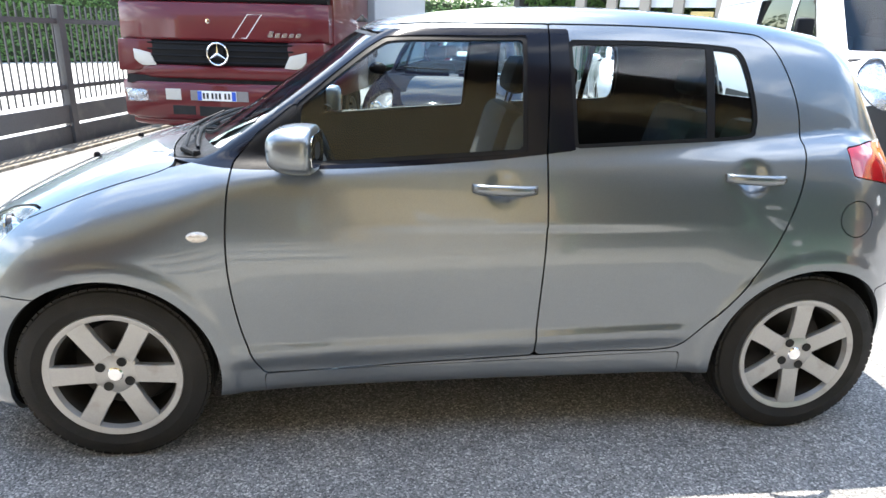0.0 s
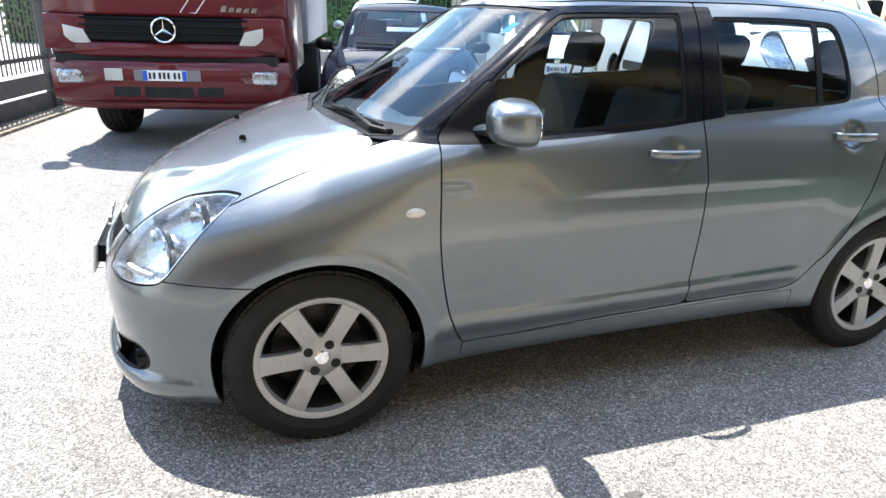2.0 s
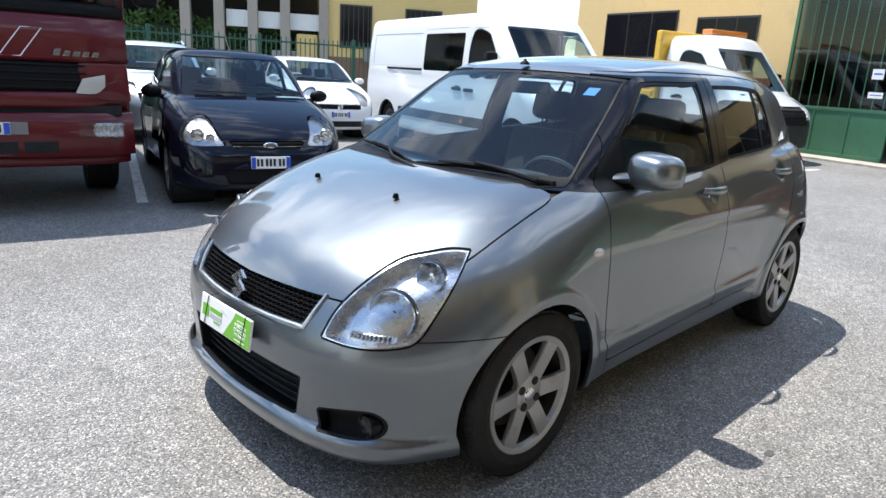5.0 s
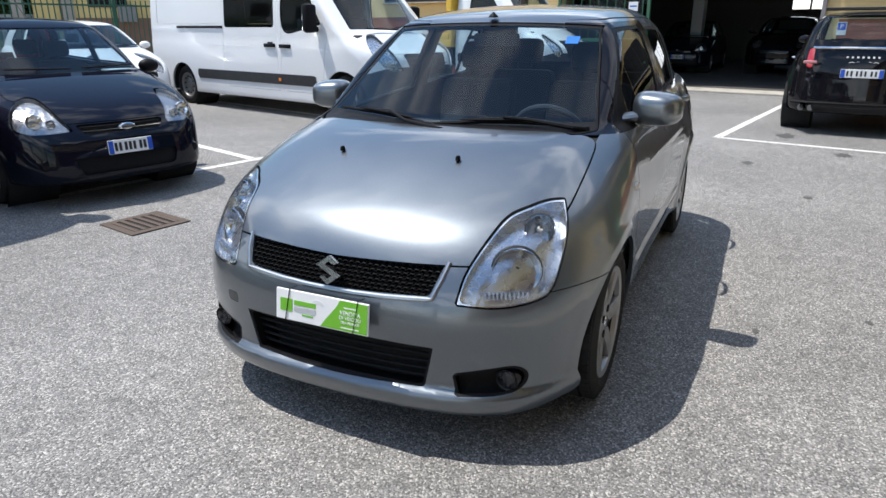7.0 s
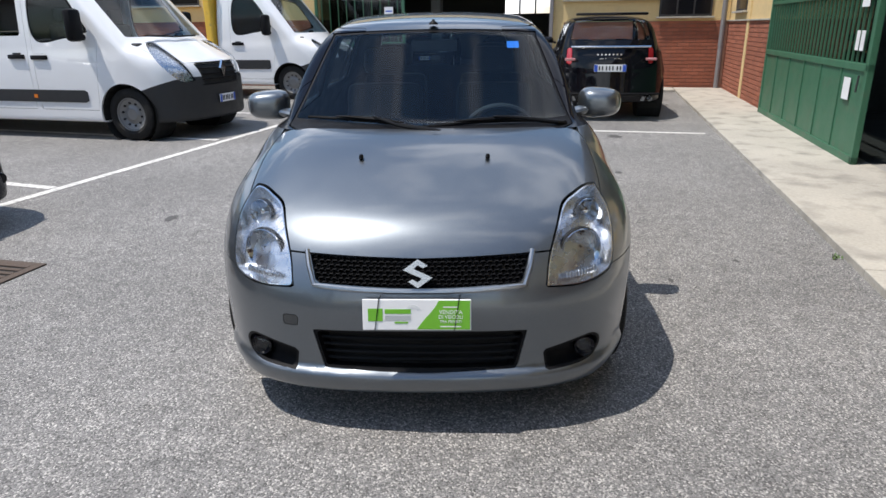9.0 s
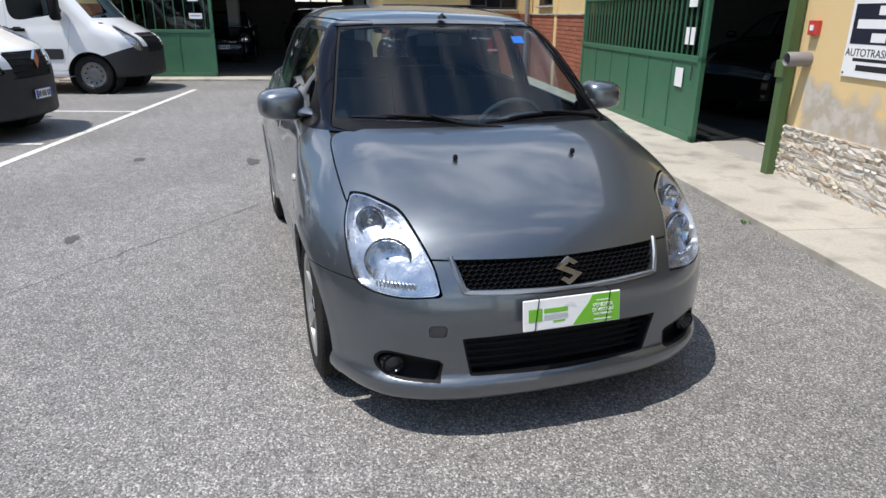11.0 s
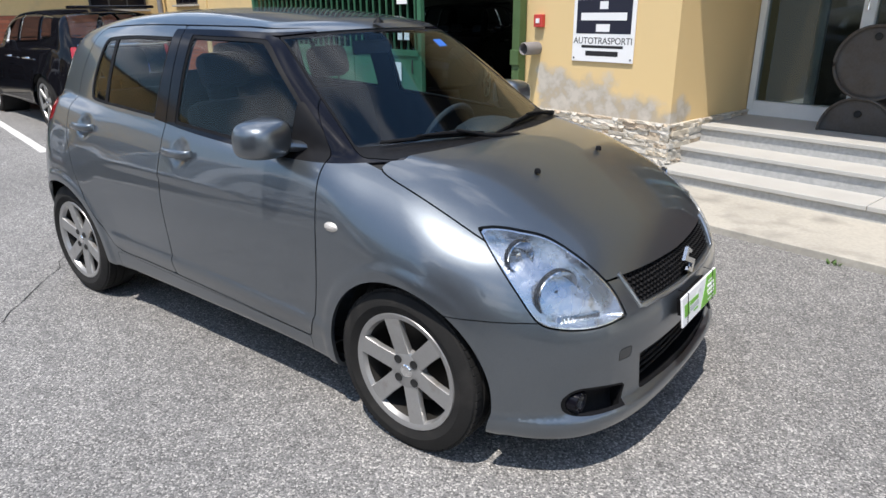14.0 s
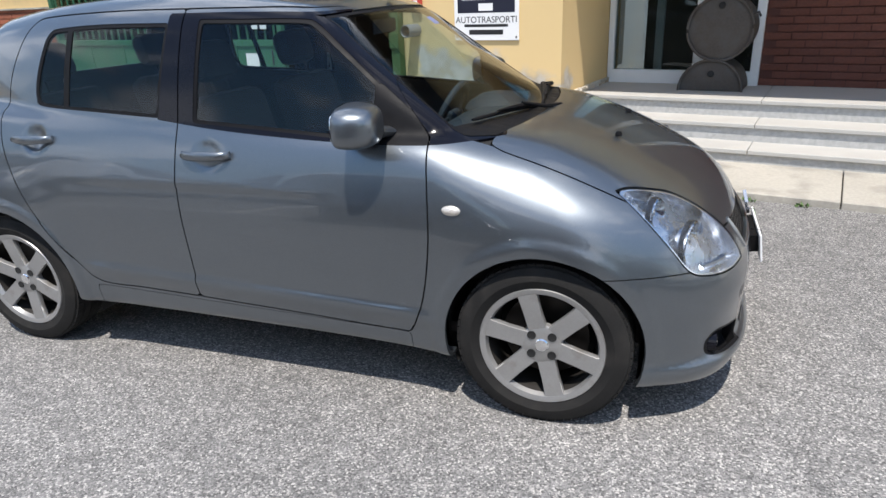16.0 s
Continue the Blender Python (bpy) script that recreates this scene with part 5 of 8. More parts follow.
def stones_mat():
    m, n, l, b = node_mat("split_stone")
    co, info, no = n.new("ShaderNodeTexCoord"), n.new("ShaderNodeObjectInfo"), n.new("ShaderNodeTexNoise")
    ramp = n.new("ShaderNodeValToRGB")
    e = ramp.color_ramp.elements
    e[0].color, e[1].color = (0.44, 0.39, 0.32, 1), (0.66, 0.63, 0.57, 1)
    for p, v in ((0.25, (0.60, 0.56, 0.49, 1)), (0.5, (0.50, 0.48, 0.44, 1)), (0.7, (0.62, 0.55, 0.44, 1)), (0.9, (0.47, 0.37, 0.27, 1))):
        e.new(p).color = v
    l.new(info.outputs["Random"], ramp.inputs[0])
    no.inputs["Scale"].default_value, no.inputs["Detail"].default_value = 26, 5
    l.new(co.outputs["Object"], no.inputs["Vector"])
    r = n.new("ShaderNodeMapRange"); r.inputs[3].default_value, r.inputs[4].default_value = 0.7, 1.25
    l.new(no.outputs[0], r.inputs[0])
    c = n.new("ShaderNodeMix"); c.data_type = "RGBA"; c.blend_type = "MULTIPLY"; c.inputs[0].default_value = 1
    l.new(ramp.outputs[0], c.inputs[6]); l.new(r.outputs[0], c.inputs[7]); l.new(c.outputs[2], b.inputs["Base Color"])
    b.inputs["Roughness"].default_value = 0.85
    bp = n.new("ShaderNodeBump"); bp.inputs["Strength"].default_value, bp.inputs["Distance"].default_value = 0.5, 0.01
    l.new(no.outputs[0], bp.inputs["Height"]); l.new(bp.outputs[0], b.inputs["Normal"])
    return m


M["stone"] = stones_mat()

bm = bmesh.new()
bmesh.ops.create_grid(bm, x_segments=60, y_segments=60, size=500)
setting("ground", bm, M["asphalt"], "worn grey asphalt yard with pale aggregate", "ground", Matrix.Identity(4))

# painted bay lines
def line(u0, v0, u1, v1, width=0.10):
    d = Vector((u1 - u0, v1 - v0, 0)); k = d.length; d.normalize(); nrm = Vector((-d.y, d.x, 0)) * width / 2
    b = bmesh.new()
    n = max(2, int(k / 0.25))
    rows = []
    for i in range(n + 1):
        p = Vector((u0, v0, 0.004)) + d * k * i / n
        j = [random.uniform(-0.006, 0.006) for _ in range(2)]
        rows.append((b.verts.new(p + nrm * (1 + j[0] * 8)), b.verts.new(p - nrm * (1 + j[1] * 8))))
    for a, c in zip(rows, rows[1:]):
        b.faces.new((a[0], a[1], c[1], c[0]))
    bmesh.ops.recalc_face_normals(b, faces=b.faces)
    setting("bay_line", b, M["white_line"], "worn white parking bay line", "line", Matrix.Identity(4))


line(-0.30, 4.207, 10.4, 1.70)
for x0, y0, x1, y1 in ((2.03, 3.74, 3.9, 9.4), (4.78, 3.15, 6.5, 9.0), (7.35, 2.46, 9.0, 8.0), (-0.62, 4.3, 1.3, 10.2), (-3.45, 5.05, -2.75, 5.0)):
    line(x0, y0, x1, y1)
line(5.62, -0.80, 9.2, -1.50); line(5.62, -0.80, 5.05, -3.40); line(9.2, -1.5, 12.0, -2.05)

# pavement along the walls
pv = new("pavement"); pv.matrix_world = YARD
tagged(pv, "pale concrete pavement along the workshop walls", "pavement", kind="structure")
u = -7.0
while u < 12.2:
    w = min(2.4, 12.28 - u)
    part("slab", boxes((u + 0.004, u + w - 0.004, -3.62, -2.48, -0.05, 0.05), bevel=0.006), M["concrete"], pv)
    u += 2.4
part("slab", boxes((11.55, 12.28, -2.47, 7.0, -0.05, 0.045), bevel=0.006), M["concrete"], pv)


# walls of the long side: v = -3.5
def brick_panel(parent, length, height, m, course=0.078, blen=0.25):
    """Rows of bricks standing proud of a mortar bed; m takes x along, z up, -y outwards."""
    b = bmesh.new()
    r = 0
    z = 0.0
    while z < height - 0.02:
        x = -blen / 2 * (r % 2)
        while x < length:
            x0, x1 = max(x, 0) + 0.005, min(x + blen, length) - 0.005
            if x1 - x0 > 0.02:
                box(b, x0, x1, -0.012 - random.uniform(0, 0.003), 0.01, z + 0.006, min(z + course, height) - 0.006)
            x += blen
        z += course; r += 1
    bmesh.ops.transform(b, matrix=m, verts=b.verts)
    ob = part("brick_facing", b, M["brick_far"], parent, "rows of red facing bricks")
    ob["kind"] = "stuff"


def island_brick():
    m = M["brick"].copy(); m.name = "red_brick_rows"
    n, l = m.node_tree.nodes, m.node_tree.links
    geo = n.new("ShaderNodeNewGeometry")
    info = [q for q in n if q.type == "OBJECT_INFO"][0]
    for lk in list(info.outputs["Random"].links):
        l.new(geo.outputs["Random Per Island"], lk.to_socket)
    n.remove(info)
    return m


M["brick_far"] = island_brick()
HIGH = 4.5
w = new("wall_side"); w.matrix_world = YARD
tagged(w, "cream rendered workshop wall with red brick base and green gate", "wall", kind="structure")
part("cream_wall", boxes((7.95, 12.6, -3.9, -3.515, 1.45, HIGH), (2.0, 7.95, -3.9, -3.515, 3.3, HIGH)), M["wall"], w)
part("mortar_bed", boxes((7.95, 12.6, -3.9, -3.51, 0.0, 1.45)), M["mortar"], w)
for u0, u1 in ((8.0, 9.92), (10.12, 12.28)):
    brick_panel(w, u1 - u0, 1.45, Matrix.Translation((u1, -3.51, 0.0)) @ Matrix.Rotation(math.pi, 4, "Z"))
part("pilaster", boxes((9.93, 10.11, -3.52, -3.485, 0.04, HIGH), bevel=0.004), M["wall"], w)
part("coping", boxes((7.95, 12.3, -3.53, -3.47, 1.45, 1.475)), M["concrete"], w)
for u0, u1 in ((10.40, 11.5),):
    part("window_sill", boxes((u0 - 0.06, u1 + 0.06, -3.56, -3.43, 1.60, 1.635), bevel=0.004), M["concrete"], w)
    part("window_frame", boxes((u0, u1, -3.525, -3.50, 1.635, 2.60)), M["iron"], w)
    for i in range(3):
        a = u0 + 0.03 + i * (u1 - u0 - 0.03) / 3
        part("pane", boxes((a, a + (u1 - u0) / 3 - 0.04, -3.504, -3.497, 1.67, 2.56)), M["black_gloss"], w)

p = new("wall_sign_corner"); p.matrix_world = YARD
tagged(p, "cream rendered wall with grey cement repair above stone cladding", "wall", kind="structure")
part("rendered_wall", boxes((0.15, 1.90, -5.3, -3.5, 0.0, HIGH)), M["patched"], p)
part("stone_backing", boxes((0.137, 1.88, -3.62, -3.487, 0.03, 0.515), (0.137, 0.2, -5.0, -3.487, 0.03, 0.50)), M["mortar_pale"], p)
random.seed(5)
kinds = []
for ln in (0.07, 0.13, 0.19, 0.27):
    for hh in (0.022, 0.032, 0.042):
        b = bmesh.new()
        box(b, -ln / 2, ln / 2, -0.02, 0.012, -hh / 2, hh / 2)
        bmesh.ops.subdivide_edges(b, edges=[e for e in b.edges if abs(e.verts[0].co.x - e.verts[1].co.x) > 0.01], cuts=2)
        for vv in b.verts:
            if vv.co.y < 0:
                vv.co += Vector((random.uniform(-0.004, 0.004), random.uniform(-0.010, 0.008), random.uniform(-0.003, 0.003)))
        me = bpy.data.meshes.new("stone"); b.to_mesh(me); b.free(); me.materials.append(M["stone"])
        kinds.append((ln, hh, me))
for (a0, a1, flip) in ((0.14, 1.88, False), (-5.0, -3.49, True)):
    z = 0.045
    while z < 0.50:
        hh = random.choice((0.022, 0.032, 0.042))
        if z + hh > 0.515:
            hh = 0.022
        a = a0 - random.uniform(0, 0.018)
        while a < a1 - 0.04:
            ln, _, me = random.choice([k for k in kinds if k[1] == hh and a + k[0] <= a1 + 0.03] or [k for k in kinds if k[1] == hh][:1])
            mid = a + ln / 2
            if a0 - 0.02 <= a and a + ln <= a1 + 0.06:
                ob = new("stone", me); ob.parent = p
                out = random.uniform(0.0, 0.014)
                ob.matrix_local = pose(mid, -3.492 + out, z + hh / 2, 0, 0, 180) if not flip else pose(0.142 - out, mid, z + hh / 2, 0, 0, -90)
            a += ln + 0.003
        z += hh + 0.003

# eaves of the long building
ev = new("roof_eaves"); ev.matrix_world = YARD
tagged(ev, "dark timber eaves along the workshop building", "roof", kind="structure")
part("eaves_slab", boxes((-7.3, 12.2, -5.3, -2.95, 3.97, 4.12), bevel=0.01), M["eaves"], ev)
part("gutter", tube([(-7.3, -2.90, 4.03), (2.0, -2.90, 4.03), (12.2, -2.90, 4.03)], 0.06, 10), M["pipe"], ev, "grey metal gutter", smooth=True)
for i in range(24):
    part("rafter_end", boxes((-7.0 + i * 0.82, -6.92 + i * 0.82, -3.5, -2.98, 3.87, 3.97)), M["eaves"], ev)

# gate of the long side
def gate_leaf(name, m, length, height, rail, label, bays=6, bars=26):
    g = thing(name, m, label, "gate")
    for x0, x1, z0, z1 in ((0, 0.07, 0, height), (length - 0.07, length, 0, height), (0, length, 0.0, 0.08), (0, length, rail, rail + 0.07), (0, length, height - 0.08, height)):
        part("frame_bar", boxes((x0, x1, -0.03, 0.03, z0, z1), bevel=0.004), M["gate_green"], g)
    for i in range(bays):
        a = 0.05 + i * (length - 0.1) / bays
        part("panel", boxes((a + 0.012, a + (length - 0.1) / bays - 0.012, -0.012, 0.012, 0.06, rail + 0.01), bevel=0.003), M["gate_green"], g)
        if i:
            part("rib", boxes((a - 0.012, a + 0.012, -0.026, 0.026, 0.05, rail)), M["gate_green"], g)
    for i in range(bars):
        a = 0.07 + (i + 0.5) * (length - 0.14) / bars
        part("bar", boxes((a - 0.008, a + 0.008, -0.010, 0.010, rail + 0.05, height - 0.05)), M["gate_green"], g)
    return g


gl = gate_leaf("sliding_gate", at(3.44, -3.43, 0.045), 4.4, 3.15, 0.90, "green steel sliding gate with bars above a sheet panel", 6, 30)
part("glazing", boxes((0.05, 4.35, -0.022, -0.018, 0.95, 3.1)), M["pane"], gl, "dusty wired glass behind the bars")
for z in (1.62, 2.30):
    part("cross_bar", boxes((0.06, 4.34, -0.012, 0.020, z, z + 0.045), bevel=0.003), M["gate_green"], gl)
for x0, z0, ww, hh in ((0.22, 1.29, 0.10, 0.19), (0.36, 1.29, 0.09, 0.19), (0.25, 1.70, 0.2, 0.13), (0.40, 0.80, 0.20, 0.22)):
    part("paper_notice", boxes((x0, x0 + ww, 0.032, 0.035, z0 - 0.2, z0 - 0.2 + hh)), M["plate_white"], gl, "white paper notice")
part("slide_bolt", tube([(0.16, 0.045, 0.86), (0.16, 0.05, 0.70)], 0.010, 8), M["iron"], gl)
post = thing("gate_post", at(1.89, -3.43, 0.03), "olive green steel gate post", "post")
part("post", boxes((-0.05, 0.05, -0.05, 0.05, 0, 3.3), bevel=0.006), M["post_green"], post)
part("hinge", boxes((-0.056, 0.056, 0.04, 0.072, 0.90, 1.05), bevel=0.006), M["post_green"], post)

# workshop hall behind the gate
hall = new("hall_wall"); hall.matrix_world = YARD
tagged(hall, "dim workshop hall interior walls", "wall", kind="structure")
part("hall_shell", boxes((1.9, 8.2, -11.2, -11.0, 0, 4.2), (1.7, 1.9, -11.0, -3.9, 0, 4.2), (8.2, 8.4, -11.0, -3.9, 0, 4.2)), M["inside_shade"], hall)
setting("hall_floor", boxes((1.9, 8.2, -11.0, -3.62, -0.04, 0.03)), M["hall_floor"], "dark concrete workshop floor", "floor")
setting("hall_ceiling", boxes((1.7, 8.4, -11.2, -3.5, 4.2, 4.35)), M["inside_shade"], "dim workshop ceiling", "ceiling")
line_h = boxes((2.1, 3.5, -4.35, -4.27, 0.031, 0.034))
setting("hall_line", line_h, M["white_line"], "white floor line inside the workshop", "line")
setting("threshold", boxes((2.08, 3.6, -4.2, -3.62, 0.0, 0.04)), M["grey_concrete"], "grey stone threshold at the gate", "threshold")

# entrance with steps
e = new("wall_entrance"); e.matrix_world = YARD
tagged(e, "red brick wall of the recessed entrance, darkened in colour for its shade", "wall", kind="structure")
part("mortar_bed", boxes((-7.0, -1.32, -5.3, -4.965, 0.0, 2.42)), M["mortar_shade"], e)
random.seed(9)
bme = {}
for ln in (0.245, 0.12):
    b = bmesh.new(); box(b, -ln / 2, ln / 2, -0.012, 0.012, -0.031, 0.031); me = bpy.data.meshes.new("brick"); b.to_mesh(me); b.free(); me.materials.append(M["brick_shade"]); bme[ln] = me
r = 0
z = 0.46
while z < 1.75:
    a = -1.36 - (0.125 if r % 2 else 0)
    while a > -3.9:
        ob = new("brick", bme[0.245]); ob.parent = e
        ob.matrix_local = pose(a - 0.123, -4.962 + random.uniform(0, 0.004), z + 0.035)
        a -= 0.255
    z += 0.072; r += 1
part("brick_row_upper", boxes((-7.0, -1.34, -4.97, -4.953, 1.76, 2.42), (-7.0, -3.92, -4.97, -4.953, 0.46, 1.75)), M["brick_shade"], e)
part("side_wall", boxes((-7.2, -7.0, -5.3, -3.5, 0, 2.42)), M["wall"], e)
part("upper_wall", boxes((-7.2, 0.15, -5.3, -3.5, 2.42, HIGH)), M["wall"], e)
d = new("door_entrance"); d.matrix_world = at(-0.42, -4.93, 0.455)
tagged(d, "white aluminium glazed entrance door", "door", kind="structure")
part("door_frame", boxes((-0.95, -0.87, -0.05, 0.05, 0, 1.965), (0.50, 0.56, -0.05, 0.05, 0, 1.965), (-0.87, 0.50, -0.05, 0.05, 1.89, 1.965), (-0.87, 0.50, -0.05, 0.05, 0, 0.14), (-0.42, -0.32, -0.05, 0.05, 0.14, 1.89), bevel=0.004), M["frame_white"], d)
for x0, x1 in ((-0.87, -0.42), (-0.32, 0.50)):
    part("pane", boxes((x0, x1, -0.006, 0.006, 0.14, 1.89)), M["pane"], d)
part("handle", tube([(-0.37, 0.05, 0.98), (-0.37, 0.09, 0.98), (-0.37, 0.09, 1.10), (-0.37, 0.05, 1.10)], 0.010, 8), M["chrome"], d)
part("curtain", boxes((0.05, 0.13, -0.25, -0.20, 0.0, 1.9)), M["frame_white"], d, "pale curtain behind the glass")
setting("lobby_wall", boxes((-1.6, 0.15, -6.6, -6.5, 0.4, 2.75), (-1.45, -1.40, -6.6, -5.3, 0.4, 2.75)), M["inside_shade"], "dim lobby behind the glazed door", "wall")
st = new("steps"); st.matrix_world = YARD
tagged(st, "pale stone entrance steps with granite risers", "steps", kind="structure")
for i, (v1, z1) in enumerate(((-3.36, 0.16), (-3.68, 0.31), (-4.0, 0.46))):
    part("riser", boxes((-7.0, 0.13 if i else 0.15, -5.0, v1, 0.03 if i == 0 else 0.0, z1 - 0.035)), M["riser"], st)
    u = -7.0
    while u < 0.1:
        u1 = min(u + 1.83, 0.14)
        part("tread", boxes((u + 0.002, u1 - 0.002, v1 - 0.36 if i < 2 else -4.96, v1 + 0.025, z1 - 0.037, z1), bevel=0.006), M["step_stone"], st)
        u += 1.83


def drum(u, v, z, half, label):
    h = thing("barrel", at(u, v, z, 0), label, "barrel", "barrels by the door")
    R = 0.285
    if half:
        pts = [(R * math.cos(a), R * math.sin(a)) for a in np.linspace(0, math.pi, 25)]
    else:
        pts = [(R * math.cos(a), R * math.sin(a)) for a in np.linspace(0, 2 * math.pi, 48, endpoint=False)]
    part("barrel_body", prism(pts, -0.48, "xz", -0.012, 0.006), M["barrel"], h, smooth=True)
    part("barrel_rim", tube([(x * 1.01, 0.0, zz * 1.01) for x, zz in pts], 0.012, 6, not half), M["barrel"], h, smooth=True)
    hole = lathe([(0.0, 0.004), (0.026, 0.004), (0.030, -0.004)], 18)
    bmesh.ops.translate(hole, verts=hole.verts, vec=(0.0, 0.0, 0.16 if half else 0.205))
    part("bung_hole", hole, M["under"], h)
    if not half:
        tap = tube([(-0.25, -0.05, 0.12), (-0.31, -0.05, 0.14), (-0.33, -0.05, 0.10)], 0.012, 6)
        part("tap", tap, M["iron"], h)


drum(-1.00, -4.42, 0.462, True, "half of a weathered dark barrel lying on the landing")
drum(-1.04, -4.42, 1.03, False, "weathered dark barrel lying on a half barrel")

# sign and small fittings
sg = thing("company_sign", at(0.905, -3.495, 1.31), "white metal company sign with a dark name panel", "sign")
part("sign_board", boxes((-0.34, 0.34, 0.0, 0.014, -0.31, 0.34), bevel=0.004), M["plate_white"], sg)
part("name_panel", boxes((-0.30, 0.30, 0.014, 0.0155, -0.06, 0.235)), M["navy"], sg)
for z, w_ in ((0.185, 0.09), (0.088, 0.50), (-0.01, 0.15)):
    part("name_bar", boxes((-w_ / 2, w_ / 2, 0.0155, 0.0168, z - 0.033, z + 0.033)), M["plate_white"], sg)
face = Matrix(((-1, 0, 0, 0), (0, 0, 1, 0.0148), (0, 1, 0, 0), (0, 0, 0, 1)))
text_part("AUTOTRASPORTI", 0.082, face @ Matrix.Translation((0, -0.125, 0)), M["black_print"], sg, "sign_lettering")
for z, w_, hh in ((-0.175, 0.46, 0.012), (-0.235, 0.36, 0.022), (0.29, 0.30, 0.018)):
    part("print_bar", boxes((-w_ / 2, w_ / 2, 0.014, 0.0152, z - hh, z + hh)), M["black_print"], sg)
for x in (-0.315, 0.315):
    sc = lathe([(0.0, 0.020), (0.008, 0.018), (0.010, 0.013)], 12)
    bmesh.ops.translate(sc, verts=sc.verts, vec=(x, 0, -0.28))
    part("screw", sc, M["iron"], sg)
al = thing("fire_alarm_box", at(1.665, -3.5, 1.36), "small red fire alarm box on the wall", "alarm")
part("case", boxes((-0.055, 0.055, 0, 0.05, -0.06, 0.06), bevel=0.006), M["red_box"], al)
part("button", boxes((-0.022, 0.022, 0.05, 0.056, -0.022, 0.022)), M["plate_white"], al)
vp = thing("wall_vent_pipe", at(1.70, -3.5, 1.10), "short grey vent pipe stub in the wall", "pipe")
part("pipe_stub", lathe([(0.035, 0.0), (0.062, 0.0), (0.062, 0.20), (0.055, 0.21), (0.052, 0.20), (0.052, 0.02)], 24), M["pipe"], vp, smooth=True)
dp = thing("downpipe", at(12.12, -3.38, 0.05), "grey downpipe in the corner of the walls", "pipe")
part("pipe", tube([(0, 0, 0), (0, 0, 2.5), (0, 0, 5.0)], 0.055, 14), M["pipe"], dp, smooth=True)
for z in (0.9, 2.4):
    part("bracket", lathe([(0.057, z), (0.064, z), (0.064, z + 0.04), (0.057, z + 0.04)], 16, "z"), M["pipe"], dp)

# far wall: u = 12.3
f = new("wall_far"); f.matrix_world = YARD
tagged(f, "cream workshop wall with brick base and windows", "wall", kind="structure")
part("cream_wall", boxes((12.3, 12.7, -3.9, 0.32, 1.47, HIGH), (12.3, 12.7, 5.9, 13.0, 1.6, HIGH), (12.3, 12.7, 0.32, 5.9, 4.0, HIGH)), M["wall"], f)
part("mortar_bed", boxes((12.3, 12.7, -3.9, 0.32, 0, 1.47), (12.3, 12.7, 5.9, 13.0, 0, 1.6)), M["mortar"], f)
brick_panel(f, 3.4, 1.47, Matrix.Translation((12.3, 0.0, 0.0)) @ Matrix.Rotation(-math.pi / 2, 4, "Z"))
part("cream_strip", boxes((12.28, 12.3, 0.02, 0.32, 0.04, 1.47)), M["wall"], f)
brick_panel(f, 7.0, 1.6, Matrix.Translation((12.3, 13.0, 0.0)) @ Matrix.Rotation(-math.pi / 2, 4, "Z"))
for v0, v1, z0, z1 in ((-3.15, -2.05, 1.56, 3.0), (-2.0, 0.0, 1.95, 3.2), (7.0, 8.7, 1.75, 3.0), (9.3, 11.8, 2.0, 3.2)):
    part("window_sill", boxes((12.2, 12.32, v0 - 0.05, v1 + 0.05, z0 - 0.035, z0), bevel=0.004), M["concrete"], f)
    part("window_frame", boxes((12.275, 12.3, v0, v1, z0, z1)), M["iron"], f)
    k = 3
    for i in range(k):
        a = v0 + 0.04 + i * (v1 - v0 - 0.04) / k
        part("pane", boxes((12.268, 12.276, a, a + (v1 - v0) / k - 0.05, z0 + 0.05, z1 - 0.05)), M["black_gloss"], f)
ps = thing("parking_sign", at(12.29, -0.05, 1.30), "small blue parking sign on the wall", "sign")
part("sign_plate", boxes((-0.01, 0.0, -0.085, 0.085, -0.13, 0.11), bevel=0.003), M["plate_white"], ps)
part("blue_panel", boxes((-0.012, -0.01, -0.072, 0.072, -0.035, 0.098)), M["blue_print"], ps)
text_part("P", 0.12, Matrix(((0, 0, -1, -0.0125), (-1, 0, 0, 0), (0, 1, 0, 0.03), (0, 0, 0, 1))), M["plate_white"], ps, "sign_letter")
gf = gate_leaf("workshop_gate", at(12.22, 3.78, 0.05, 90), 2.3, 3.9, 0.95, "green steel workshop gate leaf with glazed bars", 3, 10)
part("glazing", boxes((0.06, 2.24, -0.008, 0.008, 1.0, 3.85)), M["pane"], gf)
for x0, z0, ww, hh in ((0.28, 1.62, 0.22, 0.20), (0.22, 1.25, 0.28, 0.12)):
    part("paper_notice", boxes((x0, x0 + ww, 0.032, 0.035, z0, z0 + hh)), M["plate_white"], gf, "white notice on the gate")
    part("notice_print", boxes((x0 + 0.03, x0 + ww - 0.03, 0.035, 0.036, z0 + hh * 0.45, z0 + hh * 0.6)), M["blue_print"], gf)
gp = thing("gate_jamb", at(12.24, 0.30, 0.05), "grey steel jamb of the workshop opening", "post")
part("jamb", boxes((-0.05, 0.05, -0.04, 0.04, 0, 3.95), bevel=0.005), M["pipe"], gp)
hall2 = new("garage_wall"); hall2.matrix_world = YARD
tagged(hall2, "dim garage interior walls with high windows", "wall", kind="structure")
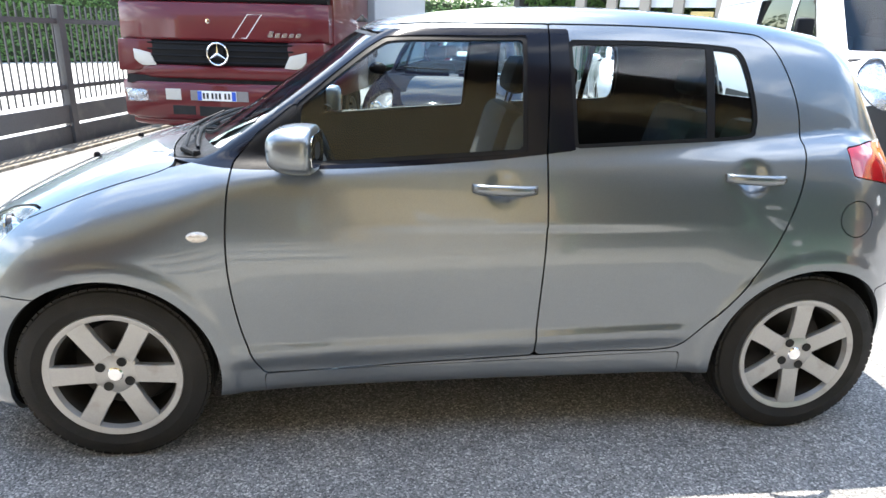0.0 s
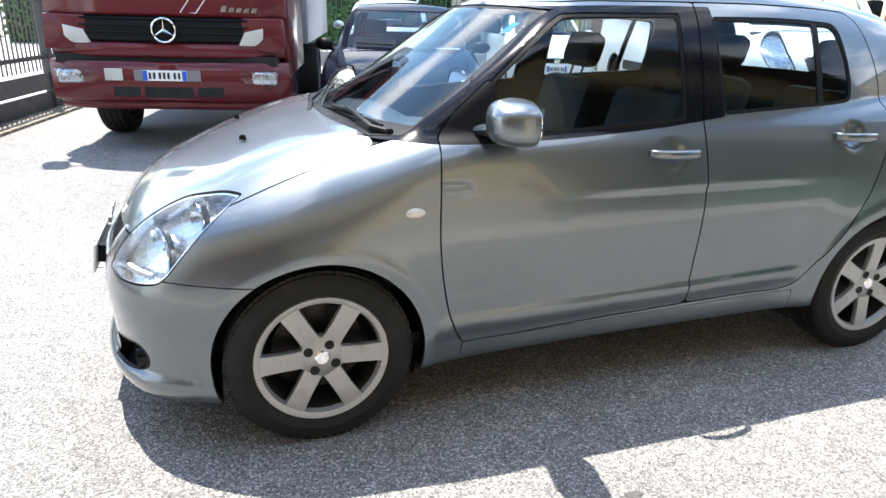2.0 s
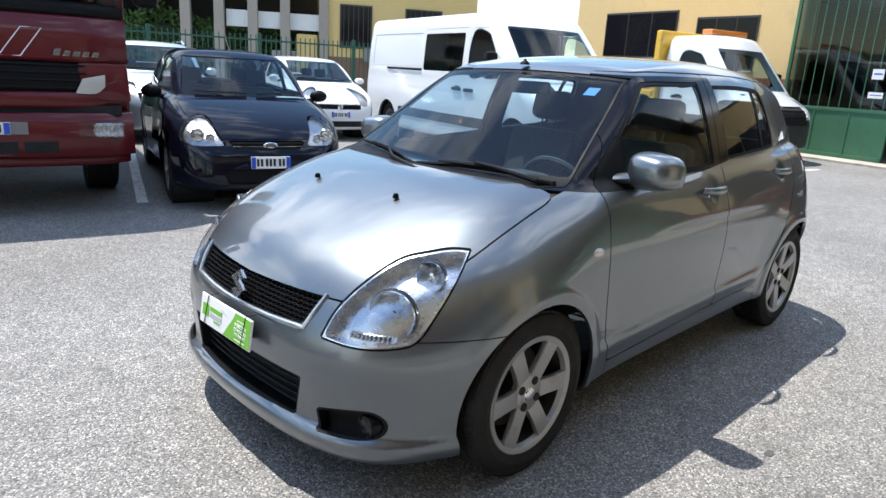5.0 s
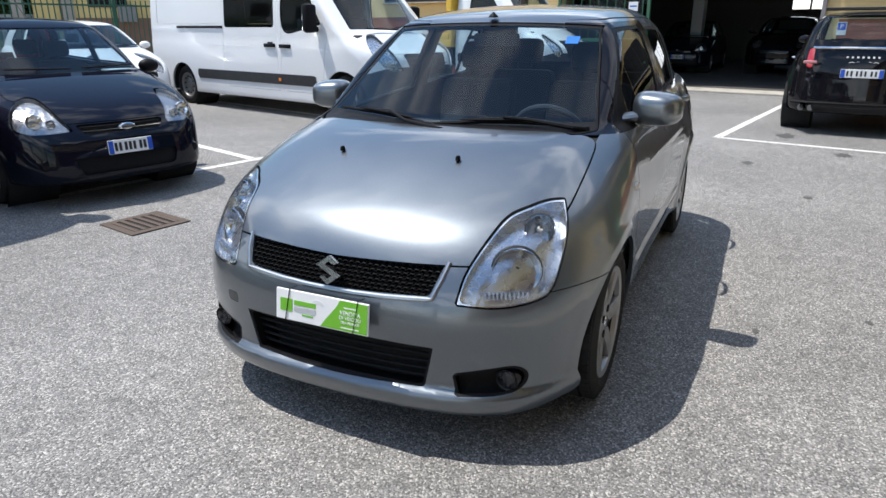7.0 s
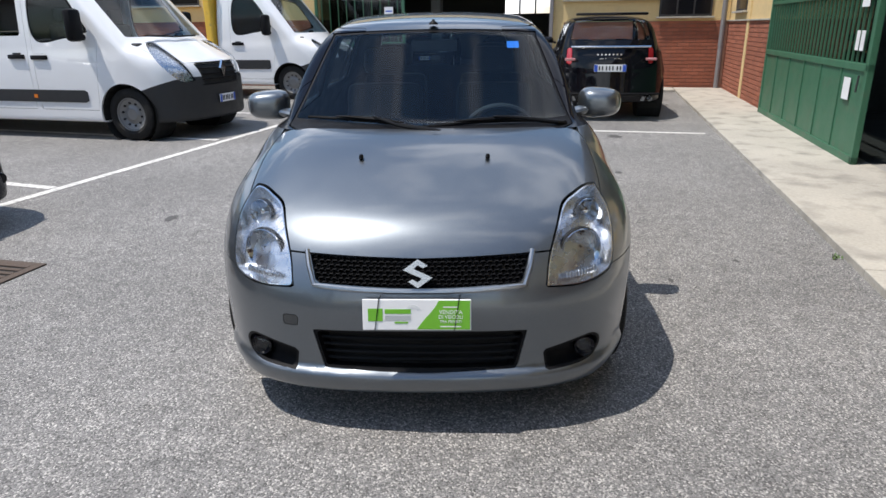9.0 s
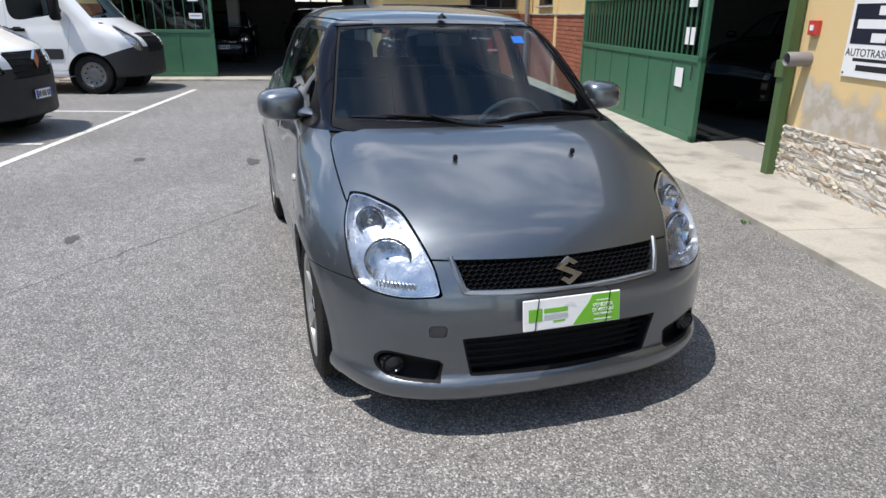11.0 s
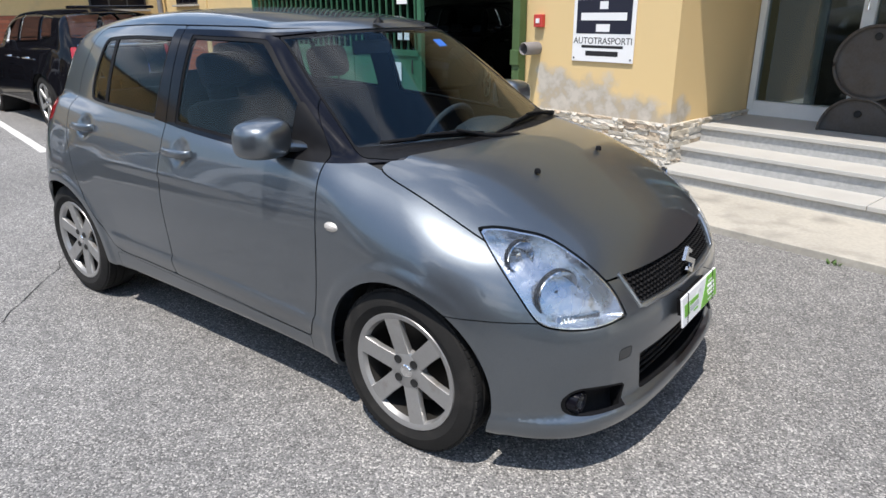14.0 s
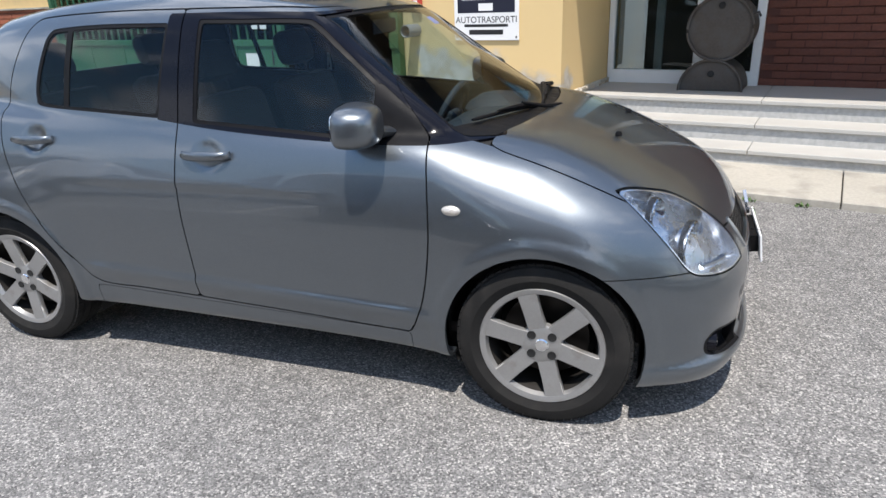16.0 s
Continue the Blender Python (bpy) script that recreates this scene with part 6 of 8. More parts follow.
part("garage_shell", boxes((26.0, 26.2, -6.0, 1.4, 0, 4.6), (26.0, 26.2, 3.4, 12.0, 0, 4.6), (26.0, 26.2, 1.4, 3.4, 0, 1.9), (26.0, 26.2, 1.4, 3.4, 3.1, 4.6), (12.7, 26.0, -6.2, -6.0, 0, 4.6), (12.7, 26.0, 12.0, 12.2, 0, 4.6)), M["inside_shade"], hall2)
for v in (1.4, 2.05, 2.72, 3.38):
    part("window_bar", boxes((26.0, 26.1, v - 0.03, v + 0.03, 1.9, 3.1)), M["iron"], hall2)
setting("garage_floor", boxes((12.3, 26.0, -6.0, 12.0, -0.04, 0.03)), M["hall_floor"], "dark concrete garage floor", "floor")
setting("garage_ceiling", boxes((12.7, 26.2, -6.2, 12.2, 4.6, 4.75)), M["inside_shade"], "dim garage ceiling", "ceiling")
for v in (0.6, 4.4):
    c = thing("hall_column", at(18.0, v, 0.03), "grey concrete column inside the garage", "column", "hall columns")
    part("shaft", boxes((-0.16, 0.16, -0.16, 0.16, 0, 4.57), bevel=0.01), M["grey_concrete"], c)

# drain grate
dr = thing("drain_grate", pose(-0.26, 2.77, 0, 0, 0, -12) @ Matrix.Diagonal((0.76, 0.76, 1, 1)), "rusty cast iron drain grate in the asphalt", "drain")
part("surround", boxes((-0.30, 0.30, -0.30, -0.22, 0.0, 0.010), (-0.30, 0.30, 0.22, 0.30, 0.0, 0.010), (-0.30, -0.23, -0.22, 0.22, 0.0, 0.010), (0.23, 0.30, -0.22, 0.22, 0.0, 0.010), bevel=0.002), M["rust_iron"], dr)
# flat dark sheet below the bars: the shade of the pit, put in as colour
part("pit", boxes((-0.235, 0.235, -0.225, 0.225, 0.001, 0.004)), M["under"], dr)
for i in range(6):
    x = -0.225 + i * 0.081
    part("bar", boxes((x, x + 0.045, -0.22, 0.22, 0.004, 0.012), bevel=0.002), M["rust_iron"], dr)

# weeds at the kerb
def weed(u, v, k, seed):
    rng = random.Random(seed)
    b = bmesh.new()
    for i in range(int(38 * k)):
        a, ln = rng.uniform(0, 6.28), rng.uniform(0.03, 0.075) * k
        o = Vector((rng.uniform(-0.07, 0.07) * k, rng.uniform(-0.03, 0.03), 0.0))
        up = Vector((math.cos(a) * 0.6, math.sin(a) * 0.6, 0.8)).normalized() * ln
        sd_ = Vector((-math.sin(a), math.cos(a), 0)) * ln * 0.28
        q = [b.verts.new(o + p_) for p_ in (Vector((0, 0, 0)), up * 0.5 + sd_, up, up * 0.5 - sd_)]
        b.faces.new(q)
    h = thing("weed", at(u, v, 0.0), "small green weed growing at the kerb", "plant", "weeds at the kerb")
    part("leaves", b, M["weed"], h)


M["weed"] = mat("weed_leaf", (0.07, 0.13, 0.03), 0.6, vary=0.3, scale=30)
for i, (u, v, k) in enumerate(((-1.655, -2.45, 0.55), (-1.98, -2.45, 0.6), (0.52, -2.44, 0.5))):
    weed(u, v, k, 20 + i)

# ---- other vehicles ----
def car_profile(front, rear, half, af, ar, wr, hood0, hood1, cowl, scr, roof, belt, tail_top, cab0, cab1, floor=0.2, nose_bulge=0.03, corner=0.18):
    """Curves of a common car from its main sizes: front and rear ends, half width, axles, wheel radius, bonnet heights, cowl, screen top, roof, belt, roof's rear end, cabin half widths."""
    span = scr - cowl
    rise = roof - 0.06 - hood1
    return dict(
        plan=spline((front, half - 0.05), (af, half), (0, half - 0.005), (ar, half), (rear, half - 0.07)),
        tuck=spline((0.1, 0.06), (0.3, 0.02), (0.5, 0.0), (0.7, 0.004), (0.85, 0.02), (1.0, 0.06), (1.2, 0.12)),
        flare=lambda x, z: 0.018 * ring(x, z, af, wr, wr + 0.05, 0.08) + 0.018 * ring(x, z, ar, wr, wr + 0.05, 0.08),
        nose=spline((0.1, front + 0.06), (0.22, front), (0.45, front + 0.005), (hood0 - 0.05, front + nose_bulge), (hood0 + 0.08, front + 0.16), (hood0 + 0.2, front + 0.5)),
        nose_plan=lambda a: 0.07 * (a / 0.6) ** 2 + 0.05 * (a / 0.6) ** 5,
        tail=spline((0.15, rear - 0.08), (0.35, rear), (0.6, rear), (belt, rear - 0.10), ((belt + roof) / 2, (rear - 0.10 + tail_top) / 2 + 0.03), (roof, tail_top)),
        tail_plan=lambda a: 0.08 * (a / 0.6) ** 2 + 0.04 * (a / 0.6) ** 5,
        deck=spline((front, hood0 - 0.1), (front + 0.12, hood0), (front + 0.4, hood0 + (hood1 - hood0) * 0.55), (cowl, hood1), (0.0, belt), (rear, belt + 0.04)),
        crown=spline((front, 0.30), (front + 0.3, 0.2), (cowl, 0.07), (0, 0.03), (rear, 0.03)),
        shoulder=spline((front, 0.2), (cowl, 0.12), (0.0, 0.06), (rear, 0.08)),
        corner=corner, floor=lambda x: 0 * x + floor,
        cabin=spline((belt - 0.25, cab0 + 0.06), (belt, cab0), ((belt + roof) / 2, (cab0 + cab1) / 2 + 0.02), (roof, cab1)),
        cabin_x=spline((cowl, -0.1), (scr, -0.01), (0.3, 0.0), (rear, -0.08)),
        roof=spline((scr - 0.2, roof - 0.13), (scr, roof - 0.06), (scr + 0.35, roof - 0.012), (scr + 0.9, roof), (tail_top, roof - 0.06)),
        roof_crown=0.08, roof_crown4=0.1,
        screen=spline((hood1 - 0.1, cowl - span * 0.1 / rise), (hood1, cowl), (hood1 + rise, scr), (hood1 + rise + 0.1, scr + span * 0.11 / rise)),
        screen_plan=0.3, screen_slope=0.55, screen_round=0.05, cant=0.11, belt_round=0.02)


def plate_bars(parent, m, width=0.36, height=0.11, depth=0.006):
    """A number plate: blue ends, white middle, dark bars for the writing."""
    h = new("number_plate"); h.parent = parent
    h.matrix_local = m
    part("plate", boxes((-depth, depth, -width / 2, width / 2, -height / 2, height / 2), bevel=0.003), M["plate_white"], h)
    for s in (-1, 1):
        part("blue_band", boxes((-depth - 0.002, -depth + 0.001, s * width / 2 * 0.99, s * width / 2 * 0.78, -height / 2 + 0.003, height / 2 - 0.003)), M["blue_print"], h)
    for k in (-0.115, -0.08, -0.03, 0.005, 0.04, 0.085, 0.12):
        a = k / 0.36 * width
        part("plate_bar", boxes((-depth - 0.002, -depth + 0.001, a - 0.011, a + 0.011, -height * 0.3, height * 0.3)), M["black_print"], h)


def common_car(name, label, m, q, front, rear, half, af, ar, wr, paint, wins, lamp, grille, plate_z, step=0.035, tail_lamp=None, trim=None, rim=0.2, lamp_in=0.4, seal_mat="black_plastic"):
    car = thing(name, m, label, "car")
    field = car_field(q)
    s = surface(field, (front - 0.12, -half - 0.1, 0.1), (rear + 0.12, half + 0.1, q["high"]), step)
    for cx in (af, ar):
        s = s.split(lambda x, y, z: np.maximum(np.hypot(x - cx, z - wr) - wr - 0.045, 0.42 - np.abs(y)))[1]
    z0, z1 = q["glass"]
    w0, w1 = q["glass_w"]
    ft = in_front([(-w0, z0), (w0, z0), (w1, z1), (-w1, z1)], q["glass_x"])
    g, s = s.cut(ft, 0.003)
    g.moved(-0.004).build("windscreen", M["glass"], car, "", 0.006)
    rt = lambda x, y, z: np.maximum(poly_field([(-w0 * 0.9, z0 + 0.1), (w0 * 0.9, z0 + 0.1), (w1 * 0.95, z1), (-w1 * 0.95, z1)])(y, z), rear - 0.75 - x)
    g, s = s.cut(rt, 0.003)
    g.moved(-0.004).build("rear_window", M["glass_side"], car, "", 0.006)
    for o in wins:
        for sign in (-1, 1):
            t = side_test(o, 0.3, tuple(range(len(o))))
            g, s = s.cut(lambda x, y, z: np.maximum(t(x, y, z), -sign * y), 0.003)
            seal, pane = g.split(lambda x, y, z: -(t(x, y, z) + 0.02))
            pane.moved(-0.006).build("side_window", M["glass_side"], car, "", 0.006)
            seal.moved(-0.003).build("window_seal", M[seal_mat], car, "", 0.01)
    lf = poly_field(smooth_outline(lamp, 4, (0,)))
    for sign in (-1, 1):
        g, s = s.cut(lambda x, y, z: np.maximum(np.maximum(lf(0.65 * (x - front) + 0.76 * np.abs(y), z), x - front - 0.75), np.maximum(0.25 - np.abs(y), -sign * y)), 0.004)
        hold = new("headlamp"); hold.parent = car
        g.build("lens", M["lens"], hold, "", 0.006)
        g.moved(-0.035).build("reflector", M["reflector_dim"], hold, "", 0)
        for bx, by, bz, br in q.get("bowls", ()):
            bowl = lathe([(0.0, 0.03), (br * 0.6, 0.02), (br, -0.01), (br * 1.1, 0.0)], 18, "x")
            bmesh.ops.translate(bowl, verts=bowl.verts, vec=(front + bx, sign * by, bz))
            part("bowl", bowl, M["chrome"], hold, smooth=True)
        if tail_lamp:
            tt = side_test(tail_lamp, lamp_in, tuple(range(len(tail_lamp))))
            g, s = s.cut(lambda x, y, z: np.maximum(tt(x, y, z), -sign * y), 0.003)
            g.build("tail_lamp", M["red_lamp"], car, "red tail lamp", 0.02)
    for tag, o, mt in grille:
        g, s = s.split(in_front(o, front + 0.5))
        g.moved(-0.02).build(tag, M[mt], car, "", 0)
        ys = [p_[0] for p_ in o]; zs = [p_[1] for p_ in o]
        if tag == "grille":
            k = int((max(zs) - min(zs)) / 0.03) + 1
            for i in range(1, k):
                z = min(zs) + (max(zs) - min(zs)) * i / k
                hw = max(ys) * 0.9
                part("grille_bar", tube([(field_x(field, y, z, front - 0.2, front + 0.6) + 0.008, y, z) for y in np.linspace(-hw, hw, 9)], 0.007, 5), M["chrome"] if i == 1 and q.get("chrome") else M["black_plastic"], car)
    if trim:
        g, s = s.split(trim)
        g.build("bumper_trim", M["black_plastic"], car, "", 0.01)
    for lines in q.get("gaps", ()):
        t = side_test(lines, 0.3, tuple(range(len(lines))))
        g, s = s.cut(t, 0.003)
        for sign in (-1, 1):
            g.split(lambda x, y, z: -sign * y)[0].build("door", paint, car, "", 0.012)
    if q.get("hood_edge"):
        bo = poly_field(q["hood_edge"])
        g, s = s.cut(lambda x, y, z: np.maximum(bo(x, y), q["hood_z"] - z), 0.003)
        g.build("bonnet", paint, car, "", 0.012)
    s.build("body_shell", paint, car, "", 0.02)
    for cx in (af, ar):
        for sign in (-1, 1):
            wheel(car, cx, sign * (half - 0.115), wr, sign, radius=wr, rim=rim, turn=random.uniform(0, 60), width=0.2)
            lin = lathe([(wr + 0.06, -0.02), (wr + 0.06, 0.36), (0.0, 0.36)], 24)
            bmesh.ops.transform(lin, matrix=Matrix.Translation((cx, sign * (half - 0.05), wr)) @ (Matrix.Identity(4) if sign < 0 else Matrix.Rotation(math.pi, 4, "Z")), verts=lin.verts)
            part("wheel_arch_liner", lin, M["under"], car)
    for sign in (-1, 1):
        b = bmesh.new()
        bmesh.ops.create_uvsphere(b, u_segments=16, v_segments=10, radius=1)
        mx, mz = q["mirror"]
        bmesh.ops.transform(b, matrix=Matrix.Translation((mx, sign * (half + 0.035), mz)) @ Matrix.Diagonal((0.065, 0.10, 0.065, 1)), verts=b.verts)
        part("door_mirror", b, M[q.get("mirror_mat", "black_plastic")] if isinstance(q.get("mirror_mat", ""), str) and q.get("mirror_mat") else paint, car, smooth=True)
        part("mirror_arm", tube([(mx, sign * (half - 0.12), mz - 0.06), (mx, sign * (half + 0.03), mz - 0.03)], 0.022, 8), M["black_plastic"], car)
    if plate_z:
        pz = plate_z
        plate_bars(car, pose(field_x(field, 0, pz, front - 0.2, front + 0.5) - 0.012, 0, pz, 0, 4, 0))
    c0 = q["cabin_box"]
    part("dashboard", boxes((c0[0], c0[0] + 0.5, -half + 0.2, half - 0.2, 0.45, q["glass"][0] - 0.03), bevel=0.05), M["interior"], car)
    for sx in (c0[0] + 1.05, c0[0] + 1.95):
        for y in (-0.36, 0.36):
            seat = new("seat"); seat.parent = car
            part("backrest", boxes((-0.07, 0.07, -0.24, 0.24, 0.0, 0.62), bevel=0.05, m=Matrix.Translation((sx, y, 0.45)) @ Matrix.Rotation(radians(14), 4, "Y")), M["fabric"], seat, smooth=True)
            part("headrest", boxes((-0.05, 0.05, -0.12, 0.12, 0.66, 0.82), bevel=0.04, m=Matrix.Translation((sx, y, 0.45)) @ Matrix.Rotation(radians(14), 4, "Y")), M["fabric"], seat, smooth=True)
    part("cabin_floor", boxes((c0[0], c0[1], -half + 0.15, half - 0.15, 0.3, 0.45)), M["interior"], car)
    for y0 in (-0.35, 0.25):
        pts = [(float(q["screen"](z0 + 0.02)) + 0.3 * y * y - 0.012, y, z0 + 0.03 + 0.02 * abs(y)) for y in np.linspace(y0 - 0.25, y0 + 0.25, 7)]
        part("wiper", tube(pts, 0.009, 5), M["black_plastic"], car)
    return car


def dark_hatch():
    q = car_profile(-2.02, 1.90, 0.835, -1.24, 1.25, 0.30, 0.70, 0.99, -1.08, -0.36, 1.47, 1.0, 1.35, 0.735, 0.55)
    q.update(high=1.56, glass=(1.0, 1.37), glass_w=(0.62, 0.52), glass_x=-0.2, mirror=(-0.70, 1.01), cabin_box=(-1.0, 1.3), mirror_mat="black_plastic", chrome=True, bowls=((0.24, 0.60, 0.69, 0.055), (0.20, 0.50, 0.665, 0.035)),
             hood_edge=[(-2.1, -0.42), (-1.8, -0.50), (-1.45, -0.66), (-1.10, -0.68), (-1.14, 0.0), (-1.10, 0.68), (-1.45, 0.66), (-1.8, 0.50), (-2.1, 0.42)], hood_z=0.66,
             gaps=([(-0.88, 0.95), (-0.86, 0.5), (-0.80, 0.30), (0.15, 0.30), (0.18, 0.97)], [(0.19, 0.97), (0.16, 0.30), (0.75, 0.30), (1.0, 0.66), (1.02, 0.99)]))
    wins = ([(-0.74, 1.02), (-0.30, 1.34), (0.10, 1.38), (0.12, 1.03)], [(0.20, 1.03), (0.19, 1.38), (0.80, 1.36), (1.02, 1.07)])
    lamp = [(0.350, 0.610), (0.45, 0.695), (0.57, 0.785), (0.70, 0.845), (0.79, 0.835), (0.80, 0.74), (0.77, 0.635), (0.60, 0.600)]
    grille = (("grille", [(-0.36, 0.650), (0.36, 0.650), (0.30, 0.575), (-0.30, 0.575)], "under"), ("lower_intake", [(-0.42, 0.40), (0.42, 0.40), (0.38, 0.27), (-0.38, 0.27)], "black_plastic"))
    q2 = common_car("dark_hatchback", "dark blue-black hatchback car parked in a bay", pose(0.78, 5.33, 0, 0, 0, 74.0), q, -2.02, 1.90, 0.835, -1.24, 1.25, 0.30, M["dark_blue"], wins, lamp, grille, 0.462, tail_lamp=[(1.55, 1.35), (1.75, 1.0), (1.62, 0.95), (1.45, 1.3)])
    em = lathe([(0.0, -0.012), (0.8, -0.010), (1.0, 0.0)], 24, "x")
    bmesh.ops.transform(em, matrix=Matrix.Translation((-2.012, 0, 0.618)) @ Matrix.Diagonal((1, 0.065, 0.028, 1)), verts=em.verts)
    part("emblem", em, M["chrome"], q2, "plain oval chrome emblem", smooth=True)
    part("aerial", tube([(-0.20, 0, 1.45), (-0.02, 0, 1.58), (0.16, 0, 1.72)], 0.004, 5), M["black_plastic"], q2)
    part("paper", boxes((-0.98, -0.80, -0.62, -0.36, 0.99, 1.0), m=None), M["plate_white"], q2, "white paper on the dashboard")
    for sign in (-1, 1):
        fo = lathe([(0.0, -0.01), (0.04, -0.005), (0.05, 0.02)], 18, "x")
        bmesh.ops.translate(fo, verts=fo.verts, vec=(-1.90, sign * 0.60, 0.36))
        part("fog_lamp", fo, M["black_gloss"], q2, smooth=True)


def white_hatch():
    q = car_profile(-2.02, 2.0, 0.84, -1.22, 1.29, 0.30, 0.74, 1.02, -1.15, -0.35, 1.49, 1.03, 1.45, 0.74, 0.56)
    q.update(high=1.58, glass=(1.03, 1.40), glass_w=(0.62, 0.53), glass_x=-0.2, mirror=(-0.72, 1.06), cabin_box=(-1.0, 1.3),
             gaps=([(-0.90, 0.97), (-0.86, 0.5), (-0.80, 0.30), (0.45, 0.30), (0.48, 0.99)],))
    wins = ([(-0.74, 1.05), (-0.30, 1.37), (0.40, 1.40), (0.42, 1.06)], [(0.52, 1.06), (0.51, 1.40), (1.0, 1.38), (1.2, 1.12)])
    lamp = [(0.40, 0.66), (0.47, 0.80), (0.60, 0.92), (0.72, 0.93), (0.72, 0.80), (0.62, 0.68), (0.5, 0.62)]
    grille = (("grille", [(-0.46, 0.66), (0.46, 0.66), (0.44, 0.57), (-0.44, 0.57)], "under"), ("lower_intake", [(-0.5, 0.36), (0.5, 0.36), (0.46, 0.25), (-0.46, 0.25)], "under"))
    c = common_car("white_hatchback", "white hatchback car parked in a bay", pose(4.90, 10.05, 0, 0, 0, 75.0), q, -2.02, 2.0, 0.84, -1.22, 1.29, 0.30, M["white"], wins, lamp, grille, 0.475)
    em = lathe([(0.0, -0.012), (0.045, -0.010), (0.055, 0.0)], 24, "x")
    bmesh.ops.translate(em, verts=em.verts, vec=(-2.0, 0, 0.615))
    part("emblem", em, M["chrome"], c, "plain round chrome emblem", smooth=True)


def pale_estate():
    q = car_profile(-2.2, 2.2, 0.88, -1.3, 1.35, 0.32, 0.80, 1.08, -1.2, -0.40, 1.60, 1.10, 1.9, 0.78, 0.60)
    q.update(high=1.7, glass=(1.10, 1.50), glass_w=(0.66, 0.56), glass_x=-0.2, mirror=(-0.8, 1.12), cabin_box=(-1.1, 1.6))
    wins = ([(-0.80, 1.12), (-0.30, 1.47), (0.15, 1.50), (0.15, 1.13)], [(0.24, 1.13), (0.24, 1.50), (1.2, 1.48), (1.4, 1.16)])
    lamp = [(0.40, 0.72), (0.47, 0.84), (0.60, 0.92), (0.74, 0.92), (0.72, 0.80), (0.5, 0.70)]
    grille = (("grille", [(-0.4, 0.78), (0.4, 0.78), (0.36, 0.64), (-0.36, 0.64)], "under"),)
    c = common_car("silver_estate_car", "pale silver estate car parked behind the hatchback", pose(1.95, 10.6, 0, 0, 0, 74.0), q, -2.2, 2.2, 0.88, -1.3, 1.35, 0.32, M["silver"], wins, lamp, grille, 0.52, step=0.045)
    for sign in (-1, 1):
        part("roof_rail", tube([(-0.2, sign * 0.56, 1.55), (0.2, sign * 0.57, 1.62), (1.3, sign * 0.56, 1.62), (1.6, sign * 0.54, 1.55)], 0.018, 6), M["chrome"], c)


def dark_suv():
    q = car_profile(-2.45, 2.33, 0.955, -1.45, 1.42, 0.37, 0.88, 1.15, -1.25, -0.45, 1.655, 1.13, 1.88, 0.84, 0.64, floor=0.3)
    q.update(high=1.8, glass=(1.17, 1.58), glass_w=(0.70, 0.60), glass_x=-0.2, mirror=(-0.85, 1.22), cabin_box=(-1.1, 1.7))
    wins = ([(-0.85, 1.18), (-0.40, 1.55), (0.15, 1.59), (0.15, 1.19)], [(0.24, 1.19), (0.24, 1.59), (1.0, 1.58), (1.1, 1.21)], [(1.18, 1.22), (1.08, 1.57), (1.5, 1.54), (1.62, 1.27)])
    lamp = [(0.45, 0.80), (0.52, 0.90), (0.64, 0.98), (0.8, 0.98), (0.76, 0.84), (0.6, 0.78)]
    c = common_car("dark_suv", "black luxury off-road car parked facing the workshop", pose(8.62, -2.62, 0, 0, 0, 173.0) @ pose(0.14, 0, 0) @ Matrix.Diagonal((0.94, 0.94, 0.94, 1)), q, -2.45, 2.33, 0.955, -1.45, 1.42, 0.37, M["black_paint"], wins, lamp, (), 0, tail_lamp=[(2.05, 1.15), (2.5, 1.15), (2.5, 0.86), (2.12, 0.90)], rim=0.27, lamp_in=0.60, seal_mat="chrome")
    for y in (-0.63, 0.63):
        part("reverse_lamp", boxes((2.245, 2.285, y - 0.085, y + 0.085, 0.955, 0.995), bevel=0.012, m=None), M["lamp_rose"], c, "pale reversing lamp")
    plate_bars(c, pose(2.318, 0, 0.84, 0, 0, 180), 0.50, 0.11)
    part("chrome_strip", tube([(2.235 - 0.06 * abs(y) ** 2 * 1.5, y, 1.165) for y in np.linspace(-0.62, 0.62, 13)], 0.016, 6), M["chrome"], c)
    for sign in (-1, 1):
        for hx in (-0.02, 0.92):
            part("door_handle", tube([(hx - 0.11, sign * 0.925, 0.98), (hx - 0.08, sign * 0.965, 0.985), (hx + 0.08, sign * 0.965, 0.985), (hx + 0.11, sign * 0.925, 0.98)], 0.014, 8), M["chrome"], c, "chrome door handle", smooth=True)
        part("exhaust_pipe", lathe([(0.036, 2.34), (0.046, 2.36), (0.046, 2.18), (0.034, 2.18)], 16, "x"), M["chrome"], c, smooth=True).matrix_local = Matrix.Translation((0, sign * 0.62, 0.40))
    part("spoiler", boxes((1.82, 2.05, -0.56, 0.56, 1.64, 1.68), bevel=0.012), M["black_paint"], c)
    part("rear_wiper", tube([(2.16, 0.0, 1.215), (2.15, -0.22, 1.235), (2.13, -0.42, 1.24)], 0.012, 6), M["black_plastic"], c)
    for i in range(7):
        part("badge_stroke", boxes((2.262, 2.272, -0.21 + i * 0.06, -0.185 + i * 0.06, 1.035, 1.058)), M["chrome"], c)
    part("badge_script", tube([(2.275, 0.17 - 0.034 * i, 0.975 + 0.012 * (i % 2)) for i in range(11)], 0.006, 5), M["chrome"], c, "plain chrome script badge")
    part("bumper_trim", tube([(2.33 - 0.1 * abs(y) ** 2, y, 0.44) for y in np.linspace(-0.8, 0.8, 13)], 0.02, 6), M["black_plastic"], c)
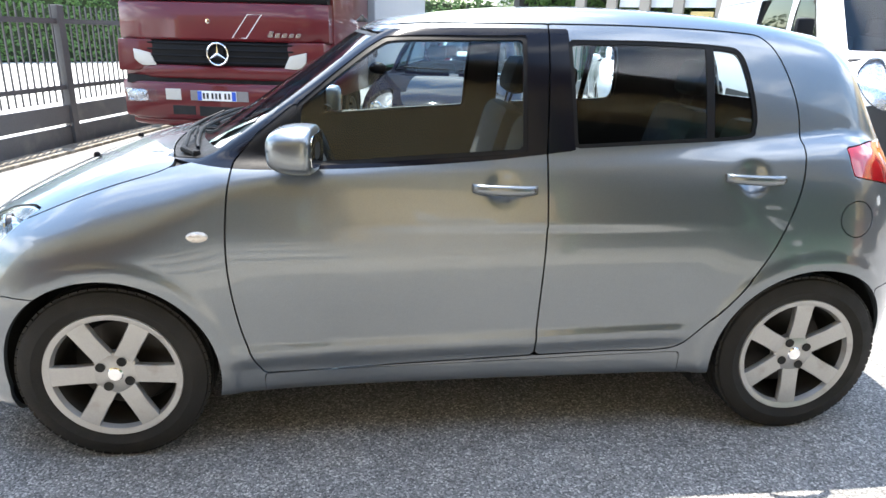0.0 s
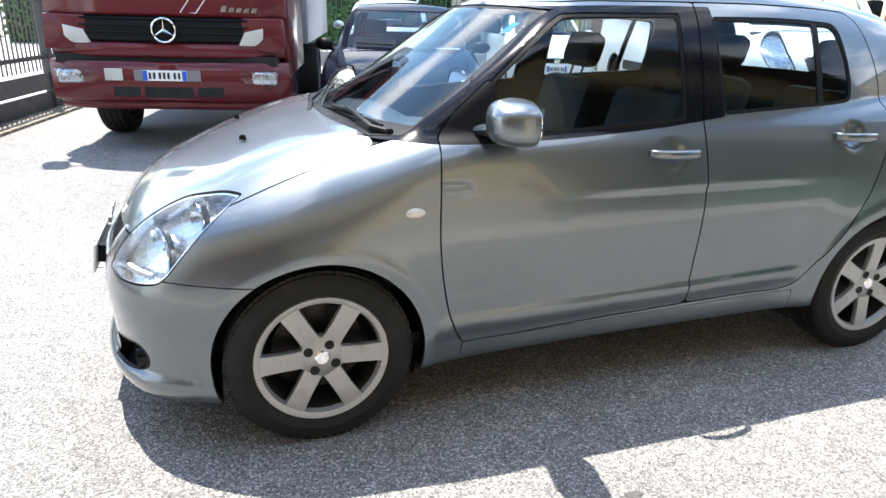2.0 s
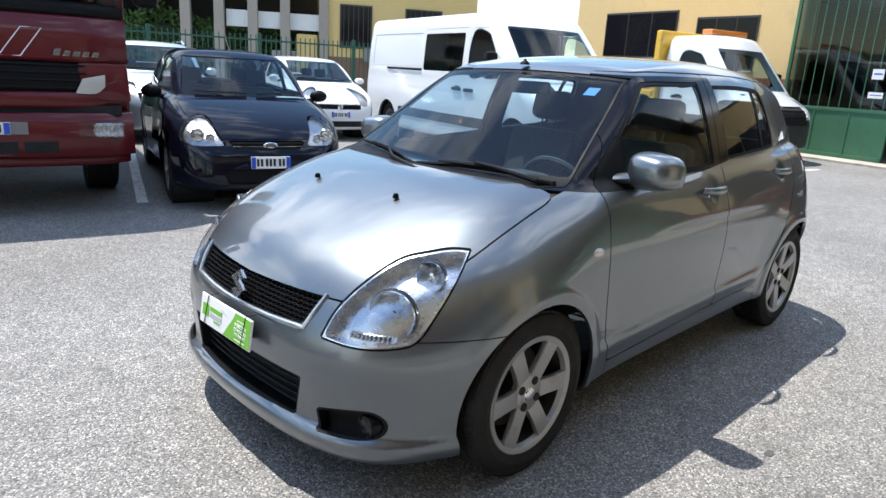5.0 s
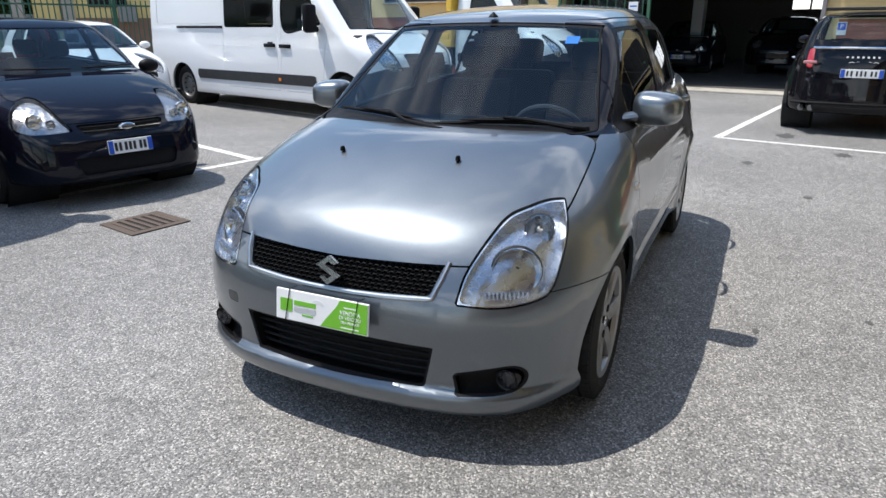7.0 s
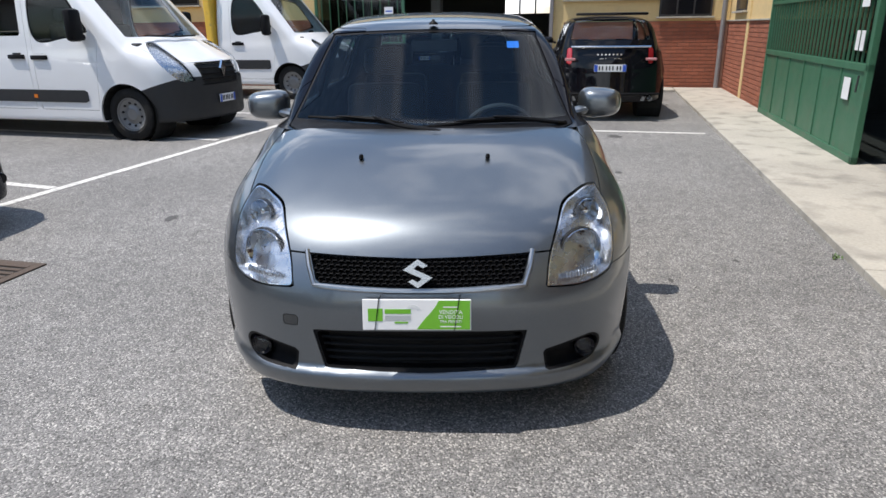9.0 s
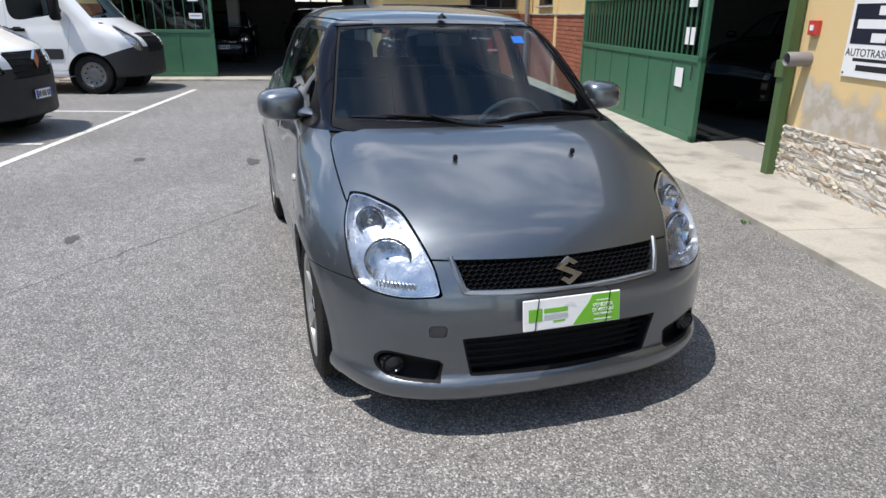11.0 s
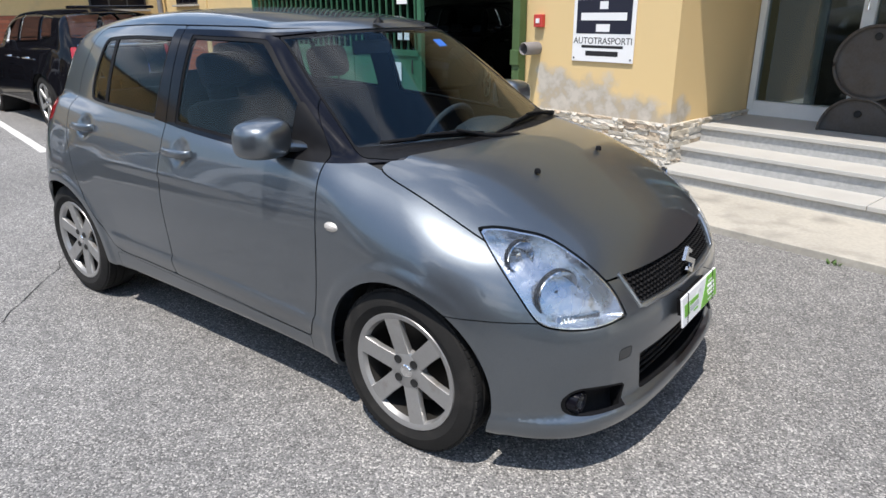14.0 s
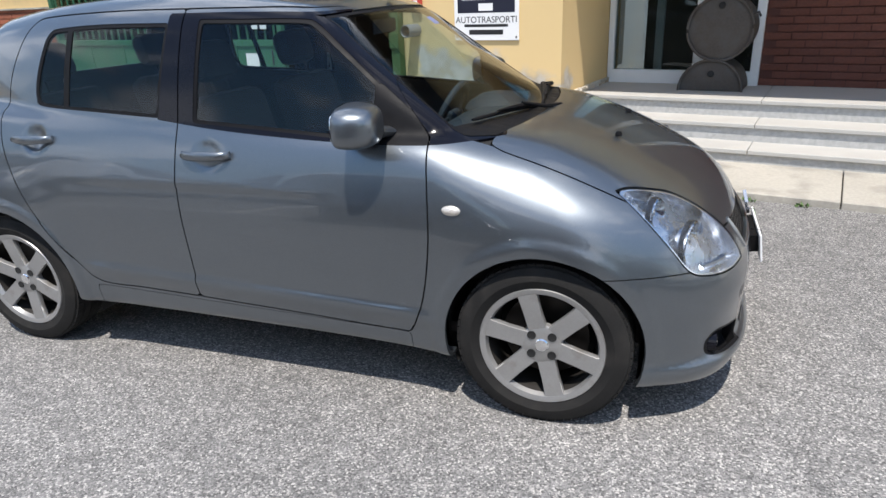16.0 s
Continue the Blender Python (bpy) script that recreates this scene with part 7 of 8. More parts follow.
    for y in (-0.60, 0.60):
        for dy in (-0.06, 0.06):
            part("tailpipe", tube([(2.05, y + dy, 0.36), (2.25, y + dy, 0.36)], 0.04, 14), M["steel_wheel"], c, smooth=True)


def van_field(L, wr, high, hood=(1.02, 1.20), cowl=-2.05, scr_top=-1.35, box_w=1.0, front=-2.92, rear=3.1, floor=0.24, cut_rear=None):
    def f(x, y, z):
        a = np.abs(y)
        wide = box_w - 0.03 * ((z - 0.9) / 1.0) ** 2 - 0.035 * np.clip(z - 1.25, 0, 9) ** 1.5 - 0.28 * np.clip((-1.9 - x) / 1.0, 0, 1) ** 2.2
        side = a - wide
        top = (z - np.interp(x, [front, front + 0.25, cowl], [hood[0] - 0.12, hood[0], hood[1]]) + 0.12 * a * a) * 0.9
        roof = z - high + 0.05 * a * a + 0.35 * np.clip((scr_top + 0.25 - x) / 1.0, 0, 2) ** 1.6
        slope = (scr_top - cowl) / (high - 0.12 - hood[1])
        screen = (cowl + slope * (z - hood[1]) + 0.22 * a * a - x) * 0.72
        nose = front + 0.16 * (a / 0.7) ** 2.4 + 0.10 * np.clip(z - 0.75, 0, 1) - x
        tail = x - rear + 0.06 * np.clip(z - 1.2, 0, 2) ** 1.5
        cab = smax(smax(side, roof, 0.16), screen, 0.06)
        low = smax(side, top, 0.16)
        body = smin(low, cab, 0.05)
        body = smax(body, nose, 0.14)
        body = smax(body, tail, 0.06)
        return smax(body, floor - z, 0.04)
    return f


def van_common(car, s, af, ar, wr, half, paint, front, cowl_z, scr, win_f, lamp, grille, belt_black, bump_z, field, glass_x=-0.9):
    for cx in (af, ar):
        if cx is not None:
            s = s.split(lambda x, y, z: np.maximum(np.hypot(x - cx, z - wr) - wr - 0.06, 0.5 - np.abs(y)))[1]
    ft = in_front(scr, glass_x)
    g, s = s.cut(ft, 0.004)
    g.moved(-0.004).build("windscreen", M["glass"], car, "", 0.01)
    for sign in (-1, 1):
        t = side_test(win_f, 0.4, (0,))
        g, s = s.cut(lambda x, y, z: np.maximum(t(x, y, z), -sign * y), 0.004)
        seal, pane = g.split(lambda x, y, z: -(t(x, y, z) + 0.02))
        pane.moved(-0.006).build("cab_window", M["glass_side"], car, "", 0.008)
        seal.build("window_seal", M["black_plastic"], car, "", 0.01)
        lf = poly_field(smooth_outline(lamp, 4, (0,)))
        g, s = s.cut(lambda x, y, z: np.maximum(np.maximum(lf(0.65 * (x - front) + 0.76 * np.abs(y), z), x - front - 0.8), np.maximum(0.25 - np.abs(y), -sign * y)), 0.004)
        hold = new("headlamp"); hold.parent = car
        g.build("lens", M["lens"], hold, "", 0.006)
        g.moved(-0.04).build("reflector", M["reflector"], hold, "", 0)
    for tag, o, mt in grille:
        g, s = s.split(in_front(o, front + 0.5))
        g.moved(-0.02).build(tag, M[mt], car, "", 0)
        ys, zs = [p_[0] for p_ in o], [p_[1] for p_ in o]
        k = max(2, int((max(zs) - min(zs)) / 0.06))
        for i in range(k + 1):
            z = min(zs) + (max(zs) - min(zs)) * i / k
            hw = max(ys) * 0.9
            part("grille_bar", tube([(field_x(field, y, z, front - 0.3, front + 0.7) + 0.006, y, z) for y in np.linspace(-hw, hw, 9)], 0.011, 5), M["black_plastic"], car)
    g, s = s.split(lambda x, y, z: np.maximum(np.maximum(z - bump_z - 0.15 * np.clip((af - 0.25 - x) / 0.45, 0, 1), x - af + 0.20), -10 - x))
    g.build("front_bumper", M["bumper_grey"], car, "dark grey plastic bumper", 0.02)
    for x0, x1, z0, z1 in belt_black:
        g, s = s.split(side_test([(x0, z0), (x1, z0), (x1, z1), (x0, z1)], 0.5, (0, 1, 2, 3), 1))
        for sign in (-1, 1):
            g.split(lambda x, y, z: -sign * y)[0].moved(0.012).build("side_moulding", M["bumper_grey"], car, "", 0.015)
    return s


def van_fittings(car, af, ar, wr, half, mirror, hub=True):
    for cx in (af, ar):
        if cx is None:
            continue
        for sign in (-1, 1):
            wheel(car, cx, sign * (half - 0.17), wr, sign, radius=wr, rim=0.215, hub_cap=True, width=0.22, rim_mat=M["steel_wheel"])
            lin = lathe([(wr + 0.075, -0.02), (wr + 0.075, 0.4), (0.0, 0.4)], 24)
            bmesh.ops.transform(lin, matrix=Matrix.Translation((cx, sign * (half - 0.06), wr)) @ (Matrix.Identity(4) if sign < 0 else Matrix.Rotation(math.pi, 4, "Z")), verts=lin.verts)
            part("wheel_arch_liner", lin, M["under"], car)
    mx, mz = mirror
    for sign in (-1, 1):
        hold = new("door_mirror"); hold.parent = car
        part("mirror_shell", boxes((mx - 0.07, mx + 0.06, sign * (half + 0.03), sign * (half + 0.24), mz - 0.20, mz + 0.20), bevel=0.05), M["black_plastic"], hold, smooth=True)
        part("mirror_arm", tube([(mx, sign * (half - 0.12), mz - 0.16), (mx, sign * (half + 0.08), mz - 0.14)], 0.04, 8), M["black_plastic"], hold)
        part("mirror_glass", boxes((mx + 0.058, mx + 0.064, sign * (half + 0.055), sign * (half + 0.215), mz - 0.16, mz + 0.16)), M["mirror"], hold)


def bar_handle(car, x, y, z, sign):
    b = boxes((x - 0.13, x + 0.13, y, y + sign * 0.045, z - 0.028, z + 0.028), (x - 0.07, x + 0.07, y, y + sign * 0.008, z - 0.06, z + 0.05), bevel=0.01)
    part("door_handle", b, M["black_plastic"], car, smooth=True)


def white_van():
    AF, AR, WR = -2.02, 2.31, 0.345
    car = thing("white_van", pose(6.20, 6.01, 0, 0, 0, 75.8), "white high-roof delivery van with grey bumper and side mouldings", "van")
    field = van_field(6.2, WR, 2.33, hood=(1.08, 1.30), cowl=-2.18, scr_top=-1.28, front=-2.86, rear=3.34)
    s = surface(field, (-3.0, -1.12, 0.16), (3.5, 1.12, 2.45), 0.045)
    s = van_common(car, s, AF, AR, WR, 1.0, M["white"], -2.86, 1.3, [(-0.80, 1.33), (0.80, 1.33), (0.72, 2.08), (-0.72, 2.08)],
                   [(-1.60, 1.40), (-1.30, 1.82), (-1.12, 1.98), (-0.72, 1.98), (-0.70, 1.32), (-1.2, 1.32)],
                   [(0.44, 0.76), (0.52, 0.92), (0.66, 1.10), (0.82, 1.25), (0.93, 1.24), (0.92, 1.08), (0.80, 0.90), (0.62, 0.76)],
                   (("grille", [(-0.46, 0.98), (0.46, 0.98), (0.38, 0.70), (-0.38, 0.70)], "under"),), ((-1.45, 1.78, 0.50, 0.66),), 0.66, field)
    t = side_test([(-0.48, 1.36), (-0.48, 1.98), (0.86, 1.98), (0.86, 1.36)], 0.5, (0, 1, 2, 3), 1)
    for sign in (1, -1):
        g, s = s.cut(lambda x, y, z: np.maximum(t(x, y, z), -sign * y), 0.003)
        g.moved(-0.004).build("side_window", M["van_pane"], car, "dark side window", 0.01)
    g, s = s.cut(side_test([(-0.55, 0.40), (-0.58, 2.06), (0.90, 2.06), (0.92, 0.40)], 0.5, (0, 1, 2, 3), 1), 0.003)
    for sign in (-1, 1):
        g.split(lambda x, y, z: -sign * y)[0].build("sliding_door", M["white"], car, "", 0.015)
    g, s = s.cut(side_test([(-1.72, 1.30), (-1.62, 0.62), (-1.60, 0.40), (-0.64, 0.40), (-0.66, 2.05), (-1.12, 2.05)], 0.5, tuple(range(6)), 1), 0.003)
    for sign in (-1, 1):
        g.split(lambda x, y, z: -sign * y)[0].build("cab_door", M["white"], car, "", 0.015)
    g, s = s.cut(side_test([(0.98, 1.42), (0.98, 2.0), (3.05, 2.0), (3.05, 1.42)], 0.5, (0, 1, 2, 3), 1), 0.002)
    for sign in (-1, 1):
        g.split(lambda x, y, z: -sign * y)[0].moved(-0.006).build("side_panel", M["white"], car, "", 0.008)
    bo = poly_field([(-3.2, -0.62), (-2.5, -0.80), (-2.16, -0.84), (-2.22, 0.0), (-2.16, 0.84), (-2.5, 0.80), (-3.2, 0.62)])
    g, s = s.cut(lambda x, y, z: np.maximum(bo(x, y), 0.99 - z), 0.003)
    g.build("bonnet", M["white"], car, "", 0.015)
    s.build("body_shell", M["white"], car, "", 0.02)
    van_fittings(car, AF, AR, WR, 1.0, (-1.52, 1.48))
    for sign in (-1, 1):
        bar_handle(car, -0.76, sign * 0.995, 1.08, sign)
        bar_handle(car, -0.38, sign * 0.998, 1.09, sign)
        part("door_rail", boxes((0.92, 2.35, sign * 0.985, sign * 1.012, 1.345, 1.385), bevel=0.006), M["black_plastic"], car)
        part("crease_line", tube([(-1.3, sign * 1.002, 1.0), (-0.6, sign * 1.006, 1.06), (1.0, sign * 1.006, 1.07), (3.0, sign * 1.0, 1.10)], 0.006, 5), M["white"], car)
        part("side_lamp", boxes((-0.62, -0.56, sign * 1.0, sign * 1.03, 0.55, 0.60)), M["orange_lamp"], car)
    em = prism([(0.0, 0.11), (0.06, 0.0), (0.0, -0.11), (-0.06, 0.0)], 0.03, "yz", -2.90)
    bmesh.ops.translate(em, verts=em.verts, vec=(0.02, 0, 0.90))
    part("emblem", em, M["chrome"], car, "plain chrome diamond emblem")
    plate_bars(car, pose(-2.885, -0.02, 0.50, 0, 0, 0), 0.36, 0.11)
    part("dashboard", boxes((-2.2, -1.7, -0.85, 0.85, 0.7, 1.25), bevel=0.05), M["interior"], car)
    for y in (-0.5, 0.0, 0.5):
        seat = new("seat"); seat.parent = car
        part("backrest", boxes((-0.85, -0.70, y - 0.23, y + 0.23, 0.8, 1.5), bevel=0.05), M["fabric"], seat, smooth=True)
        part("headrest", boxes((-0.80, -0.70, y - 0.12, y + 0.12, 1.53, 1.72), bevel=0.04), M["fabric"], seat, smooth=True)
    part("bulkhead", boxes((-0.55, -0.52, -0.9, 0.9, 0.5, 2.1)), M["interior"], car)
    part("wiper", tube([(-2.16, 0.6, 1.34), (-2.24, 0.1, 1.32), (-2.2, -0.4, 1.33)], 0.012, 5), M["black_plastic"], car)


def tow_truck():
    AF, WR = -0.85, 0.345
    car = thing("tow_truck", pose(11.03, 4.0, 0, 0, 0, 76.0), "white flatbed recovery truck with a yellow bed", "truck")
    # the same family of shapes as the van, moved so that the cab ends behind the doors
    base = van_field(3, WR, 2.35, hood=(1.08, 1.30), cowl=-2.18, scr_top=-1.38, front=-2.86, rear=-0.30, floor=0.3, box_w=0.96)
    fld = lambda x, y, z: base(x - 1.1, y, z)
    s = surface(fld, (-1.95, -1.1, 0.22), (0.95, 1.1, 2.48), 0.045)
    s = van_common(car, s, AF, None, WR, 0.96, M["white"], -1.76, 1.3, [(-0.78, 1.33), (0.78, 1.33), (0.70, 2.08), (-0.70, 2.08)],
                   [(-0.52, 1.42), (-0.22, 1.84), (-0.04, 1.98), (0.36, 1.98), (0.38, 1.34), (-0.1, 1.34)],
                   [(0.44, 0.80), (0.54, 0.98), (0.68, 1.12), (0.80, 1.20), (0.86, 1.14), (0.80, 1.00), (0.66, 0.82), (0.55, 0.76)],
                   (("grille", [(-0.46, 1.06), (0.46, 1.06), (0.40, 0.74), (-0.40, 0.74)], "under"),), ((-0.42, 0.70, 0.62, 0.80),), 0.68, fld, 0.15)
    g, s = s.cut(side_test([(-0.62, 1.30), (-0.48, 0.62), (-0.46, 0.42), (0.48, 0.42), (0.46, 2.05), (-0.04, 2.05)], 0.5, tuple(range(6)), 1), 0.003)
    for sign in (-1, 1):
        g.split(lambda x, y, z: -sign * y)[0].build("cab_door", M["white"], car, "", 0.015)
    s.build("cab_shell", M["white"], car, "", 0.02)
    van_fittings(car, AF, None, WR, 0.96, (-0.45, 1.48))
    for sign in (-1, 1):
        bar_handle(car, 0.30, sign * 0.955, 1.12, sign)
    part("beacon_bar", boxes((0.0, 0.25, -0.55, 0.55, 2.36, 2.46), bevel=0.02), M["orange_lamp"], car)
    part("headboard", boxes((0.82, 0.98, -1.05, 1.05, 0.95, 2.42), bevel=0.03), M["yellow"], car, "yellow steel headboard")
    part("flatbed", boxes((0.82, 5.2, -1.08, 1.08, 0.92, 1.08), bevel=0.02), M["yellow"], car, "yellow steel bed")
    for sign in (-1, 1):
        part("bed_rail", boxes((0.9, 5.2, sign * 1.0, sign * 1.08, 1.08, 1.20), bevel=0.01), M["yellow"], car)
        wheel(car, 3.4, sign * 0.80, WR, sign, radius=WR, rim=0.215, hub_cap=True, width=0.24, rim_mat=M["steel_wheel"])
    part("chassis", boxes((-0.3, 5.0, -0.42, 0.42, 0.50, 0.92)), M["under"], car)
    part("tool_box", boxes((1.3, 2.2, -1.0, 1.0, 0.45, 0.85), bevel=0.02), M["pipe"], car)
    part("dashboard", boxes((-1.1, -0.6, -0.8, 0.8, 0.7, 1.25), bevel=0.05), M["interior"], car)
    part("cab_rear", boxes((0.70, 0.74, -0.85, 0.85, 0.5, 2.1)), M["interior"], car)


def red_lorry():
    car = thing("red_lorry", pose(-1.84, 4.14, 0, 0, 0, 78.0), "dark red lorry with a black grille parked by the fence", "lorry")
    # local: front at x = 0 facing -x
    R, K = M["truck_red"], M["black_plastic"]
    W = 1.10
    def slab(name, rows, mt, bevel=0.03, label=""):
        return part(name, boxes(*rows, bevel=bevel), mt, car, label, smooth=True, sharp=40)
    def nose_piece(name, z0, z1, x0, half, mt, curve=0.16, depth=0.5, lean=0.0, bev=0.02, label=""):
        """A wrap-round front panel, bowed in plan."""
        b = bmesh.new()
        n = 20
        rows = []
        for z, k in ((z0, 0.0), (z0 + bev, 1.0), ((z0 + z1) / 2, 1.0), (z1 - bev, 1.0), (z1, 0.0)):
            row = []
            for i in range(n + 1):
                y = -half + 2 * half * i / n
                x = x0 + curve * abs(y / half) ** 5 + lean * (z - z0) + (0 if k else bev)
                row.append(b.verts.new((x, y, z)))
            row.append(b.verts.new((x0 + depth, half, z)))
            row.insert(0, b.verts.new((x0 + depth, -half, z)))
            rows.append(row)
        for p_, q_ in zip(rows, rows[1:]):
            for j in range(len(p_) - 1):
                b.faces.new((p_[j], p_[j + 1], q_[j + 1], q_[j]))
        b.faces.new(rows[0][::-1]); b.faces.new(rows[-1])
        bmesh.ops.recalc_face_normals(b, faces=b.faces)
        return part(name, b, mt, car, label, smooth=True, sharp=45)
    nose_piece("front_bumper", 0.50, 0.86, 0.0, W, R, 0.18, 0.6)
    nose_piece("bumper_lip", 0.42, 0.51, 0.05, W * 0.97, R, 0.2, 0.5)
    nose_piece("lower_panel", 0.90, 1.03, 0.04, W * 0.96, R, 0.16, 0.5)
    nose_piece("grille_panel", 1.03, 1.27, 0.05, W * 0.80, K, 0.08, 0.5, 0.03)
    nose_piece("front_panel", 1.27, 1.63, 0.035, W * 0.985, R, 0.16, 0.55, 0.06)
    nose_piece("windscreen_surround", 1.63, 1.73, 0.06, W * 0.97, K, 0.16, 0.5, 0.06)
    nose_piece("windscreen", 1.73, 2.45, 0.08, W * 0.95, M["glass_dark"], 0.16, 0.2, 0.12)
    nose_piece("cab_roof", 2.45, 2.75, 0.16, W * 0.98, R, 0.2, 1.9, 0.3)
    slab("cab_side", ((0.35, 2.0, -W, -W + 0.06, 0.72, 2.5),), R, 0.02)
    slab("cab_side", ((0.35, 2.0, W - 0.06, W, 0.72, 2.5),), R, 0.02)
    slab("cab_back", ((1.92, 2.0, -W, W, 0.72, 2.5),), R, 0.02)
    for z in (1.06, 1.12, 1.18, 1.24):
        part("grille_slat", tube([(0.045 + 0.08 * abs(y / 0.88) ** 5 + 0.03 * (z - 1.03), y, z) for y in np.linspace(-0.84, 0.84, 15)], 0.010, 6), K, car)
    part("gap_shadow", boxes((0.08, 0.5, -1.0, 1.0, 0.84, 0.92)), M["under"], car)
    for sign in (-1, 1):
        part("corner_lamp_wing", prism([(sign * 0.62, 1.05), (sign * 0.70, 1.27), (sign * 1.06, 1.27), (sign * 1.08, 0.96), (sign * 0.90, 0.96)], 0.42, "yz", 0.08, 0.015), R, car, smooth=True)
        lamp = prism(smooth_outline([(sign * 0.66, 1.02), (sign * 0.72, 1.14), (sign * 0.89, 1.178), (sign * 0.885, 1.08), (sign * 0.81, 1.02)], 3, (0, 1, 2, 3)), 0.04, "yz", 0.055, 0.006)
        part("indicator_lamp", lamp, M["lamp_pale"], car, "pale indicator lamp", smooth=True)
        hold = new("headlamp"); hold.parent = car
        part("lamp_housing", boxes((0.03, 0.12, sign * 0.66, sign * 1.0, 0.66, 0.785), bevel=0.025), M["reflector"], hold, smooth=True)
        for y in (0.74, 0.84, 0.93):
            bowl = lathe([(0.0, 0.02), (0.035, 0.01), (0.045, -0.008)], 16, "x")
            bmesh.ops.translate(bowl, verts=bowl.verts, vec=(0.025 + 0.06 * max(0, y - 0.85), sign * y, 0.72))
            part("bowl", bowl, M["chrome"], hold, smooth=True)
        part("lens", boxes((0.005, 0.05, sign * 0.65, sign * 1.01, 0.655, 0.79), bevel=0.02), M["lens"], hold, smooth=True)
        part("air_slot", boxes((-0.004, 0.04, sign * 0.26, sign * 0.50, 0.545, 0.635), bevel=0.006), M["under"], car)
        arm = new("door_mirror"); arm.parent = car
        part("mirror_shell", boxes((0.15, 0.33, sign * 1.16, sign * 1.36, 1.75, 2.3), bevel=0.05), K, arm, smooth=True)
        part("mirror_arm", tube([(0.35, sign * 1.05, 2.25), (0.25, sign * 1.25, 2.3)], 0.02, 6), K, arm)
        wheel(car, 1.35, sign * 0.90, 0.42, sign, radius=0.42, rim=0.24, hub_cap=True, width=0.28, rim_mat=M["steel_wheel"])
        wheel(car, 5.0, sign * 0.90, 0.42, sign, radius=0.42, rim=0.24, hub_cap=True, width=0.4, rim_mat=M["steel_wheel"])
        part("step", boxes((0.85, 1.0, sign * 0.7, sign * 1.08, 0.5, 0.9), bevel=0.02), K, car)
        part("wheel_arch", tube([(1.35 + 0.52 * math.cos(a), sign * 0.98, 0.42 + 0.52 * math.sin(a)) for a in np.linspace(0.2, 2.9, 13)], 0.05, 6), K, car)
    part("centre_slot", boxes((-0.004, 0.04, -0.22, 0.22, 0.535, 0.635), bevel=0.006), M["under"], car)
    part("tow_flap", boxes((-0.008, 0.02, 0.40, 0.56, 0.69, 0.80), bevel=0.005), M["lamp_pale"], car, "pale towing flap")
    part("plate_backing", boxes((-0.008, 0.02, -0.30, 0.30, 0.69, 0.79), bevel=0.004), M["pipe"], car)
    plate_bars(car, pose(-0.014, 0.02, 0.74, 0, 0, 0), 0.40, 0.095)
    ring_ = [(0.030, 0.105 * math.cos(a), 1.145 + 0.105 * math.sin(a)) for a in (2 * math.pi * i / 40 for i in range(40))]
    part("emblem_ring", tube(ring_, 0.010, 8, True), M["chrome"], car, "chrome ring emblem", smooth=True)
    for i in range(3):
        a = math.pi / 2 + 2 * math.pi * i / 3
        part("emblem_ray", tube([(0.028, 0, 1.145), (0.030, 0.10 * math.cos(a), 1.145 + 0.10 * math.sin(a))], [0.016, 0.003], 6), M["chrome"], car)
    part("emblem_disc", boxes((0.034, 0.045, -0.06, 0.06, 1.085, 1.205), bevel=0.004), M["black_plastic"], car)
    lock = lathe([(0.0, -0.01), (0.022, -0.008), (0.028, 0.01)], 18, "x")
    bmesh.ops.translate(lock, verts=lock.verts, vec=(0.045, 0.08, 1.45))
    part("lock_cap", lock, M["chrome"], car, smooth=True)
    st = [(-0.16, 1.30), (-0.30, 1.30), (-0.46, 1.52), (-0.32, 1.52)]
    part("stripe_outline", tube([(0.036 + 0.06 * (z - 1.27), y, z) for y, z in st], 0.005, 5, True), M["plate_white"], car)
    for k, hh in enumerate((0.055, 0.040, 0.038, 0.038, 0.040)):
        y0 = -0.52 - 0.068 * k
        part("badge_stroke", prism([(y0, 1.315), (y0 - 0.050, 1.315), (y0 - 0.062, 1.315 + hh), (y0 - 0.020, 1.315 + hh)], 0.008, "yz", 0.030, 0.001), M["emblem"], car)
    for y0, y1 in ((0.75, 0.15), (-0.1, -0.7)):
        part("wiper", tube([(0.07, y0, 1.74), (0.06, (y0 + y1) / 2, 1.80), (0.09, y1, 1.84)], 0.014, 6), K, car)
    part("load_body", boxes((2.2, 7.2, -1.15, 1.15, 0.95, 2.9), bevel=0.02), M["load_grey"], car, "grey box body")
    part("chassis", boxes((0.4, 7.0, -0.42, 0.42, 0.5, 0.95)), M["under"], car)
    part("dashboard", boxes((0.3, 0.8, -0.95, 0.95, 1.2, 1.75)), M["interior"], car)


M["dark_blue"] = paint_mat("dark_blue_paint", (0.006, 0.007, 0.014), metal=0.0, rough=0.35, flake=0.2, coat=0.6, spec=0.0)
M["black_paint"] = paint_mat("black_paint", (0.006, 0.006, 0.008), metal=0.0, rough=0.35, flake=0.1, coat=0.6, spec=0.0)
M["silver"] = paint_mat("silver_paint", (0.55, 0.58, 0.60), metal=0.8, rough=0.35)
M["truck_red"] = paint_mat("dark_red_paint", (0.098, 0.005, 0.009), metal=0.0, rough=0.4, flake=0.05, coat=0.4, spec=0.3)
M["bumper_grey"] = mat("grey_bumper_plastic", (0.018, 0.019, 0.021), 0.55, vary=0.12, scale=10, bump=0.08, bump_scale=300)
M["steel_wheel"] = mat("grey_wheel_cover", (0.22, 0.22, 0.22), 0.45, metal=0.5, vary=0.12, scale=12)
M["lamp_pale"] = mat("pale_lamp", (0.50, 0.485, 0.45), 0.2, vary=0.05, coat=1.0)
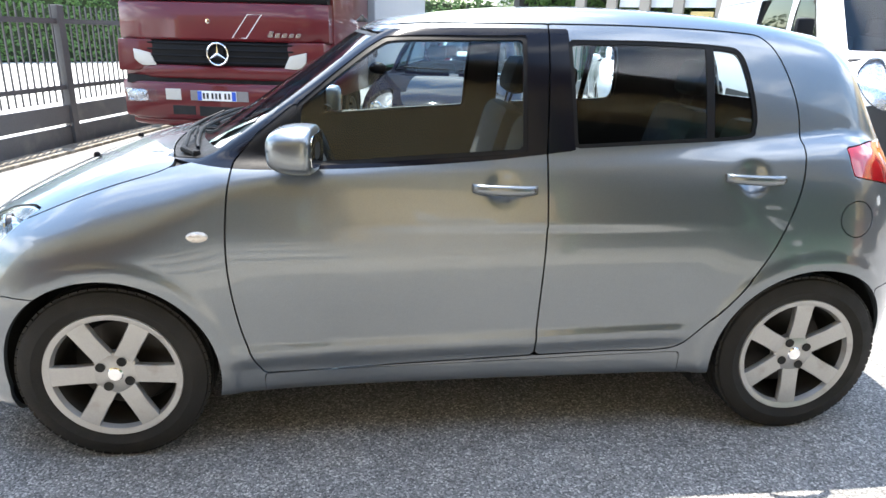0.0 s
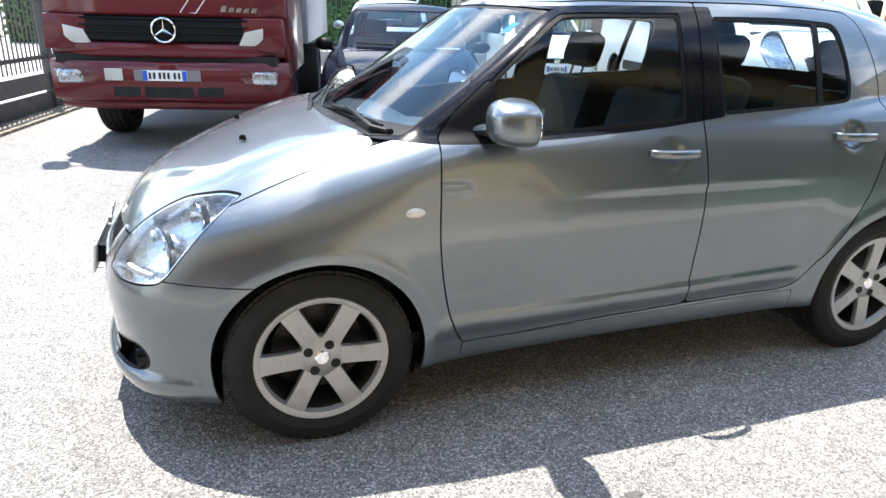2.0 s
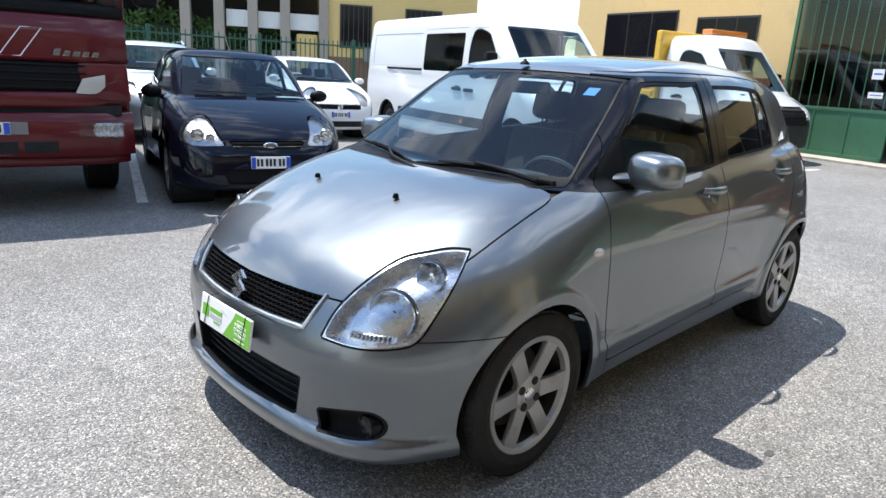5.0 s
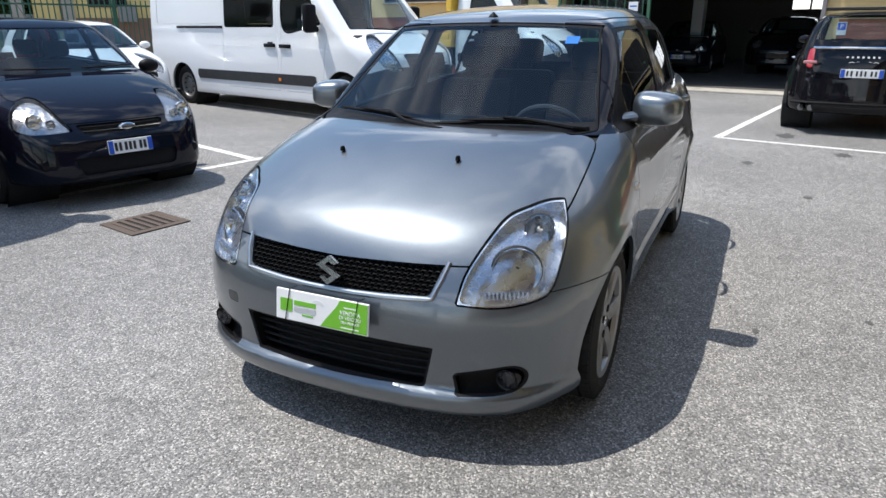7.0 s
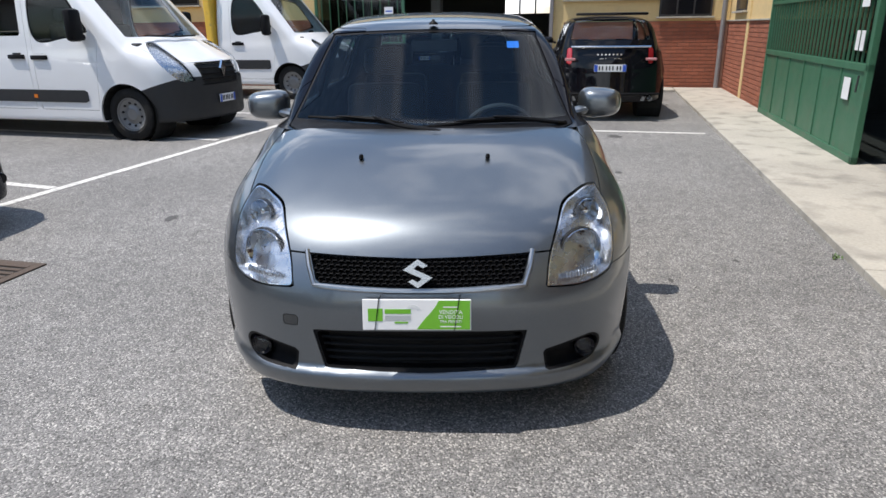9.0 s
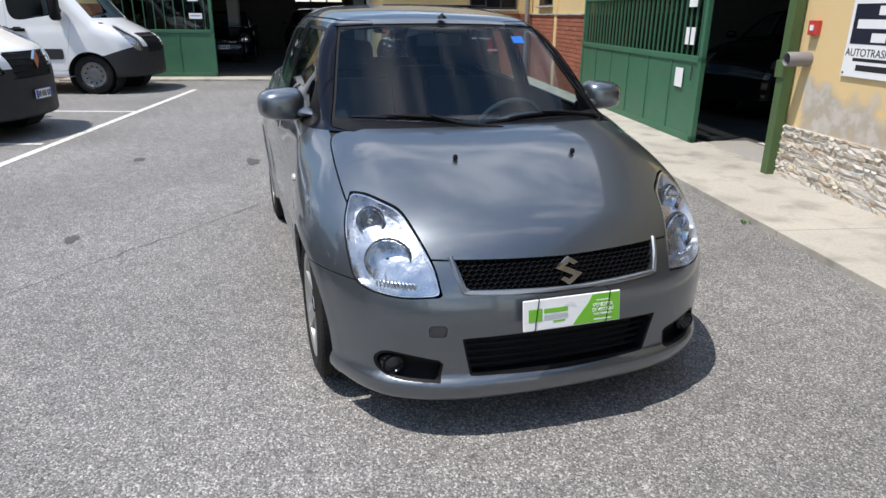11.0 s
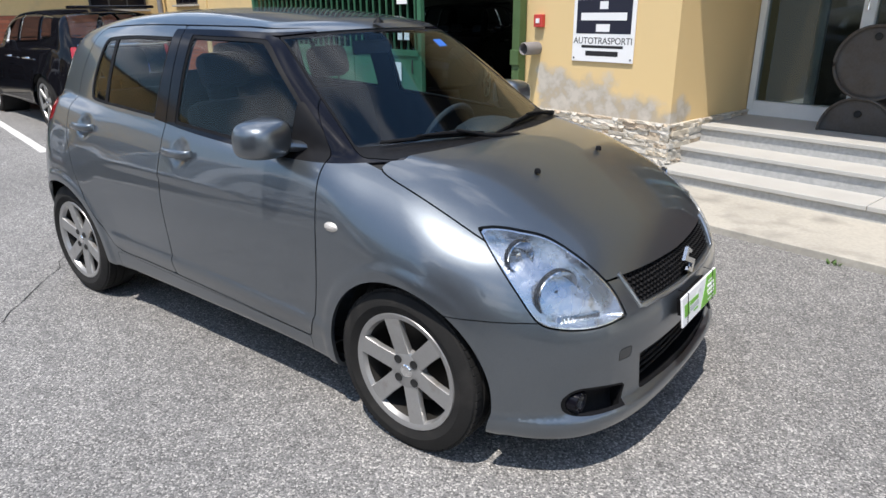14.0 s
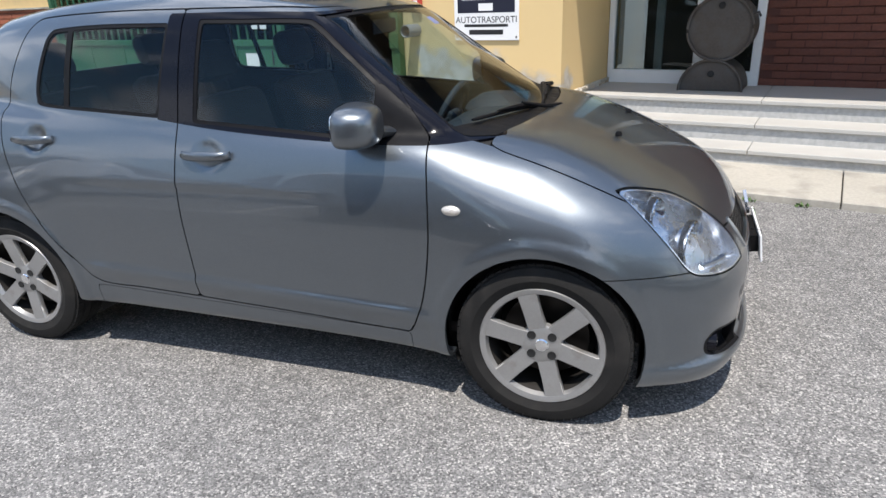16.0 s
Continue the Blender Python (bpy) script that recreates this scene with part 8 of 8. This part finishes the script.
M["reflector_dim"] = mat("grey_reflector", (0.36, 0.37, 0.39), 0.22, metal=0.85, vary=0.1, scale=25, bump=0.6, bump_scale=24)
M["reflector_mid"] = mat("silver_grey_reflector", (0.62, 0.64, 0.67), 0.22, metal=0.85, vary=0.1, scale=25, bump=0.6, bump_scale=24)
M["lamp_rose"] = mat("pink_lamp", (0.5, 0.2, 0.2), 0.2, vary=0.05, coat=1.0)
M["orange_lamp"] = mat("orange_lamp", (0.7, 0.2, 0.03), 0.2, vary=0.05, coat=1.0)
M["van_pane"] = glass_mat("dark_van_glass", (0.32, 0.34, 0.35))
M["load_grey"] = mat("grey_load_body", (0.35, 0.35, 0.36), 0.5, vary=0.08, scale=2)
random.seed(11)
dark_hatch(); white_hatch(); pale_estate(); dark_suv(); white_van(); tow_truck(); red_lorry()

# ---- boundaries and distance ----
def picket_fence():
    f = thing("grey_fence", at(-4.95, 0, 0), "dark grey steel picket fence with boards at its foot", "fence")
    G = M["fence_grey"]
    v = -1.25
    while v < 13:
        part("post", boxes((-0.055, 0.055, v - 0.055, v + 0.055, 0.0, 1.60), bevel=0.006), G, f)
        part("rail", boxes((-0.025, 0.025, v + 0.055, v + 1.945, 1.395, 1.45)), G, f)
        part("rail", boxes((-0.025, 0.025, v + 0.055, v + 1.945, 0.66, 0.71)), G, f)
        part("board", boxes((-0.02, 0.02, v + 0.05, v + 1.95, 0.27, 0.48), bevel=0.004), M["grey_board"], f)
        part("board", boxes((-0.03, 0.01, v + 0.05, v + 1.95, 0.0, 0.235), bevel=0.004), M["grey_board"], f)
        n = 17
        for i in range(n):
            a = v + 0.055 + (i + 0.5) * 1.89 / n
            part("picket", boxes((-0.008, 0.008, a - 0.008, a + 0.008, 0.52, 1.60)), G, f)
        v += 2.0


M["grey_board"] = mat("grey_board", (0.10, 0.098, 0.10), 0.7, vary=0.15, scale=4, bump=0.1, dirt=((0.18, 0.17, 0.15), 4, 0.5, 0.8))
M["street"] = mat("pale_street", (0.42, 0.41, 0.38), 0.9, vary=0.10, scale=0.8, bump=0.1)
M["leaf"] = mat("hedge_leaf", (0.055, 0.115, 0.022), 0.55, vary=0.45, scale=3.0, fine=25)
M["leaf_shade"] = mat("hedge_shade", (0.018, 0.032, 0.010), 0.9, vary=0.3, scale=4)
M["fence_green"] = mat("green_fence_paint", (0.018, 0.085, 0.055), 0.5, vary=0.15, scale=5)
# near-black shed walls: the shade under its roof is put into the colour
M["shed_shade"] = mat("shaded_shed_inside", (0.05, 0.05, 0.05), 0.9, vary=0.3, scale=1.0)
M["stain"] = mat("oil_stain", (0.075, 0.073, 0.071), 0.8, vary=0.3, scale=20, bump=0.3, bump_scale=130)
M["soil"] = mat("verge_debris", (0.16, 0.14, 0.11), 0.95, vary=0.4, scale=6, bump=0.5, bump_scale=60, dirt=((0.30, 0.28, 0.24), 9, 0.5, 0.65))
picket_fence()
setting("verge_kerb", boxes((-4.90, -4.62, -2.0, 13.0, -0.02, 0.035), bevel=0.008), M["soil"], "littered strip of soil along the fence", "kerb")
setting("street", boxes((-60, -5.0, -60, 80, -0.01, 0.006), (-4.9, 60, 15.6, 80, -0.01, 0.006)), M["street"], "pale sunlit street beyond the fences", "road")


def hedge(name, m, length, height, depth, count, seed, label):
    rng = random.Random(seed)
    b = bmesh.new()
    for i in range(count):
        side = rng.random()
        x = rng.uniform(0, length)
        lump = 0.22 * math.sin(x * 2.3 + seed) + 0.16 * math.sin(x * 5.1 + 1.7 * seed)
        z = height * rng.random() ** 0.75
        y = -depth / 2 * (1 - 0.25 * (z / height) ** 3) + rng.uniform(-0.05, 0.28) + lump * 0.5
        if side > 0.8:
            y, z = rng.uniform(-depth / 2, depth / 2), height + lump + rng.uniform(-0.25, 0.15)
        c = Vector((x, y, max(0.04, z)))
        nrm = Vector((rng.uniform(-0.7, 0.7), -1 + rng.uniform(-0.4, 0.6), rng.uniform(-0.2, 1.2))).normalized()
        s = rng.uniform(0.05, 0.115)
        t = nrm.orthogonal().normalized()
        t.rotate(Matrix.Rotation(rng.uniform(0, 6.28), 3, nrm))
        u_ = nrm.cross(t)
        q = [b.verts.new(c + p_) for p_ in (-t * s, u_ * s * 0.55 + nrm * s * 0.15, t * s, -u_ * s * 0.55 + nrm * s * 0.15)]
        b.faces.new(q)
    h = thing(name, m, label, "hedge")
    # dark core behind the leaves: the hedge's inner shade, put in as colour
    core = bmesh.new()
    box(core, 0, length, -depth / 2 + 0.25, depth / 2, 0.0, height - 0.25, 0.15)
    bmesh.ops.subdivide_edges(core, edges=list(core.edges), cuts=4, use_grid_fill=True)
    for v in core.verts:
        v.co.z += 0.15 * math.sin(v.co.x * 2.3 + seed) * (v.co.z / height)
    part("foliage", core, M["leaf_shade"], h)
    ob = part("leaves", b, M["leaf"], h, "dense small green leaves")
    ob["kind"] = "stuff"


hedge("hedge", pose(-26.0, 16.0, 0, 0, 0, 38), 19.5, 3.6, 2.0, 15000, 3, "tall dense green hedge across the street")
hedge("low_hedge", pose(-8.0, 25.6, 0, 0, 0, -12), 24.0, 2.75, 1.6, 9000, 4, "clipped green hedge across the street")


def green_fence():
    f = thing("green_fence", at(0, 15.2, 0), "green steel bar fence on a low concrete base", "fence")
    part("base", boxes((-4.9, 8.5, -0.12, 0.12, 0.0, 0.35), bevel=0.01), M["grey_concrete"], f)
    for z in (0.55, 1.85):
        part("rail", boxes((-4.9, 8.5, -0.02, 0.02, z, z + 0.04)), M["fence_green"], f)
    u = -4.85
    while u < 8.5:
        part("bar", boxes((u - 0.011, u + 0.011, -0.011, 0.011, 0.35, 2.0)), M["fence_green"], f)
        u += 0.135
    for u in (-4.9, -2.2, 0.5, 3.2, 5.9, 8.5):
        part("post", boxes((u - 0.04, u + 0.04, -0.04, 0.04, 0.0, 2.05), bevel=0.005), M["fence_green"], f)


green_fence()


def open_shed():
    s = thing("open_shed", pose(6.6, 20.4, 0, 0, 0, -33), "open shed with concrete columns and a pale fascia", "building")
    for x in (0.3, 1.35, 2.42, 3.47, 4.75):
        part("column", boxes((x - 0.16, x + 0.16, -0.16, 0.16, 0, 4.2), bevel=0.02), M["column"], s)
    part("back_wall", boxes((-2.0, 4.9, 5.0, 5.2, 0, 4.2)), M["shed_shade"], s)
    part("end_wall", boxes((-2.2, -2.0, 0.2, 5.2, 0, 4.2)), M["shed_shade"], s)
    part("roof", boxes((-2.4, 4.9, -0.5, 5.4, 4.2, 4.45), bevel=0.02), M["grey_concrete"], s)
    part("fascia", boxes((1.55, 4.6, 0.20, 0.26, 2.42, 2.95)), M["frame_white"], s, "pale corrugated fascia sheet")
    for i in range(24):
        part("rib", boxes((1.6 + i * 0.125, 1.63 + i * 0.125, 0.185, 0.2, 2.42, 2.95)), M["frame_white"], s)
    for x, w_, h_ in ((0.6, 0.7, 1.2), (2.7, 0.8, 1.55), (3.9, 0.7, 1.3)):
        part("stored_crate", boxes((x, x + w_, 2.6, 3.4, 0, h_), bevel=0.02), M["pipe"], s)
    part("stored_panel", boxes((2.9, 3.9, 2.3, 2.4, 0.9, 1.75), bevel=0.01), M["frame_white"], s)


def cream_house():
    h = thing("cream_house", pose(10.45, 17.9, 0, 0, 0, -33), "cream rendered house with a barred window", "building")
    part("wall", boxes((0, 5.5, 0, 4, 1.62, 5.0)), M["wall_far"], h)
    part("base", boxes((-0.02, 5.52, -0.03, 4, 0, 1.62)), M["mortar"], h)
    part("pier", boxes((-0.75, -0.05, 0.1, 0.6, 0, 2.3), bevel=0.02), M["wall_far"], h)
    part("roof", boxes((-0.4, 5.9, -0.5, 4.4, 5.0, 5.25), bevel=0.03), M["mortar"], h)
    for x0, x1, z0, z1 in ((0.75, 1.75, 1.98, 3.3), (3.0, 4.2, 1.98, 3.3)):
        w_ = new("window"); w_.parent = h
        part("window_frame", boxes((x0 - 0.05, x1 + 0.05, -0.04, 0.02, z0 - 0.05, z0), (x0 - 0.05, x1 + 0.05, -0.04, 0.02, z1, z1 + 0.05), (x0 - 0.05, x0, -0.04, 0.02, z0, z1), (x1, x1 + 0.05, -0.04, 0.02, z0, z1)), M["iron"], w_)
        part("pane", boxes((x0, x1, -0.012, 0.01, z0, z1)), M["black_gloss"], w_)
        for i in range(6):
            x = x0 + (i + 0.5) * (x1 - x0) / 6
            part("bar", boxes((x - 0.012, x + 0.012, -0.07, -0.045, z0 - 0.03, z1 + 0.03)), M["iron"], w_)
    part("air_unit", boxes((1.5, 2.0, -0.3, -0.02, 1.5, 2.0), bevel=0.02), M["pipe"], h)


M["column"] = mat("concrete_column", (0.30, 0.27, 0.235), 0.9, vary=0.1, scale=3, bump=0.15)
M["wall_far"] = mat("yellow_render", (0.62, 0.47, 0.20), 0.88, vary=0.06, scale=1.0, bump=0.1)
open_shed(); cream_house()


def street_house(x, y, w_, d_, h_, turn, label):
    h = thing("distant_house", pose(x, y, 0, 0, 0, turn), label, "building", "houses across the street")
    part("wall", boxes((0, w_, 0, d_, 0, h_)), M["pale_wall"], h)
    part("roof", prism([(-0.6, h_), (w_ / 2, h_ + 2.0), (w_ + 0.6, h_)], d_ + 1, "xz", -0.5), M["mortar"], h)
    for z in (1.0, 3.9):
        for i in range(int(w_ / 2.6)):
            a = 0.9 + i * 2.6
            wd = new("window"); wd.parent = h
            part("pane", boxes((a, a + 1.1, -0.02, 0.05, z, z + 1.4)), M["black_gloss"], wd)
            part("window_frame", boxes((a - 0.08, a, -0.05, 0.02, z - 0.08, z + 1.48), (a + 1.1, a + 1.18, -0.05, 0.02, z - 0.08, z + 1.48), (a, a + 1.1, -0.05, 0.02, z + 1.4, z + 1.48), (a, a + 1.1, -0.05, 0.02, z - 0.08, z)), M["frame_white"], wd)


M["pale_wall"] = mat("pale_house_render", (0.62, 0.60, 0.56), 0.9, vary=0.06, scale=0.6, bump=0.1)
street_house(-9.0, 32.0, 11, 9, 6.2, 4, "pale rendered house across the street")
street_house(6.0, 31.0, 14, 9, 6.2, -12, "pale rendered house across the street")
street_house(-38.0, 20.0, 12, 9, 6.2, 40, "pale rendered house across the street")


# ---- marks on the asphalt ----
def crack(points, width, seed):
    rng = random.Random(seed)
    b = bmesh.new()
    prev = None
    for (x0, y0), (x1, y1) in zip(points, points[1:]):
        n = 9
        for i in range(n):
            t = i / n
            d = Vector((x1 - x0, y1 - y0, 0)).normalized(); nr = Vector((-d.y, d.x, 0))
            c = Vector((x0 + (x1 - x0) * t, y0 + (y1 - y0) * t, 0.0035)) + nr * rng.uniform(-0.02, 0.02)
            w_ = width * rng.uniform(0.3, 1.0)
            cur = (b.verts.new(c + nr * w_), b.verts.new(c - nr * w_))
            if prev:
                b.faces.new((prev[0], prev[1], cur[1], cur[0]))
            prev = cur
    bmesh.ops.recalc_face_normals(b, faces=b.faces)
    setting("asphalt_crack", b, M["under"], "thin dark crack in the asphalt", "crack", Matrix.Identity(4))


def blotch(x, y, rx, ry, seed):
    rng = random.Random(seed)
    b = bmesh.new()
    n = 22
    k = [rng.uniform(0.6, 1.1) for _ in range(n)]
    vs = [b.verts.new((x + rx * k[i] * math.cos(2 * math.pi * i / n), y + ry * k[i] * math.sin(2 * math.pi * i / n), 0.003)) for i in range(n)]
    b.faces.new(vs)
    setting("oil_stain", b, M["stain"], "small dark oil stain on the asphalt", "stain", Matrix.Identity(4))


crack([(-0.9, 3.25), (-0.12, 2.50), (0.40, 1.98), (0.85, 1.54), (1.68, 0.77), (2.6, 0.1), (3.5, -0.3)], 0.0032, 1)
for i, (x, y, rx, ry) in enumerate(((4.88, -2.15, 0.16, 0.10), (0.98, 2.15, 0.10, 0.05), (6.1, -1.6, 0.3, 0.12), (4.0, -1.2, 0.12, 0.06), (3.2, 0.9, 0.2, 0.09), (-0.35, -1.35, 0.035, 0.02), (2.6, -1.7, 0.06, 0.04), (-0.02, -1.85, 0.03, 0.02), (3.6, 2.0, 0.12, 0.07), (5.4, 0.4, 0.18, 0.08))):
    blotch(x, y, rx, ry, 40 + i)

# dim vehicles inside the halls
hatch = [o for o in scene.objects if o.name == "dark_hatchback"][0]
suv = [o for o in scene.objects if o.name == "dark_suv"][0]
c1 = copy_thing(hatch, pose(19.2, 0.9, 0.03, 0, 0, -5)); tagged(c1, "dark hatchback car standing inside the dim garage")
c2 = copy_thing(suv, pose(19.4, -1.8, 0.03, 0, 0, -8)); tagged(c2, "dark off-road car standing inside the dim garage")
c3 = copy_thing(suv, pose(5.0, -7.9, 0.03, 0, 0, -70)); tagged(c3, "dark off-road car standing inside the workshop hall")
